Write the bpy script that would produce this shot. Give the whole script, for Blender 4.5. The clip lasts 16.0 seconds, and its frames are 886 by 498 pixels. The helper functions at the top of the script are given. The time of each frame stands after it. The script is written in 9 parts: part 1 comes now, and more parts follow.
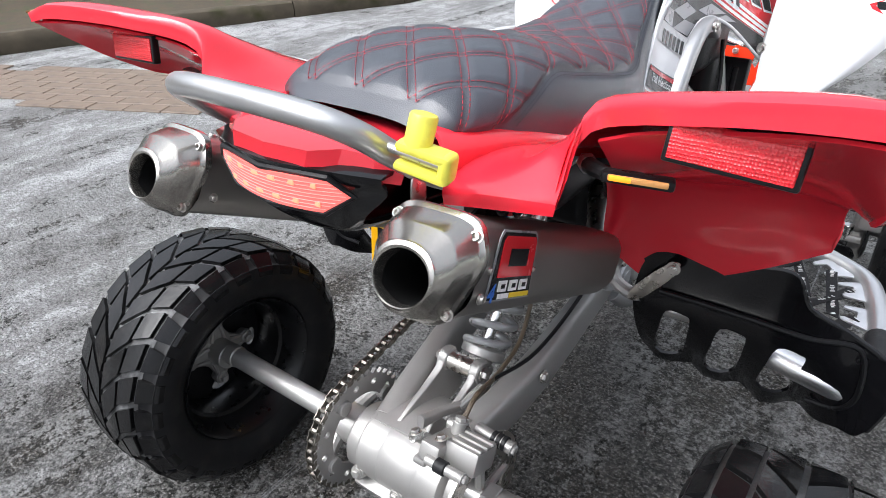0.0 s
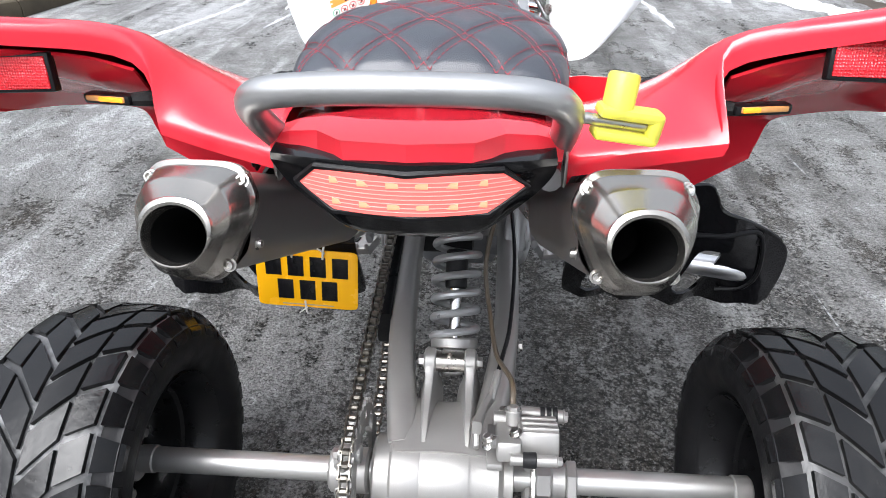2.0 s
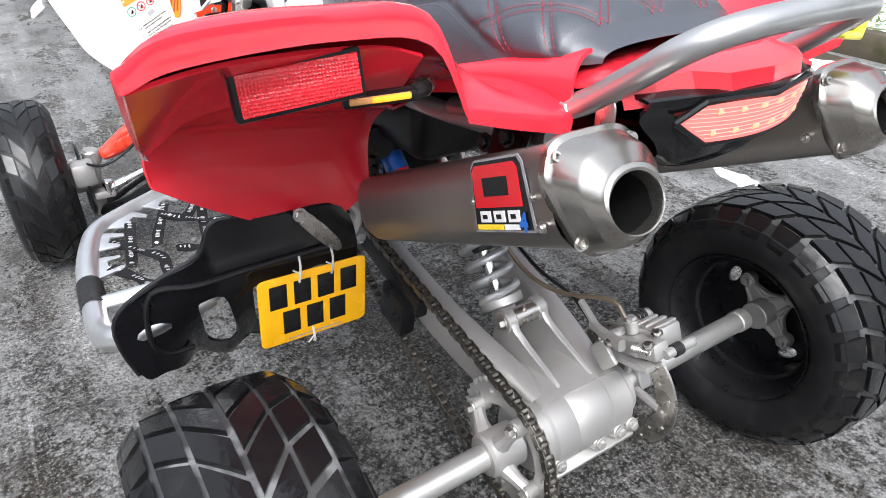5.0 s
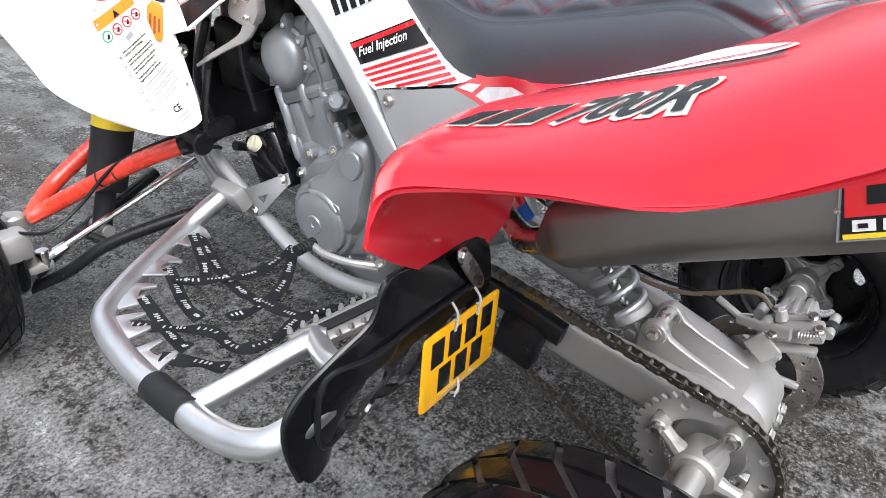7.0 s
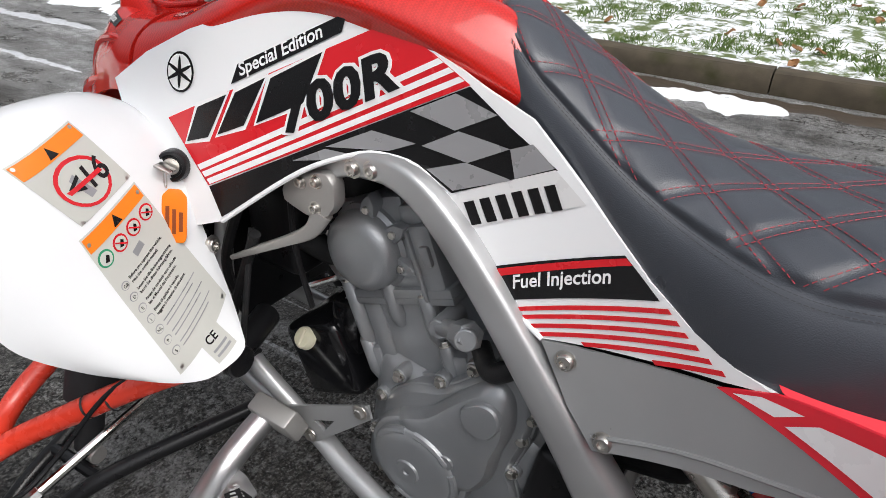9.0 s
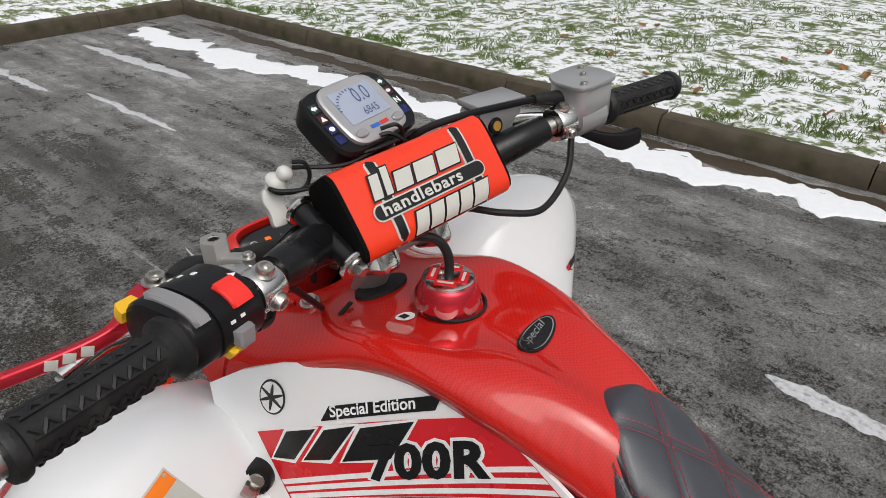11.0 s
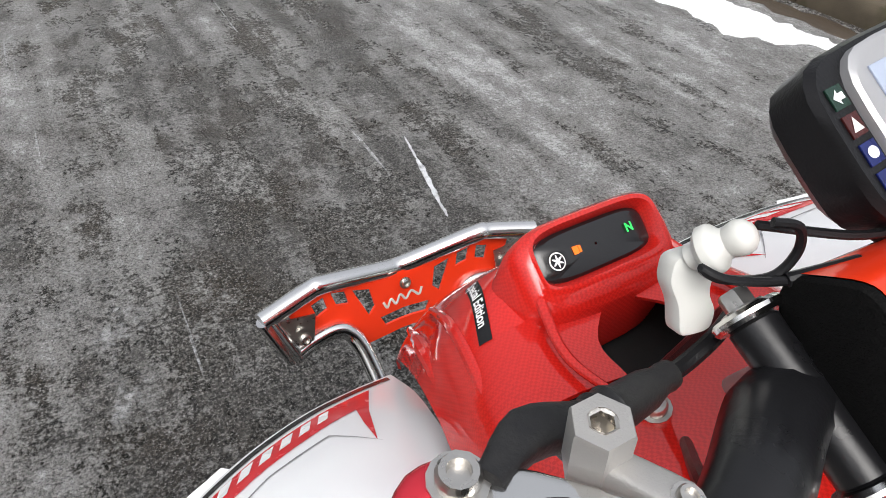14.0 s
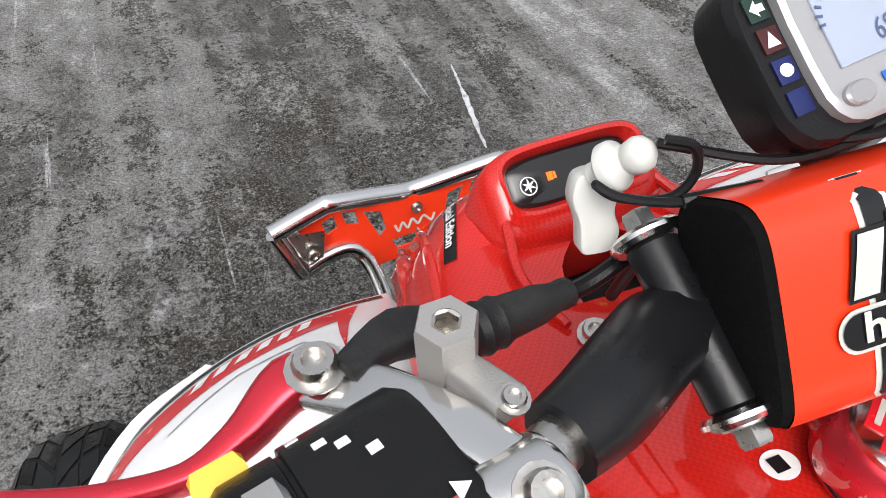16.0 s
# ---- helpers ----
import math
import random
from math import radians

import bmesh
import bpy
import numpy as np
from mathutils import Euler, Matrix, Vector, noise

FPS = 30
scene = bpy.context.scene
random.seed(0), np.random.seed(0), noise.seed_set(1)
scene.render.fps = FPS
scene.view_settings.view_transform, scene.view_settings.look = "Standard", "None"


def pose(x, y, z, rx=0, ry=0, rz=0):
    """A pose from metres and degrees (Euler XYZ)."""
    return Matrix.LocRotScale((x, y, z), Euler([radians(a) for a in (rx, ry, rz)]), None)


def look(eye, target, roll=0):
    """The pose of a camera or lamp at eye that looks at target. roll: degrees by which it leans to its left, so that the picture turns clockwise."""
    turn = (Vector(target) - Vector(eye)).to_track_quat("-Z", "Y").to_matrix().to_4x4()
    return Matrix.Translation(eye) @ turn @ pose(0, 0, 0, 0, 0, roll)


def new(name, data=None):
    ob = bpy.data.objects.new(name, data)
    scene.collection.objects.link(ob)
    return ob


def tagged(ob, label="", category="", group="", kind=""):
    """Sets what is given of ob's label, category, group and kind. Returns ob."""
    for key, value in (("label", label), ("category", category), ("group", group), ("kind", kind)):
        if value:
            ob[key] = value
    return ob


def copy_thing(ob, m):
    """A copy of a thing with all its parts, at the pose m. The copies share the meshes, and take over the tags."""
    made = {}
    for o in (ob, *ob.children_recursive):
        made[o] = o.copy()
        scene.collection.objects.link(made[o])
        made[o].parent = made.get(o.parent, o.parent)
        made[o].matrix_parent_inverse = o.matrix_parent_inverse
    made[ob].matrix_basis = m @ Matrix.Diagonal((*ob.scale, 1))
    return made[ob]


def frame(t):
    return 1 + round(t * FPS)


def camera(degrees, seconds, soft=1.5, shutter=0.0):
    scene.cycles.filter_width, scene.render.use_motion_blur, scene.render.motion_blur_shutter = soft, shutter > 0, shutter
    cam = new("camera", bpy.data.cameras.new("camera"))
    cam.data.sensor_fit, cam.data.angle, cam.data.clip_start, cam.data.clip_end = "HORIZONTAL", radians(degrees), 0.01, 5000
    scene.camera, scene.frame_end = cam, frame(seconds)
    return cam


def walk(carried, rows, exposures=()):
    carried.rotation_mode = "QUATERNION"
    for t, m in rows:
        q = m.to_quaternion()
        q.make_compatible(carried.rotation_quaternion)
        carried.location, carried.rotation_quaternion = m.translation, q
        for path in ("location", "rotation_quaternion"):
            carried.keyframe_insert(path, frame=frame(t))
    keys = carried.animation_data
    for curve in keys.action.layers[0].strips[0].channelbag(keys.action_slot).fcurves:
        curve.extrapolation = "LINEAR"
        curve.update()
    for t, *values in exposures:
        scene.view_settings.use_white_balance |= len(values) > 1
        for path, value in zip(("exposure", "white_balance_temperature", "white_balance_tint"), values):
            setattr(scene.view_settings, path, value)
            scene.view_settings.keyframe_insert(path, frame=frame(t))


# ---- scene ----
cam = camera(68.5, 16.0, soft=0.75)
PATH = [
    (0, (0.458, -0.476, 0.993), (-0.578, 0.912, -0.008), -1.1),
    (0.5, (0.364, -0.547, 1.004), (-0.418, 0.994, -0.002), -0.8),
    (1, (0.267, -0.542, 0.966), (-0.241, 1.107, -0.045), -0.6),
    (1.5, (0.165, -0.545, 0.965), (-0.103, 1.157, -0.051), -0.5),
    (2, (0.06, -0.566, 0.963), (-0.073, 1.148, -0.06), -0.5),
    (2.5, (-0.068, -0.595, 0.978), (-0.021, 1.119, -0.052), -0.4),
    (3, (-0.153, -0.572, 0.965), (0.074, 1.122, -0.074), -0.4),
    (3.2, (-0.187, -0.553, 0.961), (0.107, 1.125, -0.086), -0.3),
    (5.3, (-0.581, -0.385, 0.928), (0.456, 0.967, -0.119), 0.9),
    (5.5, (-0.618, -0.351, 0.92), (0.48, 0.955, -0.123), 1.2),
    (6, (-0.686, -0.252, 0.916), (0.512, 0.969, -0.12), 1.6),
    (6.5, (-0.78, -0.128, 0.916), (0.509, 1.006, -0.111), 1.9),
    (7, (-0.806, -0.04, 0.911), (0.565, 0.996, -0.113), 2.0),
    (7.5, (-0.766, 0.092, 0.904), (0.653, 1.064, -0.117), 2.1),
    (8, (-0.708, 0.237, 0.908), (0.739, 1.17, -0.11), 2.1),
    (8.5, (-0.653, 0.338, 0.93), (0.791, 1.265, -0.097), 1.9),
    (9, (-0.583, 0.425, 1.003), (0.863, 1.369, -0.007), 1.6),
    (9.5, (-0.526, 0.513, 1.089), (0.926, 1.467, 0.099), 1.4),
    (10, (-0.49, 0.569, 1.206), (0.963, 1.536, 0.23), 1.4),
    (10.2, (-0.485, 0.576, 1.241), (0.966, 1.55, 0.269), 1.5),
    (12.3, (-0.403, 0.554, 1.317), (0.608, 1.908, 0.246), 1.9),
    (12.5, (-0.406, 0.568, 1.31), (0.584, 1.924, 0.224), 1.9),
    (13, (-0.413, 0.67, 1.28), (0.529, 2.033, 0.16), 1.8),
    (13.5, (-0.381, 0.821, 1.25), (0.511, 2.166, 0.069), 2.0),
    (14, (-0.331, 0.934, 1.22), (0.464, 2.233, -0.078), 3.0),
    (14.5, (-0.268, 0.962, 1.202), (0.439, 2.237, -0.167), 2.8),
    (15, (-0.255, 0.966, 1.201), (0.394, 2.227, -0.209), 2.5),
    (15.5, (-0.261, 0.949, 1.207), (0.348, 2.204, -0.227), 2.0),
    (16, (-0.272, 0.892, 1.215), (0.308, 2.144, -0.233), 2.0),
]
walk(cam, [(t, look(eye, target, roll)) for t, eye, target, roll in PATH], [(0, 1.0, 6150, 10), (1.5, 1.1, 6150, 10), (3, 1.05, 6150, 10), (5.5, 1.28, 6200, 10), (6.5, 1.3, 6200, 10), (7.5, 1.0, 6200, 10), (8.5, 0.5, 6300, 10), (9.5, -0.05, 6600, 10), (10.2, -0.2, 6700, 10), (12.5, -0.25, 6500, 10), (13.5, 0.45, 6500, 10), (16, 0.52, 6500, 10)])

# ---- world and sun: an overcast winter day ----
world = bpy.data.worlds.new("sky")
scene.world = world
world.use_nodes = True
wn, wl = world.node_tree.nodes, world.node_tree.links
sky = wn.new("ShaderNodeTexSky")
sky.sky_type, sky.sun_disc = "NISHITA", False
sky.sun_elevation, sky.sun_rotation = radians(54), radians(209)
sky.air_density, sky.dust_density = 1.0, 4.0
grey = wn.new("ShaderNodeHueSaturation")
grey.inputs["Saturation"].default_value = 0.22
wl.new(sky.outputs[0], grey.inputs["Color"])
# an overcast sky is brightest overhead and about a third as bright at the horizon
where = wn.new("ShaderNodeTexCoord")
height = wn.new("ShaderNodeSeparateXYZ")
wl.new(where.outputs["Generated"], height.inputs[0])
fall = wn.new("ShaderNodeMapRange")
fall.interpolation_type = "SMOOTHSTEP"
fall.inputs["From Min"].default_value, fall.inputs["From Max"].default_value = 0.0, 0.75
fall.inputs["To Min"].default_value, fall.inputs["To Max"].default_value = 0.22, 1.15
wl.new(height.outputs["Z"], fall.inputs["Value"])
cloud_tone = wn.new("ShaderNodeMix")
cloud_tone.data_type, cloud_tone.blend_type = "RGBA", "MULTIPLY"
cloud_tone.inputs["Factor"].default_value = 1.0
wl.new(grey.outputs[0], cloud_tone.inputs["A"])
wl.new(fall.outputs[0], cloud_tone.inputs["B"])
wl.new(cloud_tone.outputs["Result"], wn["Background"].inputs[0])
wn["Background"].inputs[1].default_value = 0.19
sun = new("sun", bpy.data.lights.new("sun", "SUN"))
sun.data.energy, sun.data.angle, sun.data.color = 0.75, radians(45), (1.0, 0.97, 0.93)
sun.matrix_world = look((-2, -3.6, 5.6), (0, 0, 0))

# ---- shape helpers ----
from mathutils.geometry import delaunay_2d_cdt

V = Vector


def cr(pts, n):
    """Catmull-Rom through the points, n steps a stretch."""
    p = [V(q) for q in pts]
    p = [p[0] * 2 - p[1]] + p + [p[-1] * 2 - p[-2]]
    out = []
    for i in range(1, len(p) - 2):
        a, b, c, d = p[i - 1:i + 3]
        for k in range(n):
            t = k / n
            out.append(0.5 * (2 * b + (c - a) * t + (2 * a - 5 * b + 4 * c - d) * t * t + (3 * b - a - 3 * c + d) * t ** 3))
    return out + [p[-2]]


def grid(rows, closed=False, smooth=True):
    bm = bmesh.new()
    vs = [[bm.verts.new(q) for q in r] for r in rows]
    n = len(vs[0])
    for a, b in zip(vs, vs[1:]):
        for i in range(n if closed else n - 1):
            bm.faces.new((a[i], a[(i + 1) % n], b[(i + 1) % n], b[i]))
    return bm


def surf(rows, nu=5, nv=5):
    """A smooth sheet through rows of points."""
    fine = [cr(r, nu) for r in rows]
    cols = [cr([r[i] for r in fine], nv) for i in range(len(fine[0]))]
    return grid([[c[j] for c in cols] for j in range(len(cols[0]))])


def axes(o, d, hint=(0, 0, 1)):
    """A frame at o whose z runs along d."""
    z = V(d).normalized()
    x = V(hint).cross(z)
    if x.length < 1e-4:
        x = V((1, 0, 0)).cross(z)
        if x.length < 1e-4:
            x = V((0, 1, 0)).cross(z)
    x.normalize()
    y = z.cross(x)
    return Matrix.Translation(o) @ Matrix((x, y, z)).transposed().to_4x4()


def tube(pts, r, n=10, sub=6, closed=False, cap=True):
    """A round bar along a smooth line; r: one radius, or one for each point."""
    pts = [V(p) for p in pts]
    if sub > 1 and len(pts) > 2:
        line = cr(pts, sub)
    else:
        line = pts
    if isinstance(r, (list, tuple)):
        k = (len(line) - 1) / (len(r) - 1)
        rad = [r[int(i / k)] + (r[min(int(i / k) + 1, len(r) - 1)] - r[int(i / k)]) * (i / k - int(i / k)) for i in range(len(line))]
    else:
        rad = [r] * len(line)
    rows, up = [], None
    for i, p in enumerate(line):
        d = (line[min(i + 1, len(line) - 1)] - line[max(i - 1, 0)]).normalized()
        if up is None:
            up = V((0, 0, 1)) if abs(d.z) < 0.9 else V((0, 1, 0))
        x = up.cross(d).normalized()
        up = d.cross(x)
        rows.append([p + (x * math.cos(a) + up * math.sin(a)) * rad[i] for a in (2 * math.pi * k / n for k in range(n))])
    bm = grid(rows, True)
    if cap:
        bm.verts.ensure_lookup_table()
        bm.faces.new(bm.verts[:n])
        bm.faces.new(bm.verts[-n:])
    return bm


def lathe(profile, m=None, n=32, close=False):
    """(radius, height) pairs turned about z, then placed by m."""
    prof = list(profile) + ([profile[0]] if close else [])
    bm = grid([[V((r * math.cos(a), r * math.sin(a), h)) for a in (2 * math.pi * k / n for k in range(n))] for r, h in prof], True)
    bmesh.ops.remove_doubles(bm, verts=bm.verts, dist=1e-6)
    if m is not None:
        bm.transform(m)
    return bm


def rod(a, b, r, n=16, bev=0.0):
    """A solid bar from a to b."""
    a, b = V(a), V(b)
    h = (b - a).length
    e = bev or min(r, h) * 0.12
    return lathe([(0, 0), (r - e, 0), (r, e), (r, h - e), (r - e, h), (0, h)], axes(a, b - a), n)


def box(sx, sy, sz, m=None, bev=0.003, seg=2):
    bm = bmesh.new()
    bmesh.ops.create_cube(bm, size=1)
    bm.transform(Matrix.Diagonal((sx, sy, sz, 1)))
    if bev:
        bmesh.ops.bevel(bm, geom=bm.edges[:], offset=min(bev, min(sx, sy, sz) * 0.45), segments=seg, affect="EDGES", profile=0.5)
    if m is not None:
        bm.transform(m)
    return bm


def prism(poly, h, m=None, bev=0.0015, seg=2):
    """A flat outline in xy, raised by h along z."""
    bm = bmesh.new()
    vs = [bm.verts.new((p[0], p[1], 0)) for p in poly]
    f = bm.faces.new(vs)
    top = bmesh.ops.extrude_face_region(bm, geom=[f])
    bmesh.ops.translate(bm, vec=(0, 0, h), verts=[e for e in top["geom"] if isinstance(e, bmesh.types.BMVert)])
    bmesh.ops.recalc_face_normals(bm, faces=bm.faces)
    if bev:
        es = [e for e in bm.edges if len(e.link_faces) == 2 and e.calc_face_angle(0) > 0.9]
        bmesh.ops.bevel(bm, geom=es, offset=bev, segments=seg, affect="EDGES", profile=0.5)
    if m is not None:
        bm.transform(m)
    return bm


def sheet(poly, fn, step=0.012, holes=()):
    """A flat outline filled with small triangles, each corner placed by fn(u, v)."""
    pts, edges, faces = [], [], []
    for ring in (poly, *holes):
        start = len(pts)
        for i, p in enumerate(ring):
            q = ring[(i + 1) % len(ring)]
            k = max(1, int(math.hypot(q[0] - p[0], q[1] - p[1]) / step))
            pts += [V((p[0] + (q[0] - p[0]) * j / k, p[1] + (q[1] - p[1]) * j / k)) for j in range(k)]
        ids = list(range(start, len(pts)))
        edges += [(a, ids[(i + 1) % len(ids)]) for i, a in enumerate(ids)]
        faces.append(ids)
    us, vs = [p[0] for p in poly], [p[1] for p in poly]
    nu, nv = int((max(us) - min(us)) / step), int((max(vs) - min(vs)) / step)
    if nu * nv < 30000:
        pts += [V((min(us) + (i + 0.5 + 0.25 * (j % 2)) * step, min(vs) + (j + 0.5) * step)) for i in range(nu) for j in range(nv)]
    ov, oe, of, *rest = delaunay_2d_cdt(pts, edges, faces[:1] if not holes else faces, 1 if not holes else 1, 1e-5)
    bm = bmesh.new()
    mv = [bm.verts.new(fn(p.x, p.y)) for p in ov]
    def inside(c, ring):
        k = False
        for i, p in enumerate(ring):
            q = ring[i - 1]
            if (p[1] > c.y) != (q[1] > c.y) and c.x < (q[0] - p[0]) * (c.y - p[1]) / (q[1] - p[1]) + p[0]:
                k = not k
        return k
    for f in of:
        c = sum((ov[i] for i in f), V((0, 0))) / len(f)
        if holes and any(inside(c, h) for h in holes):
            continue
        try:
            bm.faces.new([mv[i] for i in f])
        except ValueError:
            pass
    bmesh.ops.delete(bm, geom=[v for v in bm.verts if not v.link_faces], context="VERTS")
    return bm


def curve2(pts, n=6):
    """A smooth closed outline through flat points."""
    p = [V((*q, 0)) for q in pts]
    p = [p[-1]] + p + [p[0], p[1]]
    out = []
    for i in range(1, len(p) - 2):
        a, b, c, d = p[i - 1:i + 3]
        for k in range(n):
            t = k / n
            q = 0.5 * (2 * b + (c - a) * t + (2 * a - 5 * b + 4 * c - d) * t * t + (3 * b - a - 3 * c + d) * t ** 3)
            out.append((q.x, q.y))
    return out


def oval(cx, cy, a, b, n=24, turn=0.0):
    c, s = math.cos(turn), math.sin(turn)
    return [(cx + a * math.cos(k) * c - b * math.sin(k) * s, cy + a * math.cos(k) * s + b * math.sin(k) * c) for k in (2 * math.pi * i / n for i in range(n))]


def join(*bms):
    """All in one bmesh."""
    out = bmesh.new()
    for b in bms:
        me = bpy.data.meshes.new("tmp")
        b.to_mesh(me)
        out.from_mesh(me)
        bpy.data.meshes.remove(me)
    return out


def thicken(bm, t):
    """Gives an open sheet a thickness of t, on the side away from its normals."""
    bmesh.ops.recalc_face_normals(bm, faces=bm.faces)
    bmesh.ops.solidify(bm, geom=bm.faces[:], thickness=t)
    return bm


def flip(bm):
    """The same on the other side of the machine."""
    bm.transform(Matrix.Diagonal((-1, 1, 1, 1)))
    bmesh.ops.reverse_faces(bm, faces=bm.faces)
    return bm


def part(name, bm, material, parent=None, label="", sharp=35, recalc=True):
    me = bpy.data.meshes.new(name)
    if recalc:
        bmesh.ops.recalc_face_normals(bm, faces=bm.faces)
    for f in bm.faces:
        f.smooth = True
    bm.to_mesh(me)
    bm.free()
    me.set_sharp_from_angle(angle=radians(sharp))
    me.materials.append(material)
    ob = new(name, me)
    ob.parent = parent
    if label:
        tagged(ob, label)
    return ob


def letters(text, size, fn, shear=0.0, spread=1.0, fat=0.0):
    """Words laid on a surface by fn(u, v), from their lower left corner."""
    cu = bpy.data.curves.new("words", "FONT")
    cu.body, cu.size, cu.shear, cu.space_character, cu.offset = text, size, shear, spread, fat
    cu.resolution_u = 3
    ob = bpy.data.objects.new("words", cu)
    scene.collection.objects.link(ob)
    bpy.context.view_layer.update()
    me = bpy.data.meshes.new_from_object(ob.evaluated_get(bpy.context.evaluated_depsgraph_get()))
    bm = bmesh.new()
    bm.from_mesh(me)
    bpy.data.objects.remove(ob)
    bpy.data.meshes.remove(me)
    for v in bm.verts:
        v.co = fn(v.co.x, v.co.y)
    return bm


# ---- materials ----
def nodes_of(name):
    m = bpy.data.materials.new(name)
    m.use_nodes = True
    return m, m.node_tree.nodes, m.node_tree.links, m.node_tree.nodes["Principled BSDF"]


def mat(name, col, rough=0.5, metal=0.0, var=0.15, scale=40.0, bump=0.15, bscale=400.0, coat=0.0, rvar=0.12, spec=0.5, dirt=None):
    """A plain surface with colour drift, uneven gloss and fine relief."""
    m, n, l, b = nodes_of(name)
    co = n.new("ShaderNodeTexCoord")
    big = n.new("ShaderNodeTexNoise")
    big.inputs["Scale"].default_value, big.inputs["Detail"].default_value = scale, 5
    l.new(co.outputs["Object"], big.inputs["Vector"])
    mix = n.new("ShaderNodeMix")
    mix.data_type = "RGBA"
    mix.inputs["A"].default_value = (*[c * (1 - var) for c in col], 1)
    mix.inputs["B"].default_value = (*[min(1, c * (1 + var)) for c in col], 1)
    l.new(big.outputs["Fac"], mix.inputs["Factor"])
    last = mix.outputs["Result"]
    if dirt:
        spots = n.new("ShaderNodeTexNoise")
        spots.inputs["Scale"].default_value, spots.inputs["Detail"].default_value = scale * 0.6, 9
        l.new(co.outputs["Object"], spots.inputs["Vector"])
        ramp = n.new("ShaderNodeMapRange")
        ramp.inputs["From Min"].default_value, ramp.inputs["From Max"].default_value = 0.52, 0.75
        l.new(spots.outputs["Fac"], ramp.inputs["Value"])
        over = n.new("ShaderNodeMix")
        over.data_type = "RGBA"
        over.inputs["B"].default_value = (*dirt, 1)
        l.new(ramp.outputs[0], over.inputs["Factor"])
        l.new(last, over.inputs["A"])
        last = over.outputs["Result"]
    l.new(last, b.inputs["Base Color"])
    gloss = n.new("ShaderNodeMapRange")
    gloss.inputs["To Min"].default_value, gloss.inputs["To Max"].default_value = max(0.02, rough - rvar), min(1, rough + rvar)
    l.new(big.outputs["Fac"], gloss.inputs["Value"])
    l.new(gloss.outputs[0], b.inputs["Roughness"])
    b.inputs["Metallic"].default_value = metal
    b.inputs["Specular IOR Level"].default_value = spec
    b.inputs["Coat Weight"].default_value = coat
    b.inputs["Coat Roughness"].default_value = 0.06
    if bump:
        fine = n.new("ShaderNodeTexNoise")
        fine.inputs["Scale"].default_value, fine.inputs["Detail"].default_value = bscale, 3
        l.new(co.outputs["Object"], fine.inputs["Vector"])
        bp = n.new("ShaderNodeBump")
        bp.inputs["Strength"].default_value, bp.inputs["Distance"].default_value = bump, 0.001
        l.new(fine.outputs["Fac"], bp.inputs["Height"])
        l.new(bp.outputs[0], b.inputs["Normal"])
    return m


def glow(name, col, strength, base=None):
    m, n, l, b = nodes_of(name)
    b.inputs["Base Color"].default_value = (*(base or col), 1)
    b.inputs["Emission Color"].default_value = (*col, 1)
    b.inputs["Emission Strength"].default_value = strength
    b.inputs["Roughness"].default_value = 0.25
    return m


RED = mat("red_plastic", (0.74, 0.023, 0.041), 0.16, var=0.05, scale=8, bump=0.04, bscale=900, rvar=0.05, coat=0.25, spec=0.5)
WHITE = mat("white_plastic", (0.80, 0.81, 0.82), 0.14, var=0.02, scale=6, bump=0.015, rvar=0.05, spec=0.5)
BLACKP = mat("black_plastic", (0.009, 0.009, 0.010), 0.32, var=0.3, scale=30, bump=0.25, bscale=600, spec=0.20)
GLOSSBLACK = mat("gloss_black", (0.006, 0.006, 0.007), 0.10, var=0.2, scale=20, bump=0.03, spec=0.45)
RUBBER = mat("rubber", (0.011, 0.011, 0.012), 0.5, var=0.3, scale=60, bump=0.4, bscale=500, spec=0.3, dirt=(0.03, 0.03, 0.029))
TYRE = mat("tyre_rubber", (0.010, 0.010, 0.011), 0.42, var=0.35, scale=40, bump=0.35, bscale=350, rvar=0.2, spec=0.22, dirt=(0.022, 0.021, 0.020))
TREAD = mat("wet_tread_rubber", (0.006, 0.006, 0.0065), 0.20, var=0.3, scale=45, bump=0.55, bscale=75, rvar=0.16, spec=0.34, dirt=(0.014, 0.013, 0.012))
ALU = mat("cast_aluminium", (0.40, 0.39, 0.375), 0.46, 0.65, var=0.1, scale=25, bump=0.25, bscale=900)
SILVER = mat("silver_paint", (0.42, 0.425, 0.43), 0.33, 0.55, var=0.06, scale=20, bump=0.08, bscale=900, coat=0.2)
ENGINE = mat("engine_grey_paint", (0.26, 0.27, 0.283), 0.36, 0.5, var=0.08, scale=30, bump=0.25, bscale=700, dirt=(0.27, 0.27, 0.27))
POLISH = mat("polished_tube", (0.72, 0.71, 0.69), 0.16, 1.0, var=0.08, scale=30, bump=0.05, rvar=0.08)
CHROME = mat("chrome", (0.80, 0.79, 0.78), 0.16, 1.0, var=0.04, scale=30, bump=0.02, rvar=0.03)
STEEL = mat("brushed_steel", (0.56, 0.53, 0.49), 0.28, 1.0, var=0.12, scale=60, bump=0.12, bscale=600, rvar=0.12)
TITAN = mat("titanium_sleeve", (0.30, 0.285, 0.27), 0.42, 0.85, var=0.12, scale=14, bump=0.12, bscale=1200, rvar=0.1)
CAPSTEEL = mat("satin_steel", (0.40, 0.38, 0.350), 0.25, 0.95, var=0.08, scale=30, bump=0.06, bscale=900, rvar=0.05)
BRUSHED = mat("brushed_aluminium", (0.80, 0.80, 0.81), 0.36, 1.0, var=0.07, scale=30, bump=0.08, bscale=700, rvar=0.08)
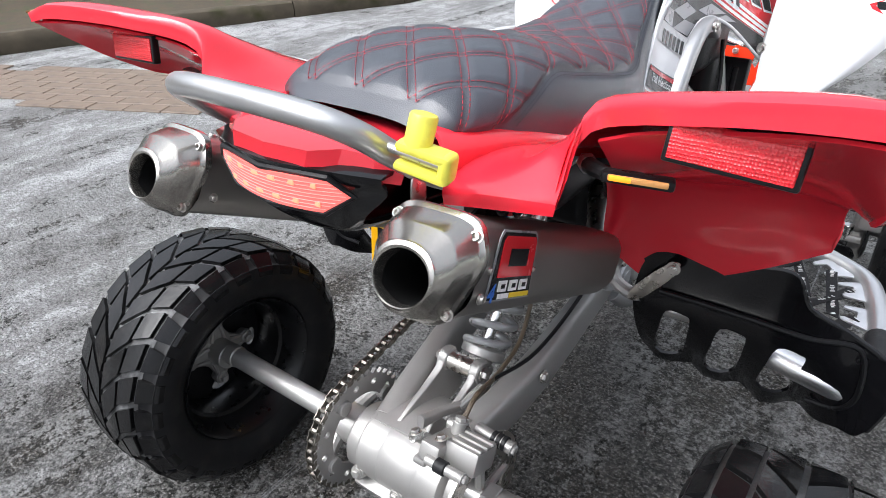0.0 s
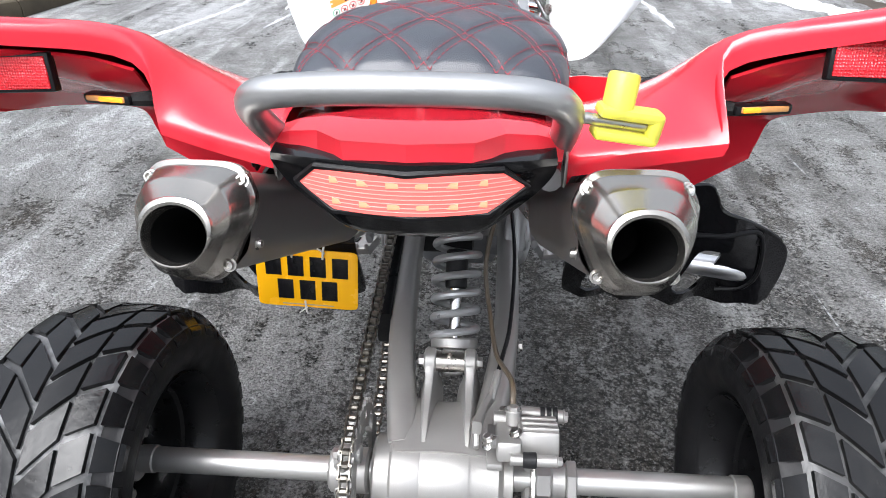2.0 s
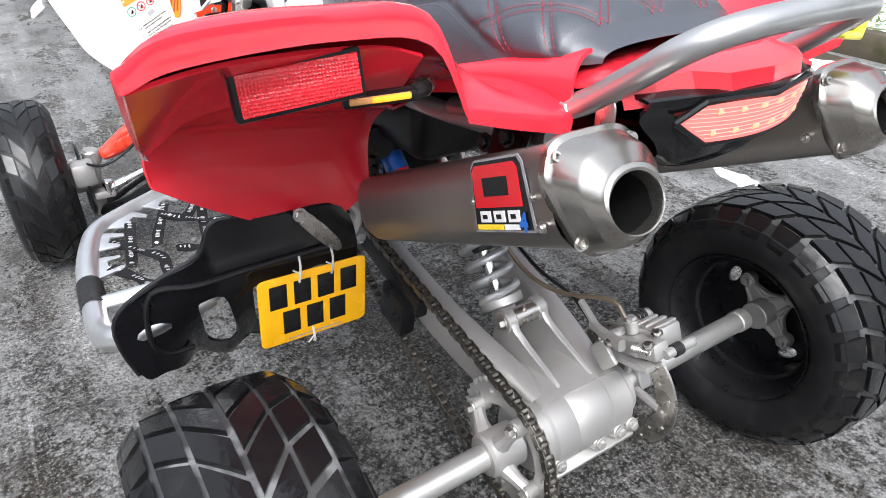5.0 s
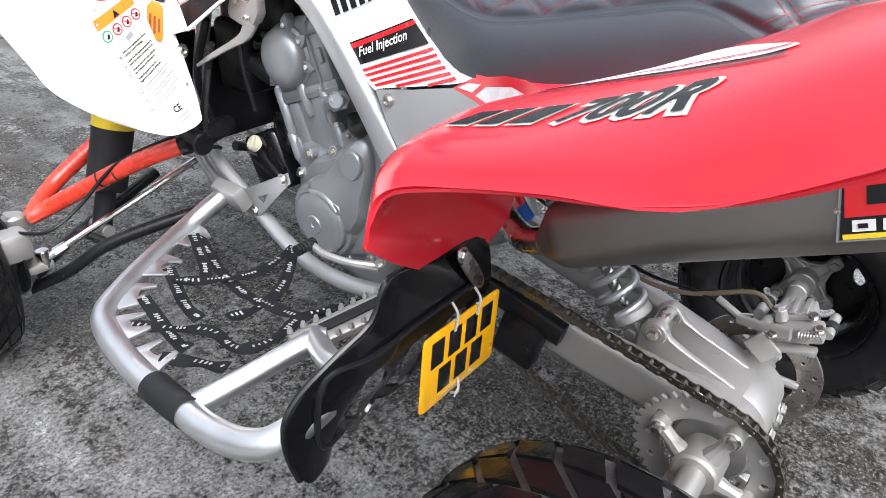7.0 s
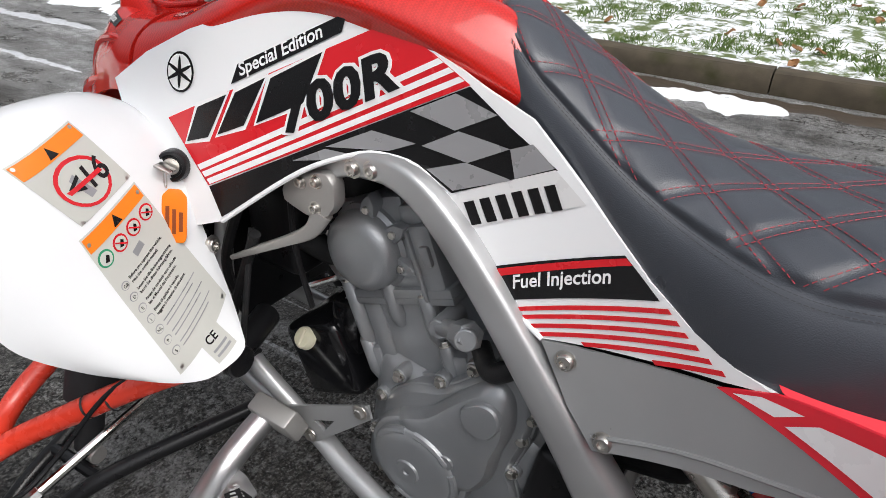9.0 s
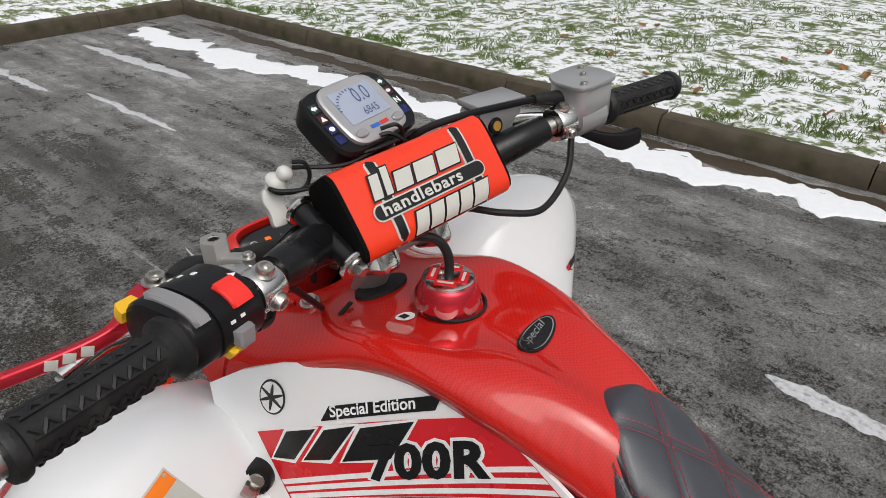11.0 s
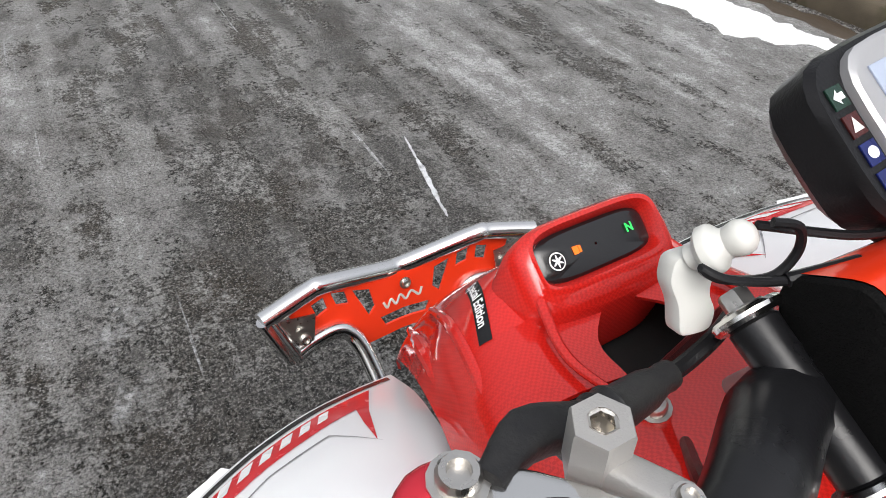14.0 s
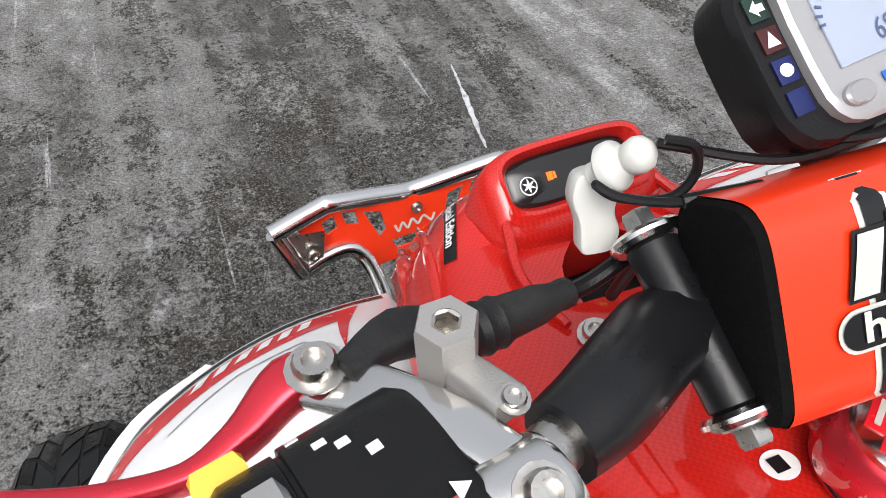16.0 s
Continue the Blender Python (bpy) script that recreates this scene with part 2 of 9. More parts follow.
WETGRIT = mat("wet_groove_grit", (0.030, 0.030, 0.030), 0.35, var=0.5, scale=26, bump=0.6, bscale=260, dirt=(0.16, 0.16, 0.16))
# left grooves: pale patches also put wet reflections into the grit's colour
GLINTGRIT = mat("groove_grit", (0.040, 0.040, 0.041), 0.4, var=0.6, scale=26, bump=0.8, bscale=260, dirt=(0.38, 0.385, 0.39))
BOLT = mat("zinc_bolt", (0.55, 0.53, 0.50), 0.3, 1.0, var=0.2, scale=90, bump=0.2)
BAR = mat("bare_steel_bar", (0.46, 0.46, 0.46), 0.34, 0.85, var=0.1, scale=25, bump=0.12, bscale=800)
CHAIN = mat("chain_steel", (0.20, 0.185, 0.16), 0.34, 0.95, var=0.3, scale=120, bump=0.2, dirt=(0.05, 0.045, 0.04))
LEATHER = mat("black_vinyl", (0.042, 0.047, 0.058), 0.30, var=0.12, scale=20, bump=0.35, bscale=900, rvar=0.06, spec=0.66)
STITCH = mat("red_thread", (0.34, 0.025, 0.04), 0.7, var=0.2, bump=0)
DARKSTITCH = mat("black_thread", (0.02, 0.02, 0.025), 0.6, var=0.2, bump=0)
BLACK = mat("black_print", (0.008, 0.008, 0.009), 0.24, var=0.1, bump=0, spec=0.4)
DEEPRED = mat("red_print", (0.62, 0.012, 0.02), 0.25, var=0.04, bump=0, coat=0.3)
WHITEP = mat("white_print", (0.80, 0.80, 0.80), 0.28, var=0.02, bump=0)
GREYP = mat("grey_print", (0.30, 0.30, 0.31), 0.3, 0.2, var=0.05, bump=0)
# matt black that puts the shade of slots and openings into colour
HOLLOWSHADE = mat("soot", (0.006, 0.006, 0.006), 0.8, var=0.3, bump=0.3)
YELLOWPLATE = mat("yellow_plate", (0.92, 0.46, 0.005), 0.25, var=0.03, bump=0, coat=0.3)
YELLOWLOCK = mat("yellow_lock_paint", (0.74, 0.69, 0.08), 0.35, var=0.08, scale=60, bump=0.2, dirt=(0.5, 0.45, 0.06))
ORANGE = mat("orange_plastic", (0.95, 0.22, 0.01), 0.35, var=0.06, bump=0.05)
PADRED = mat("orange_red_vinyl", (0.78, 0.040, 0.010), 0.22, var=0.05, scale=14, bump=0.06)
FOAM = mat("black_foam", (0.006, 0.006, 0.006), 1.0, var=0.4, scale=300, bump=1.0, bscale=900, spec=0.05)
SOOT = mat("soot", (0.006, 0.006, 0.006), 0.9, var=0.4, bump=0.3, spec=0.08)
AXLE = mat("bare_axle_steel", (0.50, 0.495, 0.48), 0.34, 0.75, var=0.1, scale=30, bump=0.08, bscale=700)
REDMETAL = mat("red_anodised", (0.62, 0.035, 0.055), 0.27, 0.7, var=0.06, bump=0.05)
REDTUBE = mat("red_powder_coat", (0.72, 0.05, 0.025), 0.28, var=0.06, bump=0.08, coat=0.3)
BLACKTUBE = mat("black_powder_coat", (0.008, 0.008, 0.009), 0.3, var=0.2, bump=0.1, spec=0.35)
NYLON = mat("white_nylon", (0.56, 0.56, 0.53), 0.4, var=0.04, bump=0.05)
BLUE = mat("blue_print", (0.02, 0.12, 0.50), 0.3, var=0.05, bump=0)
YELLOWP = mat("yellow_print", (0.85, 0.62, 0.03), 0.3, var=0.05, bump=0)
LABEL = mat("cream_label", (0.52, 0.52, 0.48), 0.35, var=0.03, bump=0)
WEBBING = mat("black_webbing", (0.008, 0.008, 0.009), 0.7, var=0.3, scale=300, bump=0.6, bscale=1200, spec=0.2)

# ---- carbon-look red of the tank and nose ----
def carbon_red():
    m, n, l, b = nodes_of("red_carbon_look")
    co = n.new("ShaderNodeTexCoord")
    ch = n.new("ShaderNodeTexChecker")
    ch.inputs["Scale"].default_value = 420
    ch.inputs["Color1"].default_value, ch.inputs["Color2"].default_value = (0.58, 0.018, 0.013, 1), (0.40, 0.011, 0.008, 1)
    l.new(co.outputs["Object"], ch.inputs["Vector"])
    ns = n.new("ShaderNodeTexNoise")
    ns.inputs["Scale"].default_value = 9
    l.new(co.outputs["Object"], ns.inputs["Vector"])
    mx = n.new("ShaderNodeMix")
    mx.data_type = "RGBA"
    mx.inputs["B"].default_value = (0.54, 0.016, 0.011, 1)
    l.new(ns.outputs["Fac"], mx.inputs["Factor"])
    l.new(ch.outputs["Color"], mx.inputs["A"])
    l.new(mx.outputs["Result"], b.inputs["Base Color"])
    b.inputs["Roughness"].default_value = 0.07
    b.inputs["Specular IOR Level"].default_value = 0.6
    return m


CARBON = carbon_red()


# ---- road, kerbs, verge ----
def road_material():
    m, n, l, b = nodes_of("icy_asphalt")
    co = n.new("ShaderNodeTexCoord")

    def noise_at(scale, detail, stretch=(1, 1, 1), rough=0.55, turn=0.0):
        mp = n.new("ShaderNodeMapping")
        mp.inputs["Scale"].default_value = stretch
        mp.inputs["Rotation"].default_value = (0, 0, turn)
        t = n.new("ShaderNodeTexNoise")
        t.inputs["Scale"].default_value, t.inputs["Detail"].default_value, t.inputs["Roughness"].default_value = scale, detail, rough
        l.new(co.outputs["Object"], mp.inputs[0])
        l.new(mp.outputs[0], t.inputs["Vector"])
        return t.outputs["Fac"]

    def rng(v, a, c, d=0.0, e=1.0):
        r = n.new("ShaderNodeMapRange")
        r.inputs["From Min"].default_value, r.inputs["From Max"].default_value = a, c
        r.inputs["To Min"].default_value, r.inputs["To Max"].default_value = d, e
        l.new(v, r.inputs["Value"])
        return r.outputs[0]

    def op(kind, a, c):
        o = n.new("ShaderNodeMath")
        o.operation = kind
        for i, v in enumerate((a, c)):
            if isinstance(v, (int, float)):
                o.inputs[i].default_value = v
            else:
                l.new(v, o.inputs[i])
        return o.outputs[0]

    def blend(f, a, c):
        x = n.new("ShaderNodeMix")
        x.data_type = "RGBA"
        l.new(f, x.inputs["Factor"])
        for key, v in (("A", a), ("B", c)):
            if isinstance(v, tuple):
                x.inputs[key].default_value = (*v, 1)
            else:
                l.new(v, x.inputs[key])
        return x.outputs["Result"]

    chips = n.new("ShaderNodeTexVoronoi")
    chips.inputs["Scale"].default_value = 165
    l.new(co.outputs["Object"], chips.inputs["Vector"])
    stone = n.new("ShaderNodeSeparateColor")
    l.new(chips.outputs["Color"], stone.inputs[0])
    aggregate = blend(rng(stone.outputs[0], 0.25, 1), (0.017, 0.0165, 0.016), (0.074, 0.071, 0.067))
    clump = noise_at(52, 6, rough=0.68)
    aggregate = blend(op("MULTIPLY", rng(clump, 0.42, 0.56), 0.9), aggregate, (0.175, 0.168, 0.156))
    aggregate = blend(rng(noise_at(3.0, 6), 0.45, 0.68, 0.0, 0.8), aggregate, (0.046, 0.034, 0.022))
    pits = rng(chips.outputs["Distance"], 0.36, 0.70)
    aggregate = blend(op("MULTIPLY", pits, 0.7), aggregate, (0.010, 0.010, 0.010))
    # frost film: clouds and long wheel streaks, broken up by the stones that stand through it
    cloud = noise_at(1.5, 5, (1.2, 0.6, 1), 0.6, 0.16)
    streak = noise_at(5.5, 6, (1.5, 0.13, 1), 0.6, 0.16)
    mottle = noise_at(11, 7, (1, 0.7, 1), 0.68)
    grit = noise_at(75, 4, rough=0.7)
    level = op("ADD", op("ADD", op("MULTIPLY", cloud, 0.27), op("MULTIPLY", streak, 0.24)), op("ADD", op("MULTIPLY", mottle, 0.27), op("MULTIPLY", clump, 0.22)))
    level = op("ADD", level, op("MULTIPLY", op("SUBTRACT", stone.outputs[1], 0.5), 0.035))
    # less frost where the machine stands; its contact shade is put into this too
    road_xyz = n.new("ShaderNodeSeparateXYZ")
    l.new(co.outputs["Object"], road_xyz.inputs[0])
    across = op("ABSOLUTE", op("ADD", op("ADD", road_xyz.outputs["X"], -0.05), op("MULTIPLY", op("SUBTRACT", noise_at(0.9, 4), 0.5), 1.6)), 0.0)
    level = op("SUBTRACT", level, rng(across, 0.35, 1.15, 0.034, -0.006))
    # paler further up the road and towards the far kerb
    level = op("ADD", level, op("ADD", rng(road_xyz.outputs["Y"], 1.4, 4.5, 0.0, 0.018), rng(road_xyz.outputs["X"], -0.7, -2.2, 0.0, 0.030)))
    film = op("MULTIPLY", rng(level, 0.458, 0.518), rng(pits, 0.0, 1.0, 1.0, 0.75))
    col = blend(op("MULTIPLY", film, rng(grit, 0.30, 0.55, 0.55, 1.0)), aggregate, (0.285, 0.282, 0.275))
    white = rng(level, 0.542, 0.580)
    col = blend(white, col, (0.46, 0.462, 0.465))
    # thin trodden snow, crisp at its edge
    ragged_level = op("ADD", op("MULTIPLY", noise_at(1.0, 5, (1.6, 0.22, 1), 0.6, 0.16), 0.62), op("ADD", op("MULTIPLY", mottle, 0.22), op("MULTIPLY", grit, 0.16)))
    crust = rng(ragged_level, 0.597, 0.618)
    col = blend(crust, col, (0.44, 0.442, 0.446))
    # a few fine scratches left by spinning wheels
    scratch = rng(noise_at(26, 3, (1.5, 0.035, 1), 0.5, 0.22), 0.70, 0.735)
    col = blend(op("MULTIPLY", scratch, rng(grit, 0.42, 0.52, 0.0, 0.8)), col, (0.62, 0.63, 0.65))
    # single dark stones and pale grains, a few millimetres wide
    grain = noise_at(150, 4, rough=0.75)
    col = blend(op("MULTIPLY", rng(grain, 0.52, 0.61), 0.80), col, (0.020, 0.019, 0.018))
    col = blend(op("MULTIPLY", rng(grain, 0.46, 0.37), 0.62), col, (0.40, 0.395, 0.385))
    l.new(col, b.inputs["Base Color"])
    wet = rng(noise_at(4.0, 6, (1, 0.5, 1)), 0.38, 0.62, 0.10, 0.42)
    l.new(op("ADD", wet, op("MULTIPLY", op("ADD", film, crust), 0.22)), b.inputs["Roughness"])
    b.inputs["Specular IOR Level"].default_value = 0.26
    hgt = op("ADD", op("MULTIPLY", chips.outputs["Distance"], -0.6), op("ADD", op("MULTIPLY", grit, 1.2), op("ADD", op("MULTIPLY", clump, 2.6), op("MULTIPLY", grain, -1.2))))
    hgt = op("ADD", hgt, op("MULTIPLY", crust, 1.0))
    bp = n.new("ShaderNodeBump")
    bp.inputs["Strength"].default_value, bp.inputs["Distance"].default_value = 0.9, 0.008
    l.new(hgt, bp.inputs["Height"])
    l.new(bp.outputs[0], b.inputs["Normal"])
    return m


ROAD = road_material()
KERB = mat("mossy_concrete", (0.074, 0.061, 0.043), 0.85, var=0.5, scale=9, bump=1.0, bscale=120, spec=0.25, dirt=(0.040, 0.040, 0.016))
SNOW = mat("old_snow", (0.78, 0.80, 0.83), 0.6, var=0.06, scale=30, bump=0.8, bscale=90)
THINSNOW = mat("thin_packed_snow", (0.50, 0.51, 0.53), 0.55, var=0.35, scale=70, bump=1.0, bscale=160, dirt=(0.22, 0.22, 0.225))
SOIL = mat("wet_gutter_dirt", (0.050, 0.036, 0.023), 0.5, var=0.5, scale=14, bump=0.8, bscale=120)
GRASS = mat("winter_grass", (0.105, 0.175, 0.030), 0.6, var=0.6, scale=12, bump=0)
DRYLEAF = mat("dead_leaf", (0.26, 0.12, 0.04), 0.6, var=0.4, scale=60, bump=0.3)
LITTER = mat("leaf_litter_bank", (0.055, 0.040, 0.022), 0.85, var=0.7, scale=14, bump=1.0, bscale=60, dirt=(0.035, 0.050, 0.014))


def verge_material():
    m, n, l, b = nodes_of("snowy_turf")
    co = n.new("ShaderNodeTexCoord")
    a = n.new("ShaderNodeTexNoise")
    a.inputs["Scale"].default_value, a.inputs["Detail"].default_value, a.inputs["Roughness"].default_value = 7.5, 12, 0.74
    l.new(co.outputs["Object"], a.inputs["Vector"])
    r = n.new("ShaderNodeMapRange")
    r.inputs["From Min"].default_value, r.inputs["From Max"].default_value = 0.475, 0.55
    l.new(a.outputs["Fac"], r.inputs["Value"])
    g = n.new("ShaderNodeTexNoise")
    g.inputs["Scale"].default_value, g.inputs["Detail"].default_value = 60, 5
    l.new(co.outputs["Object"], g.inputs["Vector"])
    turf = n.new("ShaderNodeMix")
    turf.data_type = "RGBA"
    turf.inputs["A"].default_value, turf.inputs["B"].default_value = (0.065, 0.13, 0.02, 1), (0.12, 0.13, 0.035, 1)
    l.new(g.outputs["Fac"], turf.inputs["Factor"])
    mx = n.new("ShaderNodeMix")
    mx.data_type = "RGBA"
    mx.inputs["A"].default_value = (0.80, 0.82, 0.85, 1)
    l.new(turf.outputs["Result"], mx.inputs["B"])
    l.new(r.outputs[0], mx.inputs["Factor"])
    l.new(mx.outputs["Result"], b.inputs["Base Color"])
    b.inputs["Roughness"].default_value = 0.7
    bp = n.new("ShaderNodeBump")
    bp.inputs["Strength"].default_value, bp.inputs["Distance"].default_value = 0.8, 0.012
    l.new(g.outputs["Fac"], bp.inputs["Height"])
    l.new(bp.outputs[0], b.inputs["Normal"])
    return m


VERGE = verge_material()
rnd = random.Random(7)

bm = bmesh.new()
R = 400
vs = [bm.verts.new(p) for p in ((-R, -R, 0), (R, -R, 0), (R, R, 0), (-R, R, 0))]
bm.faces.new(vs)
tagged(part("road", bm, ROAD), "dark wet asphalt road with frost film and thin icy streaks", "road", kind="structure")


def kerb_row(pts, name, label, length=1.12, height=0.125):
    """Kerb stones set end to end along a line, with the verge on the right when seen along it."""
    base = new(name)
    tagged(base, label, "kerb", kind="structure")
    line = [V((*p, 0)) for p in pts]
    for a, b in zip(line, line[1:]):
        d = b - a
        k = max(1, round(d.length / length))
        step = d.length / k
        me = None
        for i in range(k):
            if me is None:
                prof = [(-0.13, 0), (0.0, 0), (0.004, height * 0.5), (-0.012, height - 0.012), (-0.028, height), (-0.13, height)]
                xs = [0.004] + [step * j / 6 for j in range(1, 6)] + [step - 0.004]
                rows = [[V((x, p[0] + rnd.uniform(-0.003, 0.003), p[1] + (rnd.uniform(-0.003, 0.003) if p[1] > 0 else -0.01))) for p in prof] for x in xs]
                bm = grid(rows, True)
                bm.verts.ensure_lookup_table()
                bm.faces.new(bm.verts[:6])
                bm.faces.new(bm.verts[-6:])
                ob = part("kerb_stone", bm, KERB, base)
                me = ob.data
            else:
                ob = new("kerb_stone", me)
                ob.parent = base
            p = a + d * (i / k)
            ang = math.atan2(d.y, d.x)
            ob.matrix_basis = Matrix.Translation(p + V((0, 0, rnd.uniform(-0.004, 0.004)))) @ Matrix.Rotation(ang + rnd.uniform(-0.006, 0.006), 4, "Z")
    return base


# right-hand kerb with verge, running ahead; the far kerb across the end; the bank on the left
kerb_row([(3.4, -8), (3.27, -2.5), (3.22, 2.0), (3.16, 4.2), (3.13, 7.14)], "kerb_east", "mossy dark concrete kerb along the snowy grass verge")
kerb_row([(3.135, 7.115), (2.2, 6.95), (-0.6, 6.45), (-3.2, 6.2)], "kerb_north", "low concrete kerb across the end of the road")
kerb_row([(-3.3, 6.2), (-3.4, 4.2), (-4.15, 2.3), (-4.6, 0.9), (-5.4, -3)], "kerb_west", "weathered concrete kerb below a leaf-strewn bank")


def rough_land(x0, x1, y0, y1, zf, name, material, label, cat_, nx=60, ny=90, seed=3, edge=None):
    """Uneven ground beside the road."""
    rows = []
    for j in range(ny + 1):
        y = y0 + (y1 - y0) * j / ny
        row = []
        for i in range(nx + 1):
            t = i / nx
            xa = edge(y) if edge else x0
            x = xa + (x1 - xa) * t ** 1.6
            row.append(V((x, y, zf(x, y) + 0.02 * noise.noise(V((x * 2.3, y * 2.3, seed))) + 0.008 * noise.noise(V((x * 9, y * 9, seed))))))
        rows.append(row)
    return tagged(part(name, grid(rows), material), label, cat_, kind="structure")


rough_land(3.4, 40, -20, 30, lambda x, y: 0.118 + 0.035 * min(3, x - 3.35), "verge", VERGE, "grass verge under thin patchy snow", "verge", 70, 160, edge=lambda y: 3.36 - 0.016 * y)
def bank_edge(y):
    return -3.48 if y > 4.2 else (-3.48 - (4.2 - y) * 0.4 if y > 0.9 else -4.80 - (0.9 - y) * 0.21)


rough_land(-4.6, -40, -20, 30, lambda x, y: 0.112 + 0.10 * min(6, max(0, bank_edge(y) - x)), "bank", LITTER, "grassy bank strewn with dead leaves", "bank", 60, 120, seed=5, edge=bank_edge)
def far_kerb(x):
    return 6.45 + 0.178 * (x + 0.6) if x > -0.6 else 6.45 + 0.096 * (x + 0.6)


rows = []
for j in range(21):
    rows.append([V((x, far_kerb(x) + 0.095 + j * j * 0.06, 0.116 + 0.03 * min(j, 8) + (0.015 * noise.noise(V((x * 2, j * 0.9, 9))) if j else 0))) for x in [-3.4 + 0.17 * i for i in range(40)]])
tagged(part("verge_north", grid(rows), VERGE), "snowy grass beyond the far kerb", "verge", kind="structure")


def ragged(path, width, name, material, z=0.006, seed=1, label="", cat_="snow", lump=0.012):
    """A thin ragged strip of something lying on the road along a line of points."""
    line = cr([(*p, 0) for p in path], 70)
    rows = []

    fine = max(1.0, min(5.0, 0.20 / width))

    def edge_of(p, sd):
        p = p * fine
        return 0.5 + 0.50 * noise.noise(V((p.x * 1.9, p.y * 1.9, sd))) + 0.34 * noise.noise(V((p.x * 6, p.y * 6, sd))) + 0.12 * noise.noise(V((p.x * 19, p.y * 19, sd))) + 0.04 * noise.noise(V((p.x * 60, p.y * 60, sd)))

    for i, p in enumerate(line):
        d = (line[min(i + 1, len(line) - 1)] - line[max(i - 1, 0)]).normalized()
        s = V((d.y, -d.x, 0))
        end = min(1, i / 25, (len(line) - 1 - i) / 25) ** 0.6
        a, c = max(0.001, width * 2 * end * edge_of(p, seed)), max(0.001, width * 2 * end * edge_of(p, seed + 5))
        rows.append([p + s * (-a * 0.5 + (a + c) * 0.5 * k / 14) + V((0, 0, z + lump * (0.35 + 0.5 * noise.noise(V((p.x * 11, p.y * 11, k * 0.6))) + 0.3 * noise.noise(V((p.x * 40, p.y * 40, k)))) if 0 < k < 14 else -0.003)) for k in range(15)])
    return tagged(part(name, grid(rows), material, sharp=80), label, cat_)


ragged([(3.10, -4), (3.08, -1), (3.06, 2), (2.98, 4), (2.95, 6.6)], 0.16, "gutter_dirt", SOIL, 0.002, 3, "strip of wet brown dirt in the gutter by the kerb", "dirt", 0.004)
ragged([(2.93, 0.72), (2.90, 1.4), (2.86, 2.1), (2.74, 2.8), (2.62, 3.6), (2.52, 4.4), (2.45, 5.2), (2.40, 6.0), (2.52, 6.75)], 0.36, "snow_strip", SNOW, 0.003, 1, "long ragged strip of old snow beside the kerb", "snow", 0.006)
for path, w, sd in (([(0.39, 5.75), (0.44, 5.3), (0.53, 4.75)], 0.11, 4), ([(1.0, 6.4), (1.04, 5.8), (1.07, 5.25)], 0.075, 2), ([(1.23, 5.05), (1.25, 4.5), (1.265, 4.0)], 0.045, 9), ([(1.80, 6.4), (1.86, 5.6), (1.90, 4.9)], 0.10, 12),
                    ([(1.40, 0.80), (1.38, 0.5), (1.30, 0.15), (1.27, -0.2)], 0.085, 8), ([(0.598, 2.76), (0.548, 2.5), (0.505, 2.28)], 0.016, 6),
                    ([(-2.2, 3.4), (-2.0, 4.3), (-1.9, 5.2)], 0.05, 13), ([(-1.5, 3.9), (-1.4, 4.6), (-1.3, 5.2)], 0.035, 17)):
    ragged(path, w, "snow_streak", THINSNOW, 0.002, sd, "thin streak of hard-packed snow on the asphalt", "snow", 0.004)

# grass blades showing through the snow of the verge
verts, faces = [], []
for k in range(60000):
    x, y = 3.36 + 4.6 * rnd.random() ** 1.6, rnd.uniform(-1.5, 8.4)
    dense = noise.noise(V((x * 1.7, y * 1.7, 2))) * 0.7 + 0.7 * noise.noise(V((x * 6, y * 6, 4)))
    if dense < 0.06 + 0.32 * rnd.random():
        continue
    z = 0.118 + 0.035 * min(3, x - 3.35)
    a, h, w = rnd.uniform(0, 6.28), rnd.uniform(0.018, 0.055), rnd.uniform(0.0018, 0.0035)
    lean = V((math.cos(a), math.sin(a), 0)) * rnd.uniform(0.01, 0.05)
    side = V((-math.sin(a), math.cos(a), 0)) * w
    p, n = V((x, y, z - 0.008)), len(verts)
    verts += [p - side, p + side, p + lean * 0.5 + V((0, 0, h * 0.75)) + side * 0.7, p + lean + V((0, 0, h)), p + lean * 0.5 + V((0, 0, h * 0.75)) - side * 0.7]
    faces.append(tuple(range(n, n + 5)))
me = bpy.data.meshes.new("grass")
me.from_pydata([tuple(v) for v in verts], [], faces)
me.materials.append(GRASS)
tagged(new("grass", me), "green grass blades poking through snow", "grass", kind="stuff")

leaf = None
for k in range(70):
    if k < 45:
        x, y = rnd.uniform(3.4, 5.6), rnd.uniform(-1.5, 6.5)
        z = 0.135 + 0.035 * (x - 3.35)
    else:
        x, y = rnd.uniform(-5.2, -4.2), rnd.uniform(1.5, 5.5)
        z = 0.14 + 0.1 * (-3.4 - x)
    if leaf is None:
        rows = [[V((u * 0.03 * (1 - abs(v) ** 2.2) + 0.004 * math.sin(v * 5), v * 0.035, 0.012 * u * u + 0.006 * math.sin(3 * v))) for u in (-1, -0.5, 0, 0.5, 1)] for v in (-1, -0.7, -0.3, 0.1, 0.5, 0.8, 1)]
        leaf = tagged(part("leaf", thicken(grid(rows), 0.0008), DRYLEAF), "curled brown dead leaf lying on the verge", "leaf", "dead leaves")
        leaf.matrix_basis = pose(x, y, z, 10, 5, 40)
    else:
        copy_thing(leaf, pose(x, y, z, rnd.uniform(-30, 30), rnd.uniform(-30, 30), rnd.uniform(0, 360)))

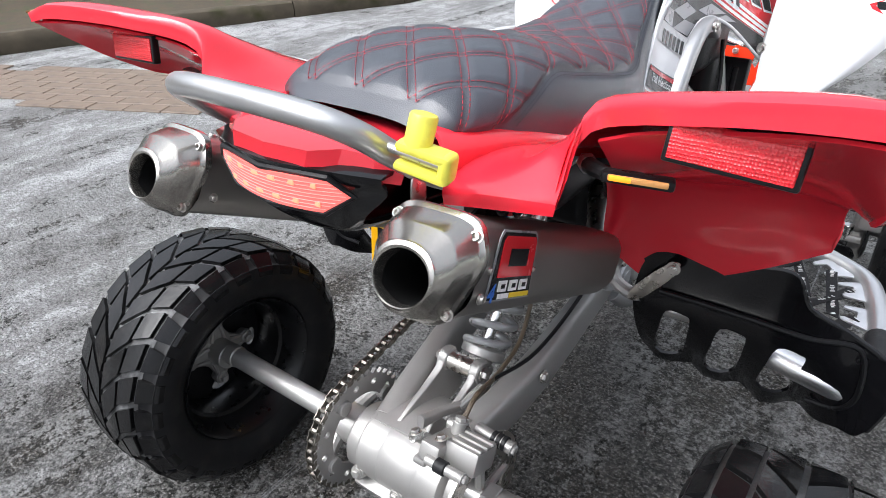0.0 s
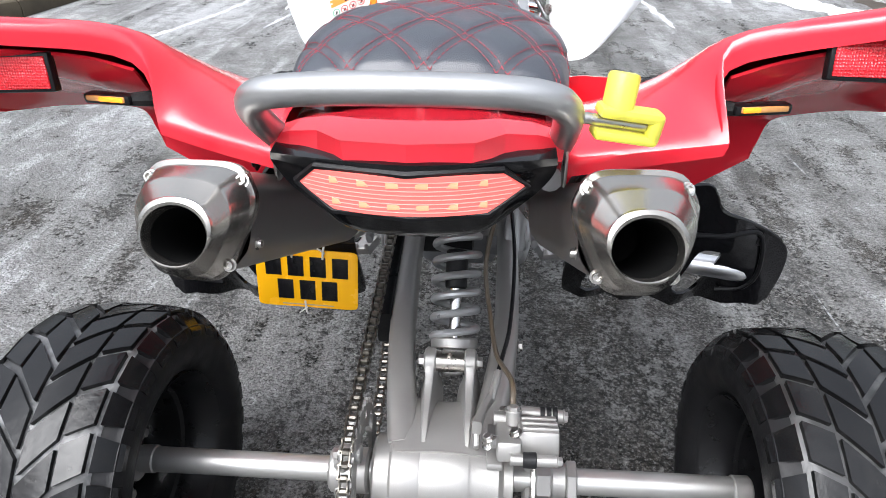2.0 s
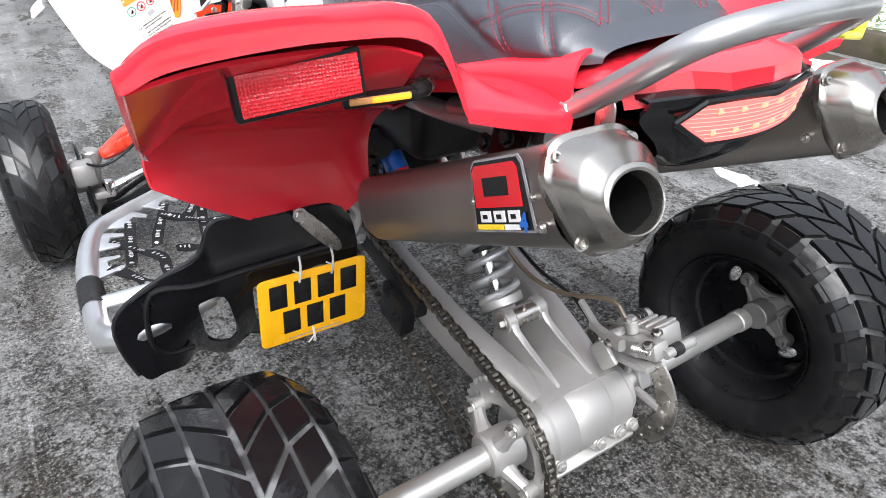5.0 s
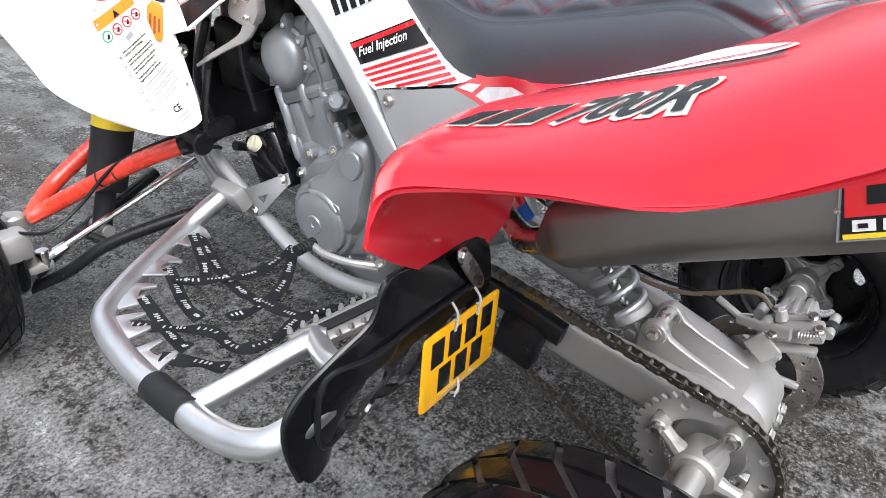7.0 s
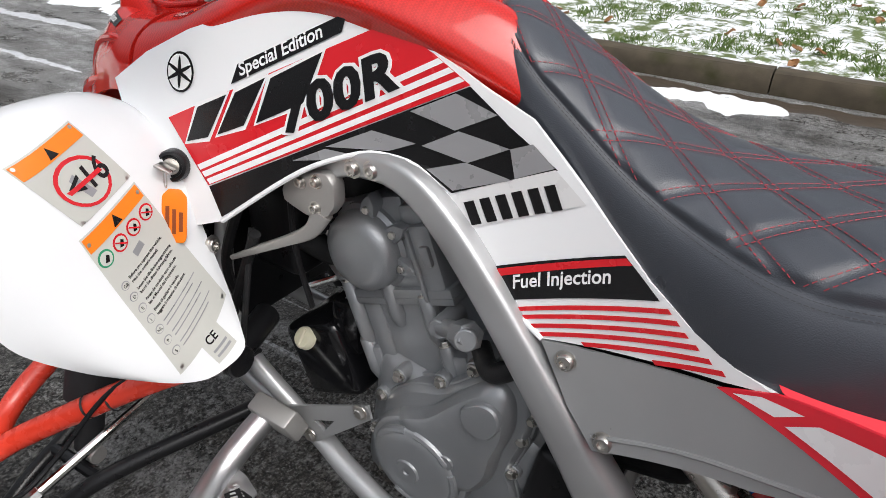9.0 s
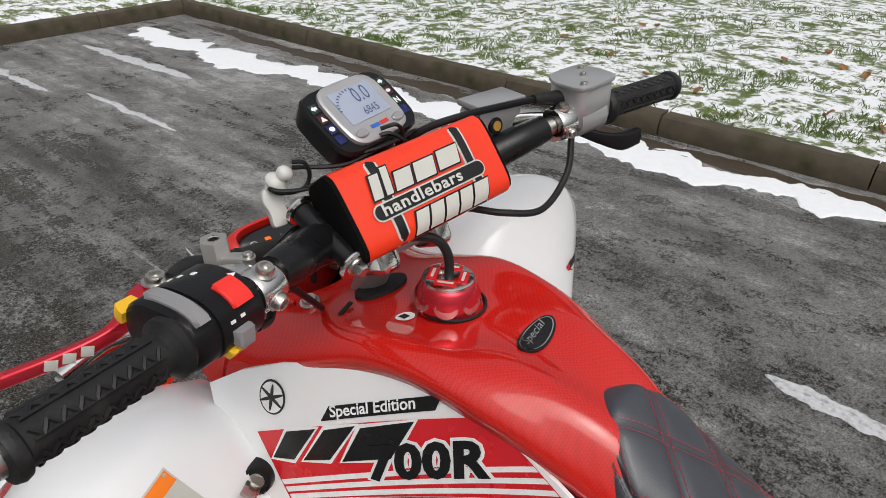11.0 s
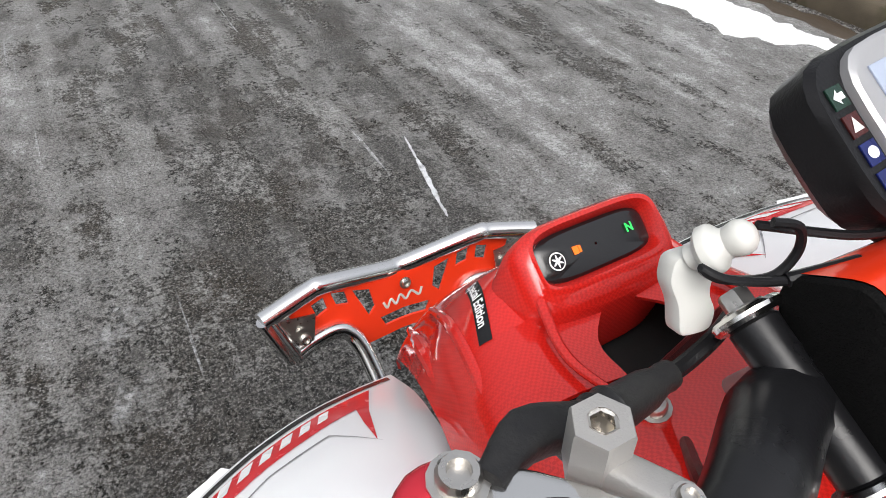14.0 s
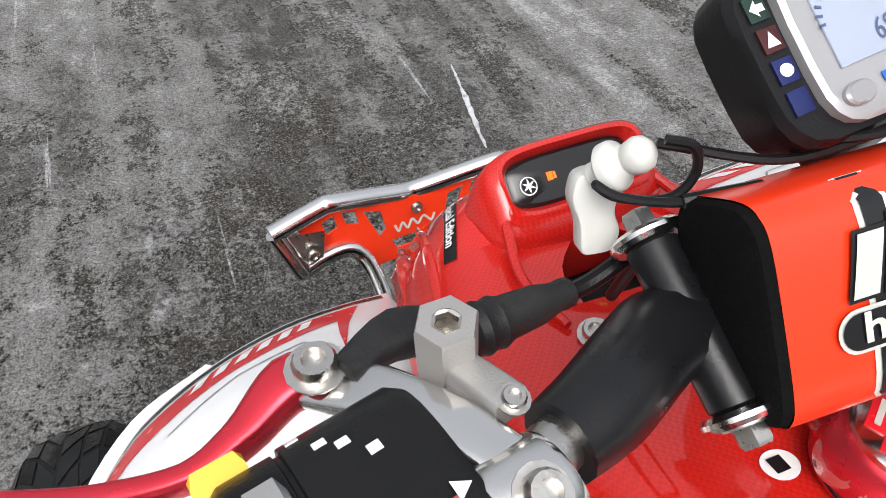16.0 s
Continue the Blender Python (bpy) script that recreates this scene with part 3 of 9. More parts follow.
# low evergreen shrubs on the bank
SHRUBLEAF = mat("dark_evergreen_leaf", (0.030, 0.055, 0.014), 0.45, var=0.6, scale=9, bump=0)
TWIG = mat("brown_twig", (0.05, 0.034, 0.02), 0.8, var=0.3, bump=0.4)


def shrub(x, y, width, height, seed):
    r = random.Random(seed)
    base = new("shrub")
    tagged(base, "low dark green evergreen shrub on the leafy bank", "shrub", "shrubs on the bank")
    z = 0.10 + 0.10 * min(6, max(0, bank_edge(y) - x))
    base.location = (x, y, z)
    tips = []
    for k in range(9):
        a, lean = r.uniform(0, 6.28), r.uniform(0.25, 0.5) * width
        tip = V((math.cos(a) * lean, math.sin(a) * lean, height * r.uniform(0.5, 0.95)))
        mid = tip * 0.5 + V((r.uniform(-0.04, 0.04), r.uniform(-0.04, 0.04), 0.08))
        part("stem", tube([(0, 0, -0.03), mid, tip], [0.012, 0.007, 0.003], 6, 3), TWIG, base)
        tips += [tip, mid, tip * 0.75 + V((0, 0, 0.03)), mid * 0.6 + tip * 0.3]
    verts, faces = [], []
    for k in range(900):
        t = r.choice(tips)
        p = t + V((r.gauss(0, 1), r.gauss(0, 1), r.gauss(0, 0.8))) * width * 0.11
        d = V((r.gauss(0, 1), r.gauss(0, 1), r.gauss(0.3, 0.7))).normalized()
        w = d.cross(V((r.gauss(0, 1), r.gauss(0, 1), r.gauss(0, 1)))).normalized()
        n, size = len(verts), r.uniform(0.022, 0.045)
        verts += [p, p + d * size * 0.5 + w * size * 0.28, p + d * size, p + d * size * 0.5 - w * size * 0.28]
        faces.append((n, n + 1, n + 2, n + 3))
    me = bpy.data.meshes.new("foliage")
    me.from_pydata([tuple(v) for v in verts], [], faces)
    me.materials.append(SHRUBLEAF)
    ob = new("foliage", me)
    ob.parent = base
    tagged(ob, kind="stuff")


for k, (x, y, w, h) in enumerate(((-5.5, 1.1, 0.9, 0.42), (-5.6, 2.0, 1.0, 0.50), (-5.2, 2.75, 0.9, 0.40), (-5.0, 3.6, 0.8, 0.42), (-4.7, 4.4, 0.9, 0.45), (-6.3, 1.6, 1.1, 0.6), (-6.1, 3.1, 1.1, 0.6), (-5.6, 4.6, 1.1, 0.6), (-6.2, 0.2, 1.0, 0.5))):
    shrub(x, y, w, h, 40 + k)

# a worn patch of block paving let into the asphalt
PAVER = mat("worn_brown_block", (0.155, 0.112, 0.080), 0.6, var=0.45, scale=18, bump=0.6, bscale=140, dirt=(0.075, 0.058, 0.044))
PATCH = [(-2.22, 1.62), (-2.45, 1.12), (-3.0, 0.98), (-3.5, 0.76), (-4.05, 0.70), (-4.3, 1.05), (-3.35, 1.58), (-2.8, 1.86)]
paving = new("block_paving")
tagged(paving, "worn patch of brown block paving in the road", "paving", kind="structure")


def in_patch(x, y):
    k = False
    for i, p in enumerate(PATCH):
        q = PATCH[i - 1]
        if (p[1] > y) != (q[1] > y) and x < (q[0] - p[0]) * (y - p[1]) / (q[1] - p[1]) + p[0]:
            k = not k
    return k


brick_mesh = None
for i in range(-16, 17):
    for j in range(-12, 13):
        u, v = 0.205 * (i + 0.5 * (j % 2)), 0.104 * j
        x, y = -3.2 + u * 0.90 - v * 0.43, 1.25 + u * 0.43 + v * 0.90
        if not in_patch(x + rnd.uniform(-0.06, 0.06), y + rnd.uniform(-0.06, 0.06)):
            continue
        if brick_mesh is None:
            ob = part("block", box(0.200, 0.099, 0.014, None, 0.004, 1), PAVER, paving)
            brick_mesh = ob.data
        else:
            ob = new("block", brick_mesh)
            ob.parent = paving
        ob.matrix_basis = pose(x, y, 0.0005 + rnd.uniform(-0.0015, 0.0015), rnd.uniform(-0.6, 0.6), rnd.uniform(-0.6, 0.6), 25.5 + rnd.uniform(-1, 1))

# ---- the quad bike: rear axle at y = 0.043, front axle at y = 1.30, left side at minus x ----
quad = new("quad_bike")
tagged(quad, "red and white sport quad bike parked on the icy road", "quad bike")
AXY, AXZ = 0.043, 0.2385


def both(name, make, material, label="", parent=quad, sharp=35):
    """A part on the right side, and the same mirrored on the left."""
    return [part(name, make() if s > 0 else flip(make()), material, parent, label, sharp) for s in (1, -1)]


def ring_of(poly, r=0.3, n=4):
    """Rounds the corners of a flat outline."""
    out = []
    for i, p in enumerate(poly):
        a, c = V(poly[i - 1]), V(poly[(i + 1) % len(poly)])
        p = V(p)
        s, e = p + (a - p) * r, p + (c - p) * r
        for k in range(n + 1):
            t = k / n
            out.append(s * (1 - t) ** 2 + p * 2 * t * (1 - t) + e * t * t)
    return out


# rear tyres with their raised tread
def crown(w):
    """Tyre radius over half width, w from -1 to 1."""
    a = abs(w)
    return 0.242 - 0.012 * a ** 2 - 0.020 * max(0, a - 0.72) ** 1.4 * 6


def rear_tyre():
    half = 0.122
    prof = [(0.140, -0.095), (0.144, -0.105), (0.152, -0.115), (0.172, -0.126), (0.195, -0.1275), (0.213, -0.121)]
    prof += [(crown(w) - 0.007, w * half) for w in (-0.9, -0.75, -0.5, -0.25, 0, 0.25, 0.5, 0.75, 0.9)]
    prof += [(r, -h) for r, h in reversed(prof[:6])]
    return lathe(prof, Matrix.Rotation(radians(90), 4, "Y"), 72)


def tread_blocks(n=26, half=0.122, scale=1.0, r0=0.0, flipped=False, crown_at=crown):
    """Raised lugs: each a small slab bent round the tyre. Slanted blocks lie in three rows on each side of a centre groove."""
    bm = bmesh.new()
    kinds = [((0.035, 0.0), (0.39, 0.72), (0.39, 1.52), (0.035, 0.80)), ((0.445, 0.82), (0.735, 1.10), (0.735, 1.90), (0.445, 1.62)), ((0.80, 0.10), (1.04, 0.14), (1.04, 0.76), (0.80, 0.86))]
    step = 2 * math.pi / n
    for i in range(n):
        for side in (-1, 1):
            for kind in kinds:
                off = 0.5 if side > 0 else 0.0
                cols = 4
                a, b, c, d = kind
                tr, lr = [], []
                for u in range(cols):
                    f = u / (cols - 1)
                    for (p, q) in ((a, b), (d, c)):
                        w = p[0] + (q[0] - p[0]) * f
                        t = p[1] + (q[1] - p[1]) * f
                        th = (i + t + off) * step * (-1 if flipped else 1)
                        rt, rl = crown_at(w) + 0.0015 + r0, crown_at(w) - 0.011 + r0
                        x = side * w * half
                        tr.append(bm.verts.new((x, rt * math.sin(th), rt * math.cos(th))))
                        lr.append(bm.verts.new((x, rl * math.sin(th), rl * math.cos(th))))
                for u in range(cols - 1):
                    k = 2 * u
                    bm.faces.new((tr[k], tr[k + 1], tr[k + 3], tr[k + 2]))
                    bm.faces.new((tr[k], tr[k + 2], lr[k + 2], lr[k]))
                    bm.faces.new((tr[k + 1], lr[k + 1], lr[k + 3], tr[k + 3]))
                bm.faces.new((tr[0], lr[0], lr[1], tr[1]))
                e = 2 * cols - 2
                bm.faces.new((tr[e], tr[e + 1], lr[e + 1], lr[e]))
    return bm


def rim():
    """Black wheel: barrel, well and centre with windows; its face is near the outer side."""
    prof = [(0.140, -0.100), (0.143, -0.104), (0.141, -0.108), (0.134, -0.100), (0.131, -0.085), (0.124, -0.074), (0.122, -0.045), (0.116, -0.040), (0.114, 0.0), (0.114, 0.05), (0.125, 0.075), (0.132, 0.1), (0.143, 0.107), (0.144, 0.102), (0.136, 0.09), (0.129, 0.07), (0.120, 0.04), (0.124, -0.05), (0.134, -0.09)]
    bm = lathe(prof, Matrix.Rotation(radians(90), 4, "Y"), 48, close=True)
    face = sheet(oval(0, 0, 0.118, 0.118, 48), lambda u, v: V((0.040 + 0.010 * max(0, 1 - math.hypot(u, v) / 0.09), u, v)), 0.014,
                 [oval(0.094 * math.cos(a), 0.094 * math.sin(a), 0.020, 0.011, 14, a + 1.571) for a in (2 * math.pi * k / 5 for k in range(5))] + [oval(0, 0, 0.018, 0.018, 20)])
    return join(bm, thicken(face, 0.006))


def spider(r=0.066, x=0.018):
    """Flat four-armed hub with raised ribs and bolts, its axis along x; the arms end in round bolt eyes."""
    m = Matrix(((0, 0, 1, x - 0.010), (1, 0, 0, 0), (0, 1, 0, 0), (0, 0, 0, 1)))
    edge = []
    bms = [rod((x - 0.050, 0, 0), (x + 0.012, 0, 0), 0.0265, 28, 0.002)]
    for k in range(4):
        a = k * math.pi / 2 + 0.4
        d, n = V((math.cos(a), math.sin(a))), V((-math.sin(a), math.cos(a)))
        edge += [d * 0.026 - n * 0.026, d * (r - 0.014) - n * 0.0115, d * r - n * 0.0145, d * (r + 0.014) - n * 0.009, d * (r + 0.014) + n * 0.009, d * r + n * 0.0145, d * (r - 0.014) + n * 0.0115]
        for e in (-1, 1):
            bms.append(tube([V((x - 0.011, *(d * 0.024 + n * e * 0.015))), V((x - 0.011, *(d * (r - 0.012) + n * e * 0.0085)))], [0.0055, 0.0035], 8, 1))
        o = V((x - 0.010, *(d * r)))
        bms += [rod(o + V((-0.005, 0, 0)), o + V((0.024, 0, 0)), 0.0125, 18, 0.0015), rod(o + V((-0.013, 0, 0)), o + V((-0.004, 0, 0)), 0.0078, 6, 0.001)]
    return join(prism([(p.x, p.y) for p in ring_of([tuple(p) for p in edge], 0.3, 2)], 0.014, m, 0.002), *bms)


for s in (1, -1):
    w = part("rear_wheel", rim(), BLACKTUBE, quad, "black wheel rim")
    w.matrix_basis = pose(0.480 if s > 0 else -0.449, AXY, 0.228, 17 * s, 0, 0 if s > 0 else 180) @ Matrix.Diagonal((0.81, 0.937, 0.937, 1))
    part("tyre", rear_tyre(), TYRE, w, "wide black off-road tyre, damp")
    part("tread", tread_blocks(flipped=s < 0), TREAD, w, "raised wet tread lugs")
    part("groove_grit", lathe([(crown(k / 10) - 0.0058, k / 10 * 0.122) for k in range(-8, 9)], Matrix.Rotation(radians(90), 4, "Y"), 72), GLINTGRIT if s < 0 else WETGRIT, w, "grey ice and grit in the grooves, paled by painted glints" if s < 0 else "dark wet grit in the grooves")
    part("hub", spider(), ALU, w, "silver four-armed hub")


# ---- rear fenders: a wing over each wheel, a shield ahead of the wheel ----
def fender_wing(side):
    """The right wing's inner point sits further back and its outer end a little higher than the left one's."""
    tx, ty = (0.252, -0.052) if side > 0 else (0.236, -0.028)
    rows = [  # from the rear lip forwards; each from the body outwards
        [(0.128, -0.032, 0.722), (0.185, (ty - 0.032) / 2, 0.737), (tx, ty, 0.753), (0.258, -0.008, 0.812), (0.35, -0.040, 0.834), (0.45, -0.074, 0.841), (0.484, -0.088, 0.836)],
        [(0.126, -0.028, 0.740), (0.185, (ty - 0.028) / 2, 0.755), (tx, ty + 0.003, 0.769), (0.257, -0.002, 0.834), (0.35, -0.034, 0.853), (0.45, -0.068, 0.860), (0.487, -0.082, 0.846)],
        [(0.125, 0.010, 0.752), (0.182, 0.004, 0.764), (0.224, 0.004, 0.788), (0.258, 0.026, 0.830), (0.35, 0.004, 0.846), (0.445, -0.022, 0.846), (0.480, -0.030, 0.800)],
        [(0.130, 0.070, 0.750), (0.180, 0.066, 0.758), (0.218, 0.064, 0.782), (0.262, 0.062, 0.812), (0.35, 0.062, 0.814), (0.435, 0.060, 0.796), (0.466, 0.054, 0.745)],
        [(0.140, 0.150, 0.728), (0.182, 0.148, 0.736), (0.220, 0.148, 0.754), (0.268, 0.148, 0.770), (0.35, 0.150, 0.772), (0.432, 0.146, 0.756), (0.456, 0.140, 0.724)],
        [(0.155, 0.230, 0.702), (0.190, 0.228, 0.710), (0.228, 0.228, 0.724), (0.278, 0.230, 0.738), (0.35, 0.230, 0.740), (0.424, 0.226, 0.726), (0.446, 0.220, 0.700)],
        [(0.180, 0.292, 0.676), (0.206, 0.296, 0.682), (0.240, 0.298, 0.696), (0.290, 0.300, 0.710), (0.35, 0.300, 0.712), (0.412, 0.294, 0.704), (0.438, 0.284, 0.678)],
        [(0.205, 0.326, 0.652), (0.222, 0.333, 0.655), (0.252, 0.342, 0.662), (0.296, 0.346, 0.670), (0.35, 0.344, 0.674), (0.402, 0.338, 0.672), (0.434, 0.318, 0.654)],
        [(0.214, 0.338, 0.630), (0.230, 0.347, 0.628), (0.258, 0.358, 0.626), (0.300, 0.362, 0.626), (0.35, 0.360, 0.630), (0.404, 0.350, 0.632), (0.436, 0.328, 0.624)],
        [(0.150, 0.346, 0.587), (0.205, 0.359, 0.588), (0.256, 0.371, 0.588), (0.304, 0.374, 0.590), (0.352, 0.368, 0.598), (0.405, 0.354, 0.606), (0.434, 0.333, 0.606)],
        [(0.143, 0.358, 0.532), (0.200, 0.371, 0.529), (0.252, 0.381, 0.530), (0.306, 0.378, 0.547), (0.352, 0.368, 0.568), (0.404, 0.355, 0.588), (0.433, 0.337, 0.598)],
        [(0.141, 0.362, 0.503), (0.196, 0.375, 0.466), (0.228, 0.382, 0.449), (0.302, 0.374, 0.495), (0.352, 0.364, 0.527), (0.402, 0.350, 0.568), (0.432, 0.338, 0.594)],
    ]
    # the inner corner is a crisp fold
    fine = [cr(r[:3], 5)[:-1] + cr(r[2:], 5) for r in rows]
    cols = [cr([r[i] for r in fine], 4) for i in range(len(fine[0]))]
    return thicken(grid([[raised(side, c[k]) for c in cols] for k in range(len(cols[0]))]), 0.004)


def raised(side, p):
    lift = 0.14 * max(0.0, p[0] - 0.28) * min(1.0, max(0.0, (p[2] - 0.68) / 0.10)) if side > 0 else 0.0
    return V((side * p[0], p[1], p[2] + lift))


def fender_shield(side):
    """The smooth wall under the wing: from behind its rear lip down to the guard's lower point."""
    rows = [
        [(0.262, 0.000, 0.805), (0.30, -0.008, 0.818), (0.36, -0.028, 0.828), (0.43, -0.056, 0.836), (0.484, -0.083, 0.837)],
        [(0.262, 0.037, 0.768), (0.30, 0.030, 0.779), (0.36, 0.028, 0.790), (0.42, 0.018, 0.798), (0.4735, 0.002, 0.775)],
        [(0.235, 0.100, 0.728), (0.30, 0.095, 0.747), (0.36, 0.095, 0.760), (0.42, 0.090, 0.758), (0.4625, 0.076, 0.7395)],
        [(0.162, 0.190, 0.697), (0.26, 0.182, 0.708), (0.36, 0.180, 0.728), (0.41, 0.175, 0.728), (0.4525, 0.160, 0.7175)],
        [(0.150, 0.262, 0.668), (0.24, 0.266, 0.674), (0.35, 0.264, 0.690), (0.40, 0.258, 0.694), (0.4430, 0.240, 0.692)],
        [(0.149, 0.312, 0.630), (0.23, 0.324, 0.638), (0.33, 0.328, 0.652), (0.39, 0.321, 0.660), (0.4355, 0.303, 0.664)],
        [(0.144, 0.342, 0.586), (0.22, 0.351, 0.587), (0.32, 0.350, 0.598), (0.385, 0.340, 0.611), (0.4345, 0.3265, 0.626)],
        [(0.140, 0.353, 0.531), (0.21, 0.364, 0.528), (0.31, 0.358, 0.548), (0.38, 0.346, 0.578), (0.4330, 0.3345, 0.604)],
        [(0.141, 0.357, 0.503), (0.225, 0.376, 0.451), (0.30, 0.369, 0.494), (0.37, 0.353, 0.543), (0.432, 0.335, 0.594)],
    ]
    return thicken(surf([[raised(side, q) for q in r] for r in rows], 5, 5), 0.003)


for s in (1, -1):
    part("rear_fender", fender_wing(s), RED, quad, "glossy red plastic rear fender")
    part("fender_shield", fender_shield(s), RED, quad, "smooth red wall under the rear fender")


# tail cowl behind the seat, faceted
def cowl():
    half = [[(0, 0.06, 0.762), (0.045, 0.06, 0.761), (0.070, 0.06, 0.758), (0.100, 0.06, 0.754), (0.125, 0.06, 0.748)],
            [(0, -0.01, 0.776), (0.045, -0.01, 0.775), (0.070, -0.01, 0.772), (0.098, -0.01, 0.768), (0.124, -0.01, 0.760)],
            [(0, -0.088, 0.792), (0.040, -0.086, 0.792), (0.066, -0.074, 0.790), (0.094, -0.064, 0.784), (0.118, -0.056, 0.774)],
            [(0, -0.128, 0.788), (0.050, -0.122, 0.788), (0.072, -0.102, 0.788), (0.098, -0.088, 0.782), (0.120, -0.074, 0.772)],
            [(0, -0.134, 0.763), (0.046, -0.128, 0.765), (0.070, -0.114, 0.764), (0.098, -0.097, 0.762), (0.118, -0.080, 0.757)]]
    top = [[(-x, y, z) for x, y, z in reversed(r[1:])] + r for r in half]
    return thicken(grid([[V(p) for p in r] for r in top]), 0.004)


part("tail_cowl", cowl(), RED, quad, "faceted red tail cowl", sharp=8)
# red body strip under the seat, each side
both("seat_cowl", lambda: thicken(surf([
    [(0.096, -0.014, 0.790), (0.112, -0.018, 0.785), (0.125, -0.024, 0.768), (0.128, -0.028, 0.740)],
    [(0.118, 0.05, 0.774), (0.132, 0.05, 0.769), (0.141, 0.05, 0.755), (0.137, 0.05, 0.733)],
    [(0.128, 0.12, 0.756), (0.141, 0.12, 0.750), (0.149, 0.12, 0.738), (0.143, 0.12, 0.720)],
    [(0.134, 0.20, 0.730), (0.146, 0.20, 0.724), (0.153, 0.20, 0.713), (0.150, 0.20, 0.698)],
    [(0.142, 0.31, 0.700), (0.156, 0.31, 0.694), (0.178, 0.31, 0.678), (0.196, 0.31, 0.664)],
    [(0.138, 0.415, 0.690), (0.150, 0.413, 0.684), (0.170, 0.372, 0.668), (0.203, 0.330, 0.656)]], 4, 5), 0.004), RED, "red plastic body strip below the seat")


# ---- seat: padded, with a quilted top and plain sides ----
def lerp_at(table, y):
    """Smooth value of a table of (y, value) pairs."""
    n = len(table)
    y = max(table[0][0], min(table[-1][0], y))
    i = max(k for k in range(n - 1) if table[k][0] <= y)
    (a, p), (b, q) = table[i], table[i + 1]
    m0 = (q - table[i - 1][1]) / (b - table[i - 1][0]) if i else (q - p) / (b - a)
    m1 = (table[i + 2][1] - p) / (table[i + 2][0] - a) if i + 2 < n else (q - p) / (b - a)
    t, h = (y - a) / (b - a), b - a
    return (2 * t ** 3 - 3 * t * t + 1) * p + (t ** 3 - 2 * t * t + t) * h * m0 + (3 * t * t - 2 * t ** 3) * q + (t ** 3 - t * t) * h * m1


SEAT_W = [(-0.02, 0.086), (0.0, 0.114), (0.05, 0.130), (0.15, 0.143), (0.30, 0.150), (0.42, 0.146), (0.52, 0.112), (0.62, 0.083), (0.70, 0.062), (0.745, 0.022)]
SEAT_T = [(-0.02, 0.790), (0.02, 0.818), (0.08, 0.832), (0.16, 0.833), (0.25, 0.815), (0.36, 0.792), (0.46, 0.786), (0.56, 0.806), (0.66, 0.862), (0.72, 0.898), (0.745, 0.892)]
SEAT_L = [(-0.02, 0.776), (0.05, 0.764), (0.10, 0.754), (0.15, 0.739), (0.22, 0.718), (0.30, 0.698), (0.36, 0.682), (0.415, 0.668), (0.50, 0.690), (0.58, 0.735), (0.66, 0.788), (0.72, 0.850), (0.745, 0.872)]


def seat_at(a, y, lift=0.0):
    """a from -1 (left lower edge) over 0 (middle) to 1 (right lower edge)."""
    w, zt, zl = lerp_at(SEAT_W, y), lerp_at(SEAT_T, y), lerp_at(SEAT_L, y)
    th = abs(a) * math.pi / 2
    x = w * math.sin(th) ** 0.72
    z = zl + (zt - zl) * max(0.0, math.cos(th)) ** 0.62
    s = 1 if a >= 0 else -1
    nrm = V((s * math.sin(th), 0, max(0.05, math.cos(th)))).normalized()
    return V((s * x, y, z)) + nrm * lift


ARCS = {}


def arc_of(y):
    """Distance over the seat from its middle line, for a from 0 to 1 in 60 steps."""
    key = round(y, 3)
    if key not in ARCS:
        pts, run, out = [seat_at(k / 60, y) for k in range(61)], 0.0, [0.0]
        for p, q in zip(pts, pts[1:]):
            run += (q - p).length
            out.append(run)
        ARCS[key] = out
    return ARCS[key]


def across(a, y):
    t, f = arc_of(y), abs(a) * 60
    i = min(int(f), 59)
    return math.copysign(t[i] + (t[i + 1] - t[i]) * (f - i), a)


def a_at(u, y):
    t = arc_of(y)
    if abs(u) >= t[-1]:
        return math.copysign(1.0, u)
    i = max(k for k in range(60) if t[k] <= abs(u))
    return math.copysign((i + (abs(u) - t[i]) / (t[i + 1] - t[i])) / 60, u)


def quilt_uv(a, y):
    """Along the two slanting directions of the seams."""
    x = across(a, y)
    return (x + y * 0.80) / 0.068, (x - y * 0.80) / 0.068


def edge_at(y):
    """Where the quilted top ends: low round the tail, high along the sides."""
    t = max(0.0, min(1.0, (0.20 - y) / 0.16))
    return 0.60 + 0.40 * t * t * (3 - 2 * t)


def puff(a, y):
    e = edge_at(y)
    if abs(a) > e or y < 0.0:
        k = (abs(a) - e) / 0.05
        return -0.003 * math.exp(-k * k) if abs(a) > e else 0
    p, q = quilt_uv(a, y)
    dp, dq = abs(p - round(p)), abs(q - round(q))
    rim_ = min(1, (e - abs(a)) / 0.06)
    return (min(1, dp / 0.20) * min(1, dq / 0.20)) ** 0.7 * (0.0042 if y < 0.42 else 0.0042 - 0.006 * min(0.3, y - 0.42)) * rim_ - 0.003 * (1 - rim_)


ys = [-0.02 + 0.765 * k / 230 for k in range(231)]
rows = [[seat_at(-1 + 2 * i / 120, y, puff(-1 + 2 * i / 120, y)) for i in range(121)] for y in ys]
seat = part("seat", grid(rows), LEATHER, quad, "black vinyl seat with quilted diamond top", sharp=80)
st, ds = bmesh.new(), bmesh.new()


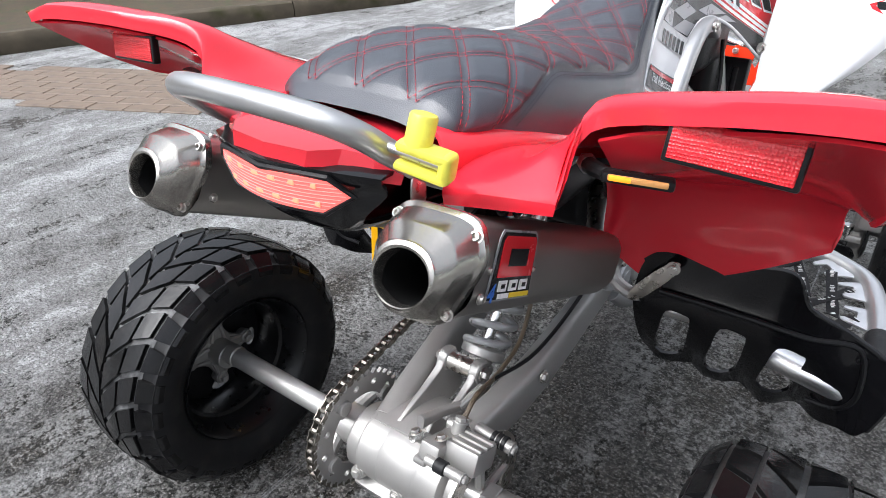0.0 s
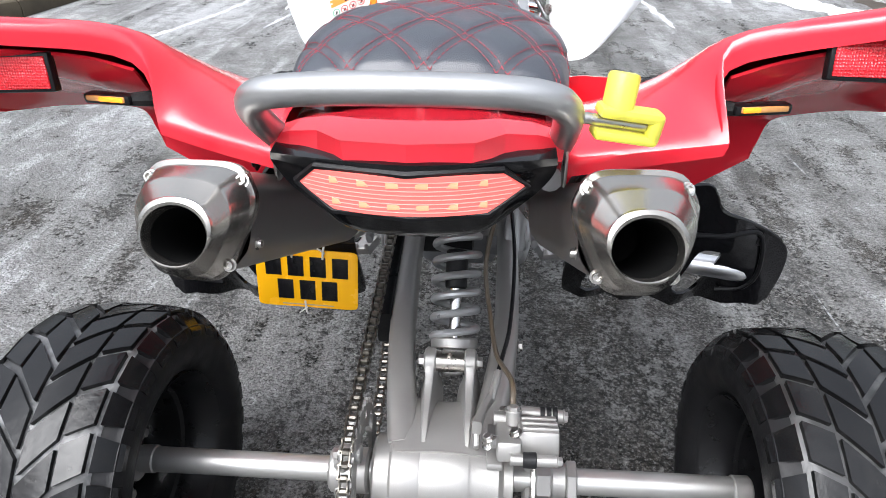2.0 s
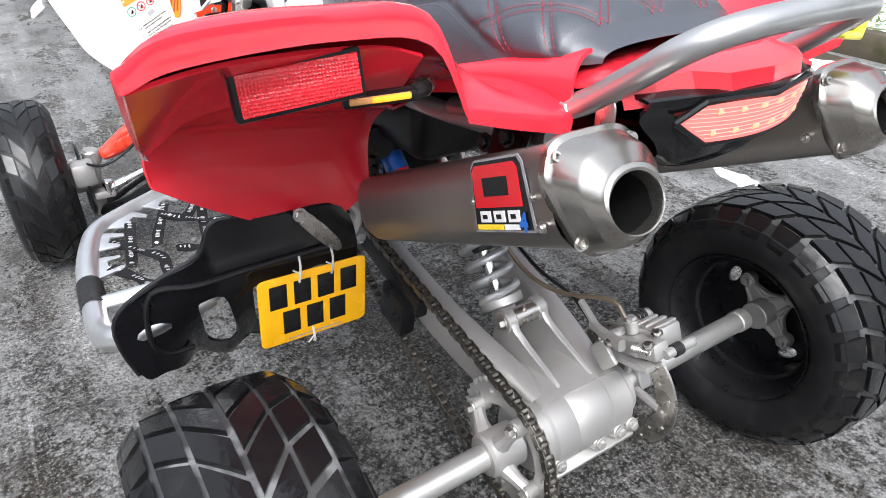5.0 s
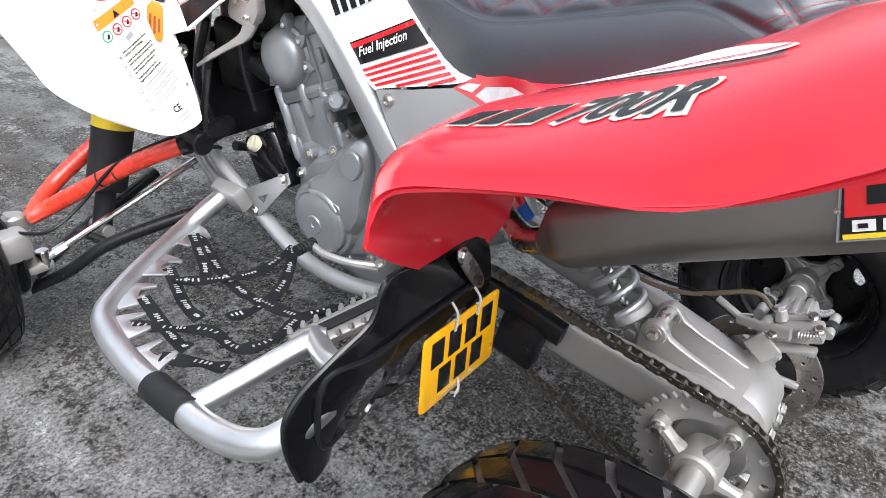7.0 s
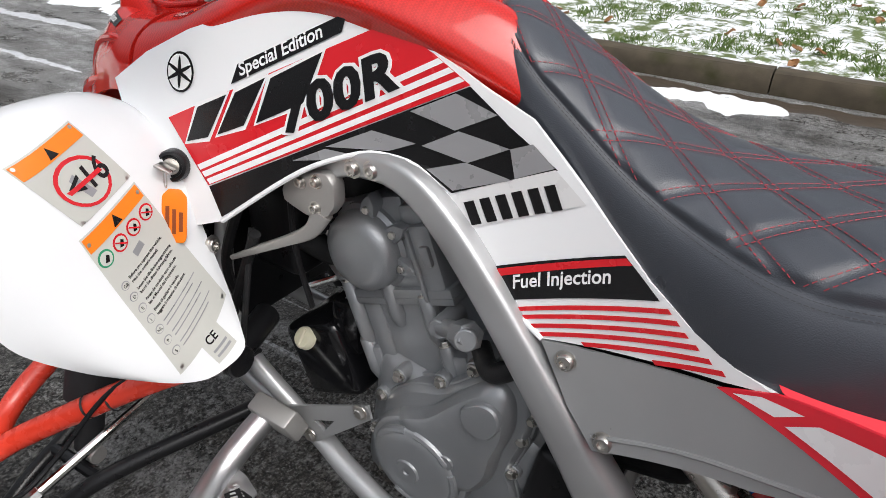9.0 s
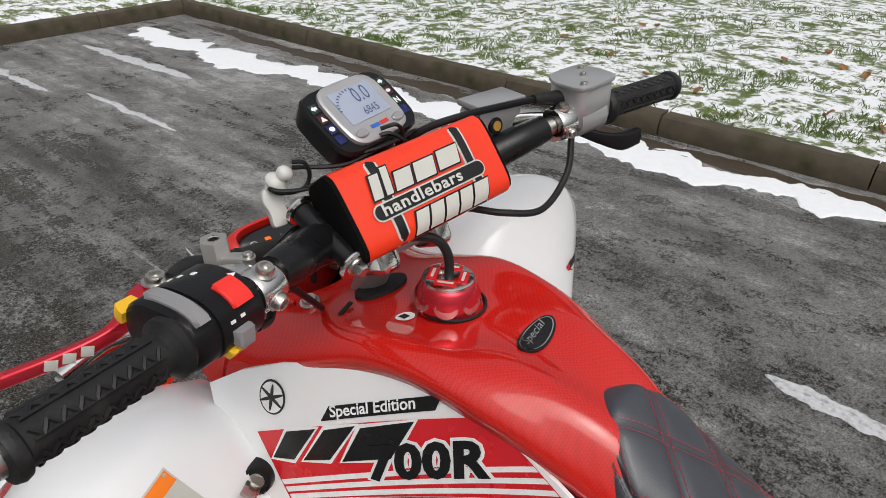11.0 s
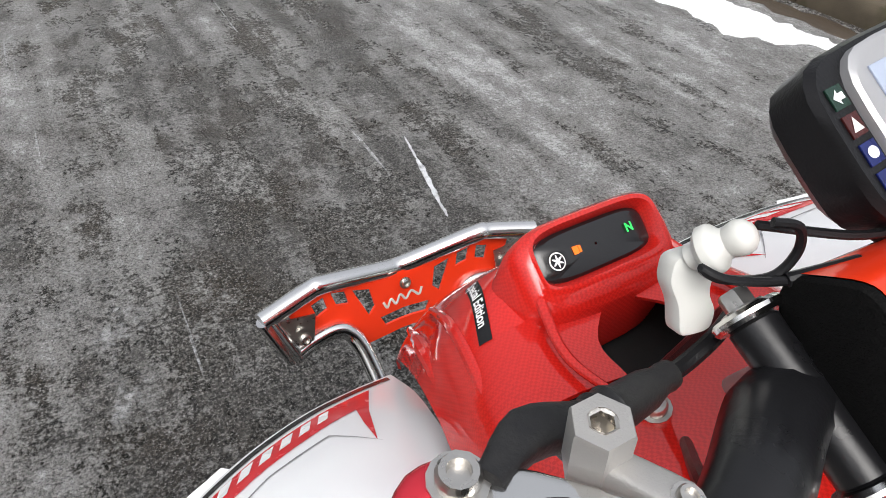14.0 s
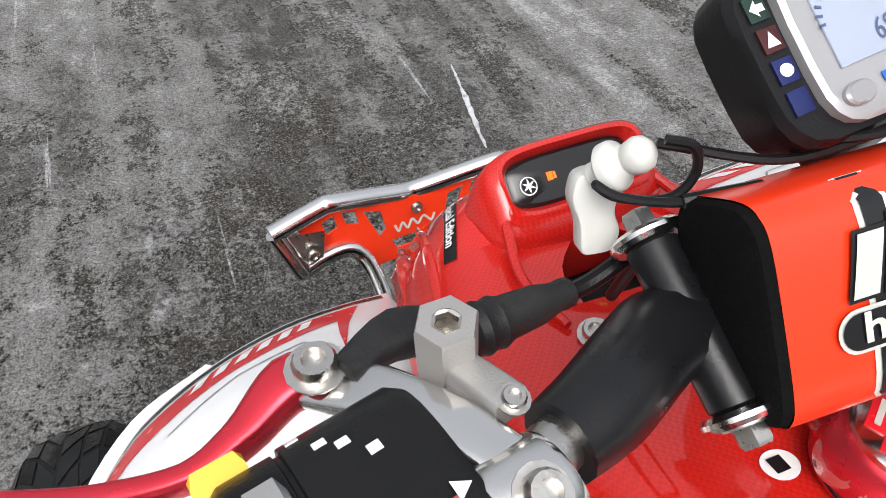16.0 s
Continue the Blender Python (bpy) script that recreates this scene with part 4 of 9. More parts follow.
def stitch(bm, p, q, r=0.0007):
    d = (q - p)
    n = V((0, 0, 1)).cross(d).normalized() * r
    u = d.cross(n).normalized() * r
    v = [bm.verts.new(x) for x in (p - n, p + u, p + n, q - n, q + u, q + n)]
    bm.faces.new((v[0], v[1], v[4], v[3]))
    bm.faces.new((v[1], v[2], v[5], v[4]))


def seam(bm, pts, gap=0.0048, r=0.00052):
    for k, (p, q) in enumerate(zip(pts, pts[1:])):
        stitch(bm, p, p + (q - p) * 0.66, r)


for fam in (0, 1):
    for k in range(-12, 13):
        for off in (-0.075, 0.075):
            line = []
            y = 0.0
            while y < 0.74:
                x = (k + off) * 0.068 - y * 0.80 if fam == 0 else (k + off) * 0.068 + y * 0.80
                a = a_at(x, y)
                if abs(a) < edge_at(y) - 0.01:
                    line.append(seat_at(a, y, 0.0006 + puff(a, y)))
                elif line:
                    seam(st, line)
                    line = []
                y += 0.0042
            if len(line) > 1:
                seam(st, line)
for s in (-1, 1):
    for off in (0.025, 0.055):
        seam(ds, [seat_at(s * min(1, edge_at(0.0042 * k) + off), 0.0042 * k, 0.001) for k in range(20, 174)], r=0.0005)
part("quilt_stitching", st, STITCH, seat, "dark red double stitching", recalc=False)
tagged(part("edge_stitching", ds, DARKSTITCH, seat, recalc=False), kind="stuff")


# ---- tank cover in red carbon look ----
def mirror_row(half):
    return [(-x, y, z) for x, y, z in reversed(half[1:])] + list(half)


tank_rows = [mirror_row(r) for r in (
    [(0, 0.655, 0.850), (0.030, 0.655, 0.846), (0.054, 0.655, 0.832), (0.064, 0.655, 0.812), (0.060, 0.655, 0.798)],
    [(0, 0.70, 0.880), (0.036, 0.70, 0.884), (0.060, 0.70, 0.862), (0.072, 0.70, 0.838), (0.066, 0.70, 0.815)],
    [(0, 0.75, 0.896), (0.044, 0.75, 0.905), (0.070, 0.75, 0.886), (0.084, 0.75, 0.864), (0.076, 0.75, 0.840)],
    [(0, 0.82, 0.904), (0.050, 0.82, 0.915), (0.082, 0.82, 0.908), (0.100, 0.82, 0.890), (0.092, 0.82, 0.866)],
    [(0, 0.89, 0.900), (0.046, 0.89, 0.904), (0.092, 0.89, 0.914), (0.112, 0.89, 0.898), (0.102, 0.89, 0.874)],
    [(0, 0.95, 0.890), (0.046, 0.95, 0.893), (0.100, 0.95, 0.908), (0.124, 0.95, 0.890), (0.116, 0.95, 0.862)],
    [(0, 1.01, 0.884), (0.050, 1.01, 0.884), (0.106, 1.01, 0.886), (0.138, 1.01, 0.866), (0.138, 1.01, 0.838)],
    [(0, 1.07, 0.868), (0.050, 1.07, 0.868), (0.108, 1.07, 0.864), (0.150, 1.07, 0.842), (0.160, 1.07, 0.806)],
    [(0, 1.12, 0.846), (0.050, 1.12, 0.850), (0.104, 1.12, 0.852), (0.152, 1.12, 0.832), (0.172, 1.12, 0.786)])]
tank = part("tank_cover", thicken(surf(tank_rows, 5, 5), 0.004), CARBON, quad, "glossy red carbon-look tank cover")


# nose cowl, with the lamp pod on top
nose_rows = [mirror_row(r) for r in (
    [(0.048, 1.125, 0.842), (0.082, 1.125, 0.849), (0.120, 1.125, 0.850), (0.158, 1.125, 0.826), (0.176, 1.125, 0.776)],
    [(0.042, 1.165, 0.838), (0.076, 1.165, 0.845), (0.116, 1.165, 0.844), (0.152, 1.165, 0.818), (0.170, 1.165, 0.770)],
    [(0, 1.205, 0.838), (0.060, 1.205, 0.842), (0.106, 1.205, 0.838), (0.142, 1.205, 0.808), (0.160, 1.205, 0.758)],
    [(0, 1.26, 0.840), (0.055, 1.26, 0.848), (0.092, 1.26, 0.832), (0.130, 1.26, 0.784), (0.148, 1.26, 0.734)],
    [(0, 1.32, 0.776), (0.050, 1.32, 0.782), (0.086, 1.32, 0.768), (0.112, 1.32, 0.728), (0.130, 1.32, 0.684)],
    [(0, 1.38, 0.706), (0.046, 1.38, 0.700), (0.078, 1.38, 0.686), (0.102, 1.38, 0.656), (0.114, 1.38, 0.628)],
    [(0, 1.43, 0.620), (0.040, 1.43, 0.616), (0.070, 1.42, 0.608), (0.092, 1.41, 0.594), (0.102, 1.40, 0.580)])]
both("nose_cheek", lambda: thicken(surf([[(x, y, z) for x, y, z in r[4:]] for r in nose_rows[:3]], 4, 4), 0.004), CARBON)
part("nose_cowl", thicken(surf(nose_rows[2:], 4, 4), 0.004), CARBON, quad, "red carbon-look nose cowl")
for fin, rad in (([(0.106, 1.362, 0.690), (0.128, 1.29, 0.742), (0.142, 1.22, 0.766), (0.143, 1.170, 0.764)], [0.004, 0.009, 0.009, 0.002]), ([(0.096, 1.335, 0.742), (0.117, 1.265, 0.797), (0.134, 1.20, 0.818), (0.152, 1.13, 0.820)], [0.003, 0.006, 0.006, 0.002]),
                 ([(0.060, 1.240, 0.866), (0.077, 1.192, 0.858), (0.086, 1.150, 0.855), (0.080, 1.10, 0.862)], [0.006, 0.0045, 0.004, 0.003])):
    both("nose_ridge", lambda: tube(fin, rad, 10, 6), CARBON)
# added dark sheet stands in for the shade inside the nose opening
part("well_shade_sheet", thicken(sheet([(-0.10, 1.03), (0.10, 1.03), (0.10, 1.235), (-0.10, 1.235)], lambda u, v: V((u, v, 0.775 + 0.1 * max(0, v - 1.19))), 0.03), 0.004), HOLLOWSHADE, quad, "dark sheet put in for the shaded well behind the nose")


# ---- silencers ----
CAN = ring_of([(-0.030, 0.043), (-0.042, 0.026), (-0.042, -0.020), (-0.024, -0.043), (0.024, -0.043), (0.042, -0.020), (0.042, 0.026), (0.030, 0.043)])
CAP_EDGE = ring_of([(-0.033, 0.043), (-0.0465, 0.014), (-0.023, -0.045), (0.023, -0.045), (0.0465, 0.014), (0.033, 0.043)], 0.3, 6)


def even_ring(edge, n=56):
    """The same outline with its points at even angles."""
    out = []
    for k in range(n):
        d = V((math.cos(2 * math.pi * k / n), math.sin(2 * math.pi * k / n)))
        for p, q in zip(edge, edge[1:] + edge[:1]):
            e = q - p
            den = d.x * e.y - d.y * e.x
            if abs(den) < 1e-12:
                continue
            r, t = (p.x * e.y - p.y * e.x) / den, (p.x * d.y - p.y * d.x) / den
            if r > 0 and -1e-6 <= t <= 1 + 1e-6:
                out.append(d * r)
                break
    return out


CAP = [p * 1.12 + V((0, 0.0015)) for p in even_ring(CAP_EDGE)]


def rings(shape, steps, m):
    rows = [[m @ V((p.x * sx + ox, p.y * sy + oy, z)) for p in shape] for z, sx, sy, ox, oy in steps]
    return grid(rows, True)


def bolt_at(o, d, r=0.0055, h=0.004):
    """A socket-head screw on a surface."""
    return lathe([(0, h * 0.35), (r * 0.5, h * 0.35), (r * 0.55, h), (r * 0.85, h), (r, h * 0.6), (r, 0), (r * 1.35, 0), (r * 1.35, -0.001), (0, -0.001)], axes(o, d), 14)


def hexbolt(o, d, r=0.007, h=0.006, washer=True):
    a = axes(o, d)
    bm = lathe([(0, h), (r * 0.85, h), (r, h * 0.8), (r, 0.001), (r, 0), (0, 0)], a, 6)
    return join(bm, lathe([(0, 0.0015), (r * 1.35, 0.0015), (r * 1.4, 0.0008), (r * 1.4, 0), (0, 0)], a, 16)) if washer else bm


def silencer(s):
    end = V((s * 0.1745, -0.112, 0.712))
    m = axes(end, (s * 0.0145, -0.365, 0.180))
    can = part("silencer", rings(CAN, [(-0.455, 0.35, 0.35, 0, -0.012), (-0.45, 0.42, 0.42, 0, -0.012), (-0.418, 0.88, 0.9, 0, -0.003), (-0.41, 0.98, 0.98, 0, 0), (-0.4, 1, 1, 0, 0), (-0.2, 1, 1, 0, 0), (-0.004, 1, 1, 0, 0), (-0.001, 1.03, 1.03, 0, 0), (0.0, 1.03, 1.03, 0, 0)], m), TITAN, quad, "grey titanium exhaust silencer")
    n = len(CAP)
    rim_ = [V((0.0262 * math.cos(a), 0.0232 * math.sin(a) - 0.010)) for a in (2 * math.pi * k / n for k in range(n))]

    def blend(k, z, grow=1.0):
        return [m @ V((*(p * grow * (1 - k) + q * k), z)) for p, q in zip(CAP, rim_)]

    rows = [blend(0, -0.002), blend(0, 0.004), blend(0.015, 0.0055), blend(0.13, 0.008), blend(0.16, 0.0105), blend(0.40, 0.0285), blend(0.45, 0.031), blend(0.80, 0.0395), blend(0.84, 0.0425), blend(0.94, 0.0440), blend(1, 0.0430), blend(1.03, 0.039), blend(1.05, 0.030)]
    part("end_cap", grid(rows, True), CAPSTEEL, can, "brushed steel end cap")
    hole = [[m @ V((q.x * f, (q.y + 0.008) * f - 0.008, z)) for q in rim_] for f, z in ((0.985, 0.034), (0.96, 0.026), (0.93, -0.02), (0.93, -0.08), (0.05, -0.085))]
    part("outlet", grid(hole, True), SOOT, can, "sooty black outlet")
    for u, v in ((-0.038, 0.034), (0.038, 0.034), (-0.029, -0.034), (0.029, -0.034)):
        part("rivet", bolt_at(m @ V((u, v, 0.0085)), m.to_3x3() @ V((u * 3, v * 3, 0.8)), 0.0045, 0.004), BOLT, can)
    for u, v, z in ((0.0425, -0.018, -0.018), (-0.0425, -0.018, -0.018), (0.0, 0.0435, -0.03)):
        part("rivet", bolt_at(m @ V((u, v, z)), m.to_3x3() @ V((u, 0 if u else 1, 0)), 0.004, 0.0035), BOLT, can)
    # embossed mark on the cap: plain bars
    for k in range(3):
        part("embossed_bar", box(0.006, 0.003, 0.0016, m @ Matrix.Translation((-0.009 + 0.009 * k, 0.036, 0.0180)) @ Matrix.Rotation(radians(-35), 4, "X"), 0.0005), CAPSTEEL, can)

    # badge on the outer side: u runs to the rear, v up
    def lay(off):
        return lambda u, v: m @ V((s * (0.0425 + off), v, u))

    def badge(name, poly, off, material, label=""):
        part(name, thicken(sheet(poly, lay(off), 0.02), 0.0006), material, can, label)

    badge("badge_edge", [(-0.118, -0.022), (-0.024, -0.022), (-0.026, 0.036), (-0.030, 0.042), (-0.098, 0.042), (-0.106, 0.036)], 0.0006, GREYP)
    badge("badge_back", [(-0.115, -0.020), (-0.028, -0.020), (-0.029, 0.034), (-0.033, 0.040), (-0.097, 0.040), (-0.104, 0.034)], 0.0012, BLACK, "black sticker with plain red and white shapes")
    badge("red_shape", [(-0.108, 0.000), (-0.036, 0.000), (-0.034, 0.032), (-0.038, 0.037), (-0.098, 0.037), (-0.103, 0.032)], 0.0018, DEEPRED)
    badge("black_shape", [(-0.090, 0.010), (-0.052, 0.010), (-0.050, 0.026), (-0.088, 0.026)], 0.0024, BLACK)
    for k in range(3):
        badge("white_bar", [(-0.104 + 0.022 * k, -0.013), (-0.087 + 0.022 * k, -0.013), (-0.086 + 0.022 * k, -0.003), (-0.103 + 0.022 * k, -0.003)], 0.0018, WHITEP)
        badge("black_slit", [(-0.099 + 0.022 * k, -0.010), (-0.092 + 0.022 * k, -0.010), (-0.092 + 0.022 * k, -0.006), (-0.099 + 0.022 * k, -0.006)], 0.0024, BLACK)
    badge("yellow_bar", [(-0.112, -0.0195), (-0.070, -0.0195), (-0.070, -0.015), (-0.112, -0.015)], 0.0018, YELLOWP)
    badge("white_bar", [(-0.068, -0.0195), (-0.046, -0.0195), (-0.046, -0.015), (-0.068, -0.015)], 0.0018, WHITEP)
    f = (lambda a, b: m @ V((s * 0.0452, -0.021 + b, -0.044 + a * 1.0))) if s < 0 else (lambda a, b: m @ V((s * 0.0452, -0.021 + b, -0.024 - a)))
    part("number", letters("4", 0.022, f, 0.1, fat=0.001), BLUE, can, "blue figure four")
    for q in (-0.112, -0.022):
        part("rivet", bolt_at(m @ V((s * 0.043, 0.006, q)), m.to_3x3() @ V((s, 0, 0)), 0.0025, 0.002), BOLT, can)
    # hanger on top and mid pipe
    part("hanger", join(box(0.05, 0.07, 0.004, m @ Matrix.Translation((-s * 0.02, 0.05, -0.13)) @ Matrix.Rotation(radians(90), 4, "X") @ Matrix.Rotation(radians(60), 4, "Y"), 0.001),
                        hexbolt(m @ V((-s * 0.005, 0.055, -0.11)), (s, 0, 0.2)), hexbolt(m @ V((-s * 0.005, 0.055, -0.15)), (s, 0, 0.2))), BLACKTUBE, can)
    f0 = m @ V((0, -0.012, -0.45))
    part("mid_pipe", tube([f0, f0 + V((-s * 0.012, 0.04, -0.014)), f0 + V((-s * 0.036, 0.09, -0.006)), (s * 0.085, 0.46, 0.53), (s * 0.05, 0.56, 0.56)], 0.0185, 14), STEEL, can, "heat-browned steel pipe")
    return can


silencer(1)
silencer(-1)
part("reservoir_can", rod((-0.058, 0.434, 0.517), (-0.054, 0.378, 0.454), 0.0185, 24), BLUE, quad, "small blue can tucked by the shock")
part("can_label", rod((-0.0565, 0.413, 0.4934), (-0.0552, 0.3948, 0.4729), 0.0189, 24, 0.0002), DEEPRED, quad)

# ---- tail light, undertray ----
TAILLENS = glow("tail_light_lens", (1.0, 0.13, 0.11), 0.40, (0.85, 0.15, 0.13))
LED = glow("amber_led", (1.0, 0.30, 0.13), 0.48, (0.9, 0.26, 0.17))
LENSRIB = glow("lens_rib", (1.0, 0.20, 0.18), 0.42, (0.85, 0.24, 0.21))
AMBER = glow("amber_indicator", (1.0, 0.28, 0.015), 0.6)


def lens_at(x, z, off=0.0):
    return V((x, -0.106 - 0.022 * (1 - (x / 0.088) ** 2) - off - 0.15 * (z - 0.75), z))


part("undertray", thicken(surf([
    [(-0.112, 0.10, 0.745), (-0.08, 0.10, 0.752), (0, 0.10, 0.752), (0.08, 0.10, 0.752), (0.112, 0.10, 0.745)],
    [(-0.112, -0.085, 0.770), (-0.07, -0.105, 0.776), (0, -0.118, 0.778), (0.07, -0.105, 0.776), (0.112, -0.085, 0.770)],
    [(-0.110, -0.090, 0.748), (-0.07, -0.108, 0.748), (0, -0.122, 0.748), (0.07, -0.108, 0.748), (0.110, -0.090, 0.748)],
    [(-0.085, -0.092, 0.722), (-0.06, -0.102, 0.716), (0, -0.110, 0.714), (0.06, -0.102, 0.716), (0.085, -0.092, 0.722)],
    [(-0.070, -0.068, 0.700), (-0.05, -0.078, 0.690), (0, -0.082, 0.688), (0.05, -0.078, 0.690), (0.070, -0.068, 0.700)],
    [(-0.080, 0.05, 0.682), (-0.05, 0.04, 0.670), (0, 0.04, 0.668), (0.05, 0.04, 0.670), (0.080, 0.05, 0.682)],
    [(-0.090, 0.30, 0.66), (-0.05, 0.30, 0.64), (0, 0.30, 0.64), (0.05, 0.30, 0.64), (0.090, 0.30, 0.66)]], 4, 4), 0.004), GLOSSBLACK, quad, "black plastic undertray")
lens = part("tail_light", thicken(sheet([(-0.088, 0.750), (-0.070, 0.7655), (0.070, 0.7655), (0.088, 0.750), (0.060, 0.731), (-0.060, 0.731)], lambda u, v: lens_at(u, v, 0.006), 0.008), 0.006), TAILLENS, quad, "lit pinkish red tail light")
part("lens_frame", join(*[tube([lens_at(*p, 0.005) for p in q], 0.003, 6, 1) for q in ([(-0.090, 0.75), (-0.071, 0.7675), (0, 0.7675), (0.071, 0.7675), (0.090, 0.75), (0.061, 0.729), (0, 0.729), (-0.061, 0.729), (-0.090, 0.75)],)]), BLACKP, lens)
for k in range(6):
    for z in (0.7585, 0.7395):
        x = -0.055 + 0.022 * k
        part("led", box(0.0095, 0.0012, 0.0050, Matrix.Translation(lens_at(x, z, 0.0058)), 0.0004), LED, lens)

for k in range(8):
    z = 0.7345 + 0.0038 * k
    xe = 0.058 + 0.026 * min(1, (z - 0.731) / 0.019) if z < 0.75 else 0.070 + 0.014 * (0.7655 - z) / 0.0155
    part("lens_rib", tube([lens_at(-xe + 2 * xe * j / 10, z, 0.0061) for j in range(11)], 0.0005, 5, 1), LENSRIB, lens)

# ---- grab bar ----
bar = part("grab_bar", tube([(-0.122, 0.16, 0.690), (-0.120, 0.05, 0.712), (-0.118, -0.03, 0.748), (-0.118, -0.085, 0.786), (-0.114, -0.118, 0.812), (-0.098, -0.138, 0.827), (-0.06, -0.148, 0.834), (0, -0.151, 0.836),
                             (0.06, -0.148, 0.834), (0.098, -0.138, 0.827), (0.114, -0.118, 0.812), (0.118, -0.085, 0.786), (0.118, -0.03, 0.748), (0.120, 0.05, 0.712), (0.122, 0.16, 0.690)], 0.0115, 14), BAR, quad, "bare steel grab bar")
for s in (1, -1):
    part("tab", prism([(p.x, p.y) for p in ring_of([(-0.011, -0.024), (0.011, -0.024), (0.011, 0.012), (-0.011, 0.012)], 0.4)], 0.003, Matrix.Translation((s * 0.121, -0.062, 0.752)) @ Matrix.Rotation(radians(90), 4, "Z") @ Matrix.Rotation(radians(90), 4, "X")), BOLT, bar, "drilled steel tab")
    part("bolt", hexbolt((s * 0.125, -0.02, 0.742), (s, 0, 0)), BOLT, bar)

# ---- axle, carrier, sprocket, disc ----
axle = part("rear_axle", rod((-0.42, AXY, AXZ), (0.42, AXY, AXZ), 0.0175, 24), AXLE, quad, "bare steel rear axle")
part("splines", join(*[rod((x - 0.004, AXY, AXZ), (x + 0.004, AXY, AXZ), 0.0184, 20) for x in (-0.137, -0.129)]), BOLT, axle)
for s in (1, -1):
    part("sleeve", rod((s * 0.395, AXY, AXZ), (s * 0.42, AXY, AXZ), 0.0195, 20), ALU, axle)
part("axle_nut", join(rod((0.135, AXY, AXZ), (0.156, AXY, AXZ), 0.027, 6, 0.002), rod((0.156, AXY, AXZ), (0.176, AXY, AXZ), 0.024, 24, 0.002), rod((0.176, AXY, AXZ), (0.19, AXY, AXZ), 0.028, 6, 0.002)), ALU, axle)
M = Matrix.Translation((0, AXY, AXZ)) @ Matrix.Rotation(radians(90), 4, "Y")
carrier = part("axle_carrier", lathe([(0.02, -0.083), (0.048, -0.083), (0.052, -0.079), (0.052, -0.06), (0.056, -0.056), (0.056, -0.02), (0.0555, -0.019), (0.056, -0.018), (0.056, 0.045), (0.0555, 0.046), (0.054, 0.05), (0.054, 0.085), (0.049, 0.090), (0.042, 0.092), (0.042, 0.104), (0.02, 0.106)], M, 48), ALU, quad, "cast aluminium axle carrier")
for x in (-0.055, 0.02, 0.060, 0.085):
    part("pinch_bolt", join(hexbolt((x, AXY - 0.058, AXZ - 0.020), (0, -1, 0.1), 0.0075, 0.006), rod((x, AXY - 0.058, AXZ - 0.02), (x, AXY + 0.01, AXZ - 0.045), 0.0115, 12)), ALU, carrier)
part("clamp_lip", box(0.16, 0.05, 0.012, Matrix.Translation((0.015, AXY - 0.032, AXZ - 0.040)) @ Matrix.Rotation(radians(20), 4, "X"), 0.003), ALU, carrier)


def toothed(r, teeth):
    out = []
    for k in range(teeth):
        for f, rr in ((0, r - 0.005), (0.22, r - 0.0045), (0.42, r + 0.003), (0.58, r + 0.003), (0.78, r - 0.0045)):
            a = 2 * math.pi * (k + f) / teeth
            out.append((rr * math.cos(a), rr * math.sin(a)))
    return out


SPX = -0.108
bm = sheet(toothed(0.096, 38), lambda u, v: V((SPX + 0.003, AXY + u, AXZ + v)), 0.02, [oval(0, 0, 0.060, 0.060, 32)] + [oval(0.078 * math.cos(a), 0.078 * math.sin(a), 0.006, 0.006, 10) for a in (2 * math.pi * k / 12 for k in range(12))])
sprocket = part("sprocket", thicken(bm, 0.006), ALU, quad, "silver drilled sprocket")
bms = [rod((-0.145, AXY, AXZ), (-0.09, AXY, AXZ), 0.031, 24)]
for k in range(4):
    a = radians(24 + 90 * k)
    d = V((0, math.cos(a), math.sin(a)))
    c = V((SPX, AXY, AXZ))
    bms += [tube([c + V((-0.018, 0, 0)) + d * 0.022, c + V((-0.012, 0, 0)) + d * 0.045, c + V((-0.004, 0, 0)) + d * 0.068], [0.015, 0.010, 0.010], 10, 4), rod(c + V((-0.014, 0, 0)) + d * 0.068, c + V((0.014, 0, 0)) + d * 0.068, 0.0125, 14)]
hub = part("sprocket_hub", join(*bms), ALU, quad, "cast four-armed sprocket hub")
for k in range(4):
    a = radians(24 + 90 * k)
    part("bolt", hexbolt((SPX - 0.014, AXY + 0.068 * math.cos(a), AXZ + 0.068 * math.sin(a)), (-1, 0, 0), 0.0075, 0.009), BOLT, hub)

bm = sheet(oval(0, 0, 0.097, 0.097, 60), lambda u, v: V((0.128, AXY + u, AXZ + v)), 0.015, [oval(0, 0, 0.062, 0.062, 30)] + [oval(r * math.cos(a), r * math.sin(a), 0.0035, 0.0035, 8) for k in range(20) for r, a in ((0.086 if k % 2 else 0.075, 2 * math.pi * k / 20),)])
disc = part("brake_disc", thicken(bm, 0.004), STEEL, quad, "drilled brake disc")
part("disc_carrier", join(*[tube([(0.126, AXY + 0.02 * math.cos(a), AXZ + 0.02 * math.sin(a)), (0.126, AXY + 0.066 * math.cos(a), AXZ + 0.066 * math.sin(a))], 0.007, 8, 1) for a in (k * math.pi / 2 for k in range(4))]), ALU, disc)

# ---- drive chain ----
FY, FZ, FR = 0.535, 0.375, 0.036
d = V((FY - AXY, FZ - AXZ))
base_a = math.atan2(d.y, d.x)
tilt_a = math.acos((0.096 - FR) / d.length)
top_r = base_a + tilt_a
low_r = base_a - tilt_a
P1 = V((AXY, AXZ)) + V((math.cos(top_r), math.sin(top_r))) * 0.096
P2 = V((FY, FZ)) + V((math.cos(top_r), math.sin(top_r))) * FR
P3 = V((FY, FZ)) + V((math.cos(low_r), math.sin(low_r))) * FR
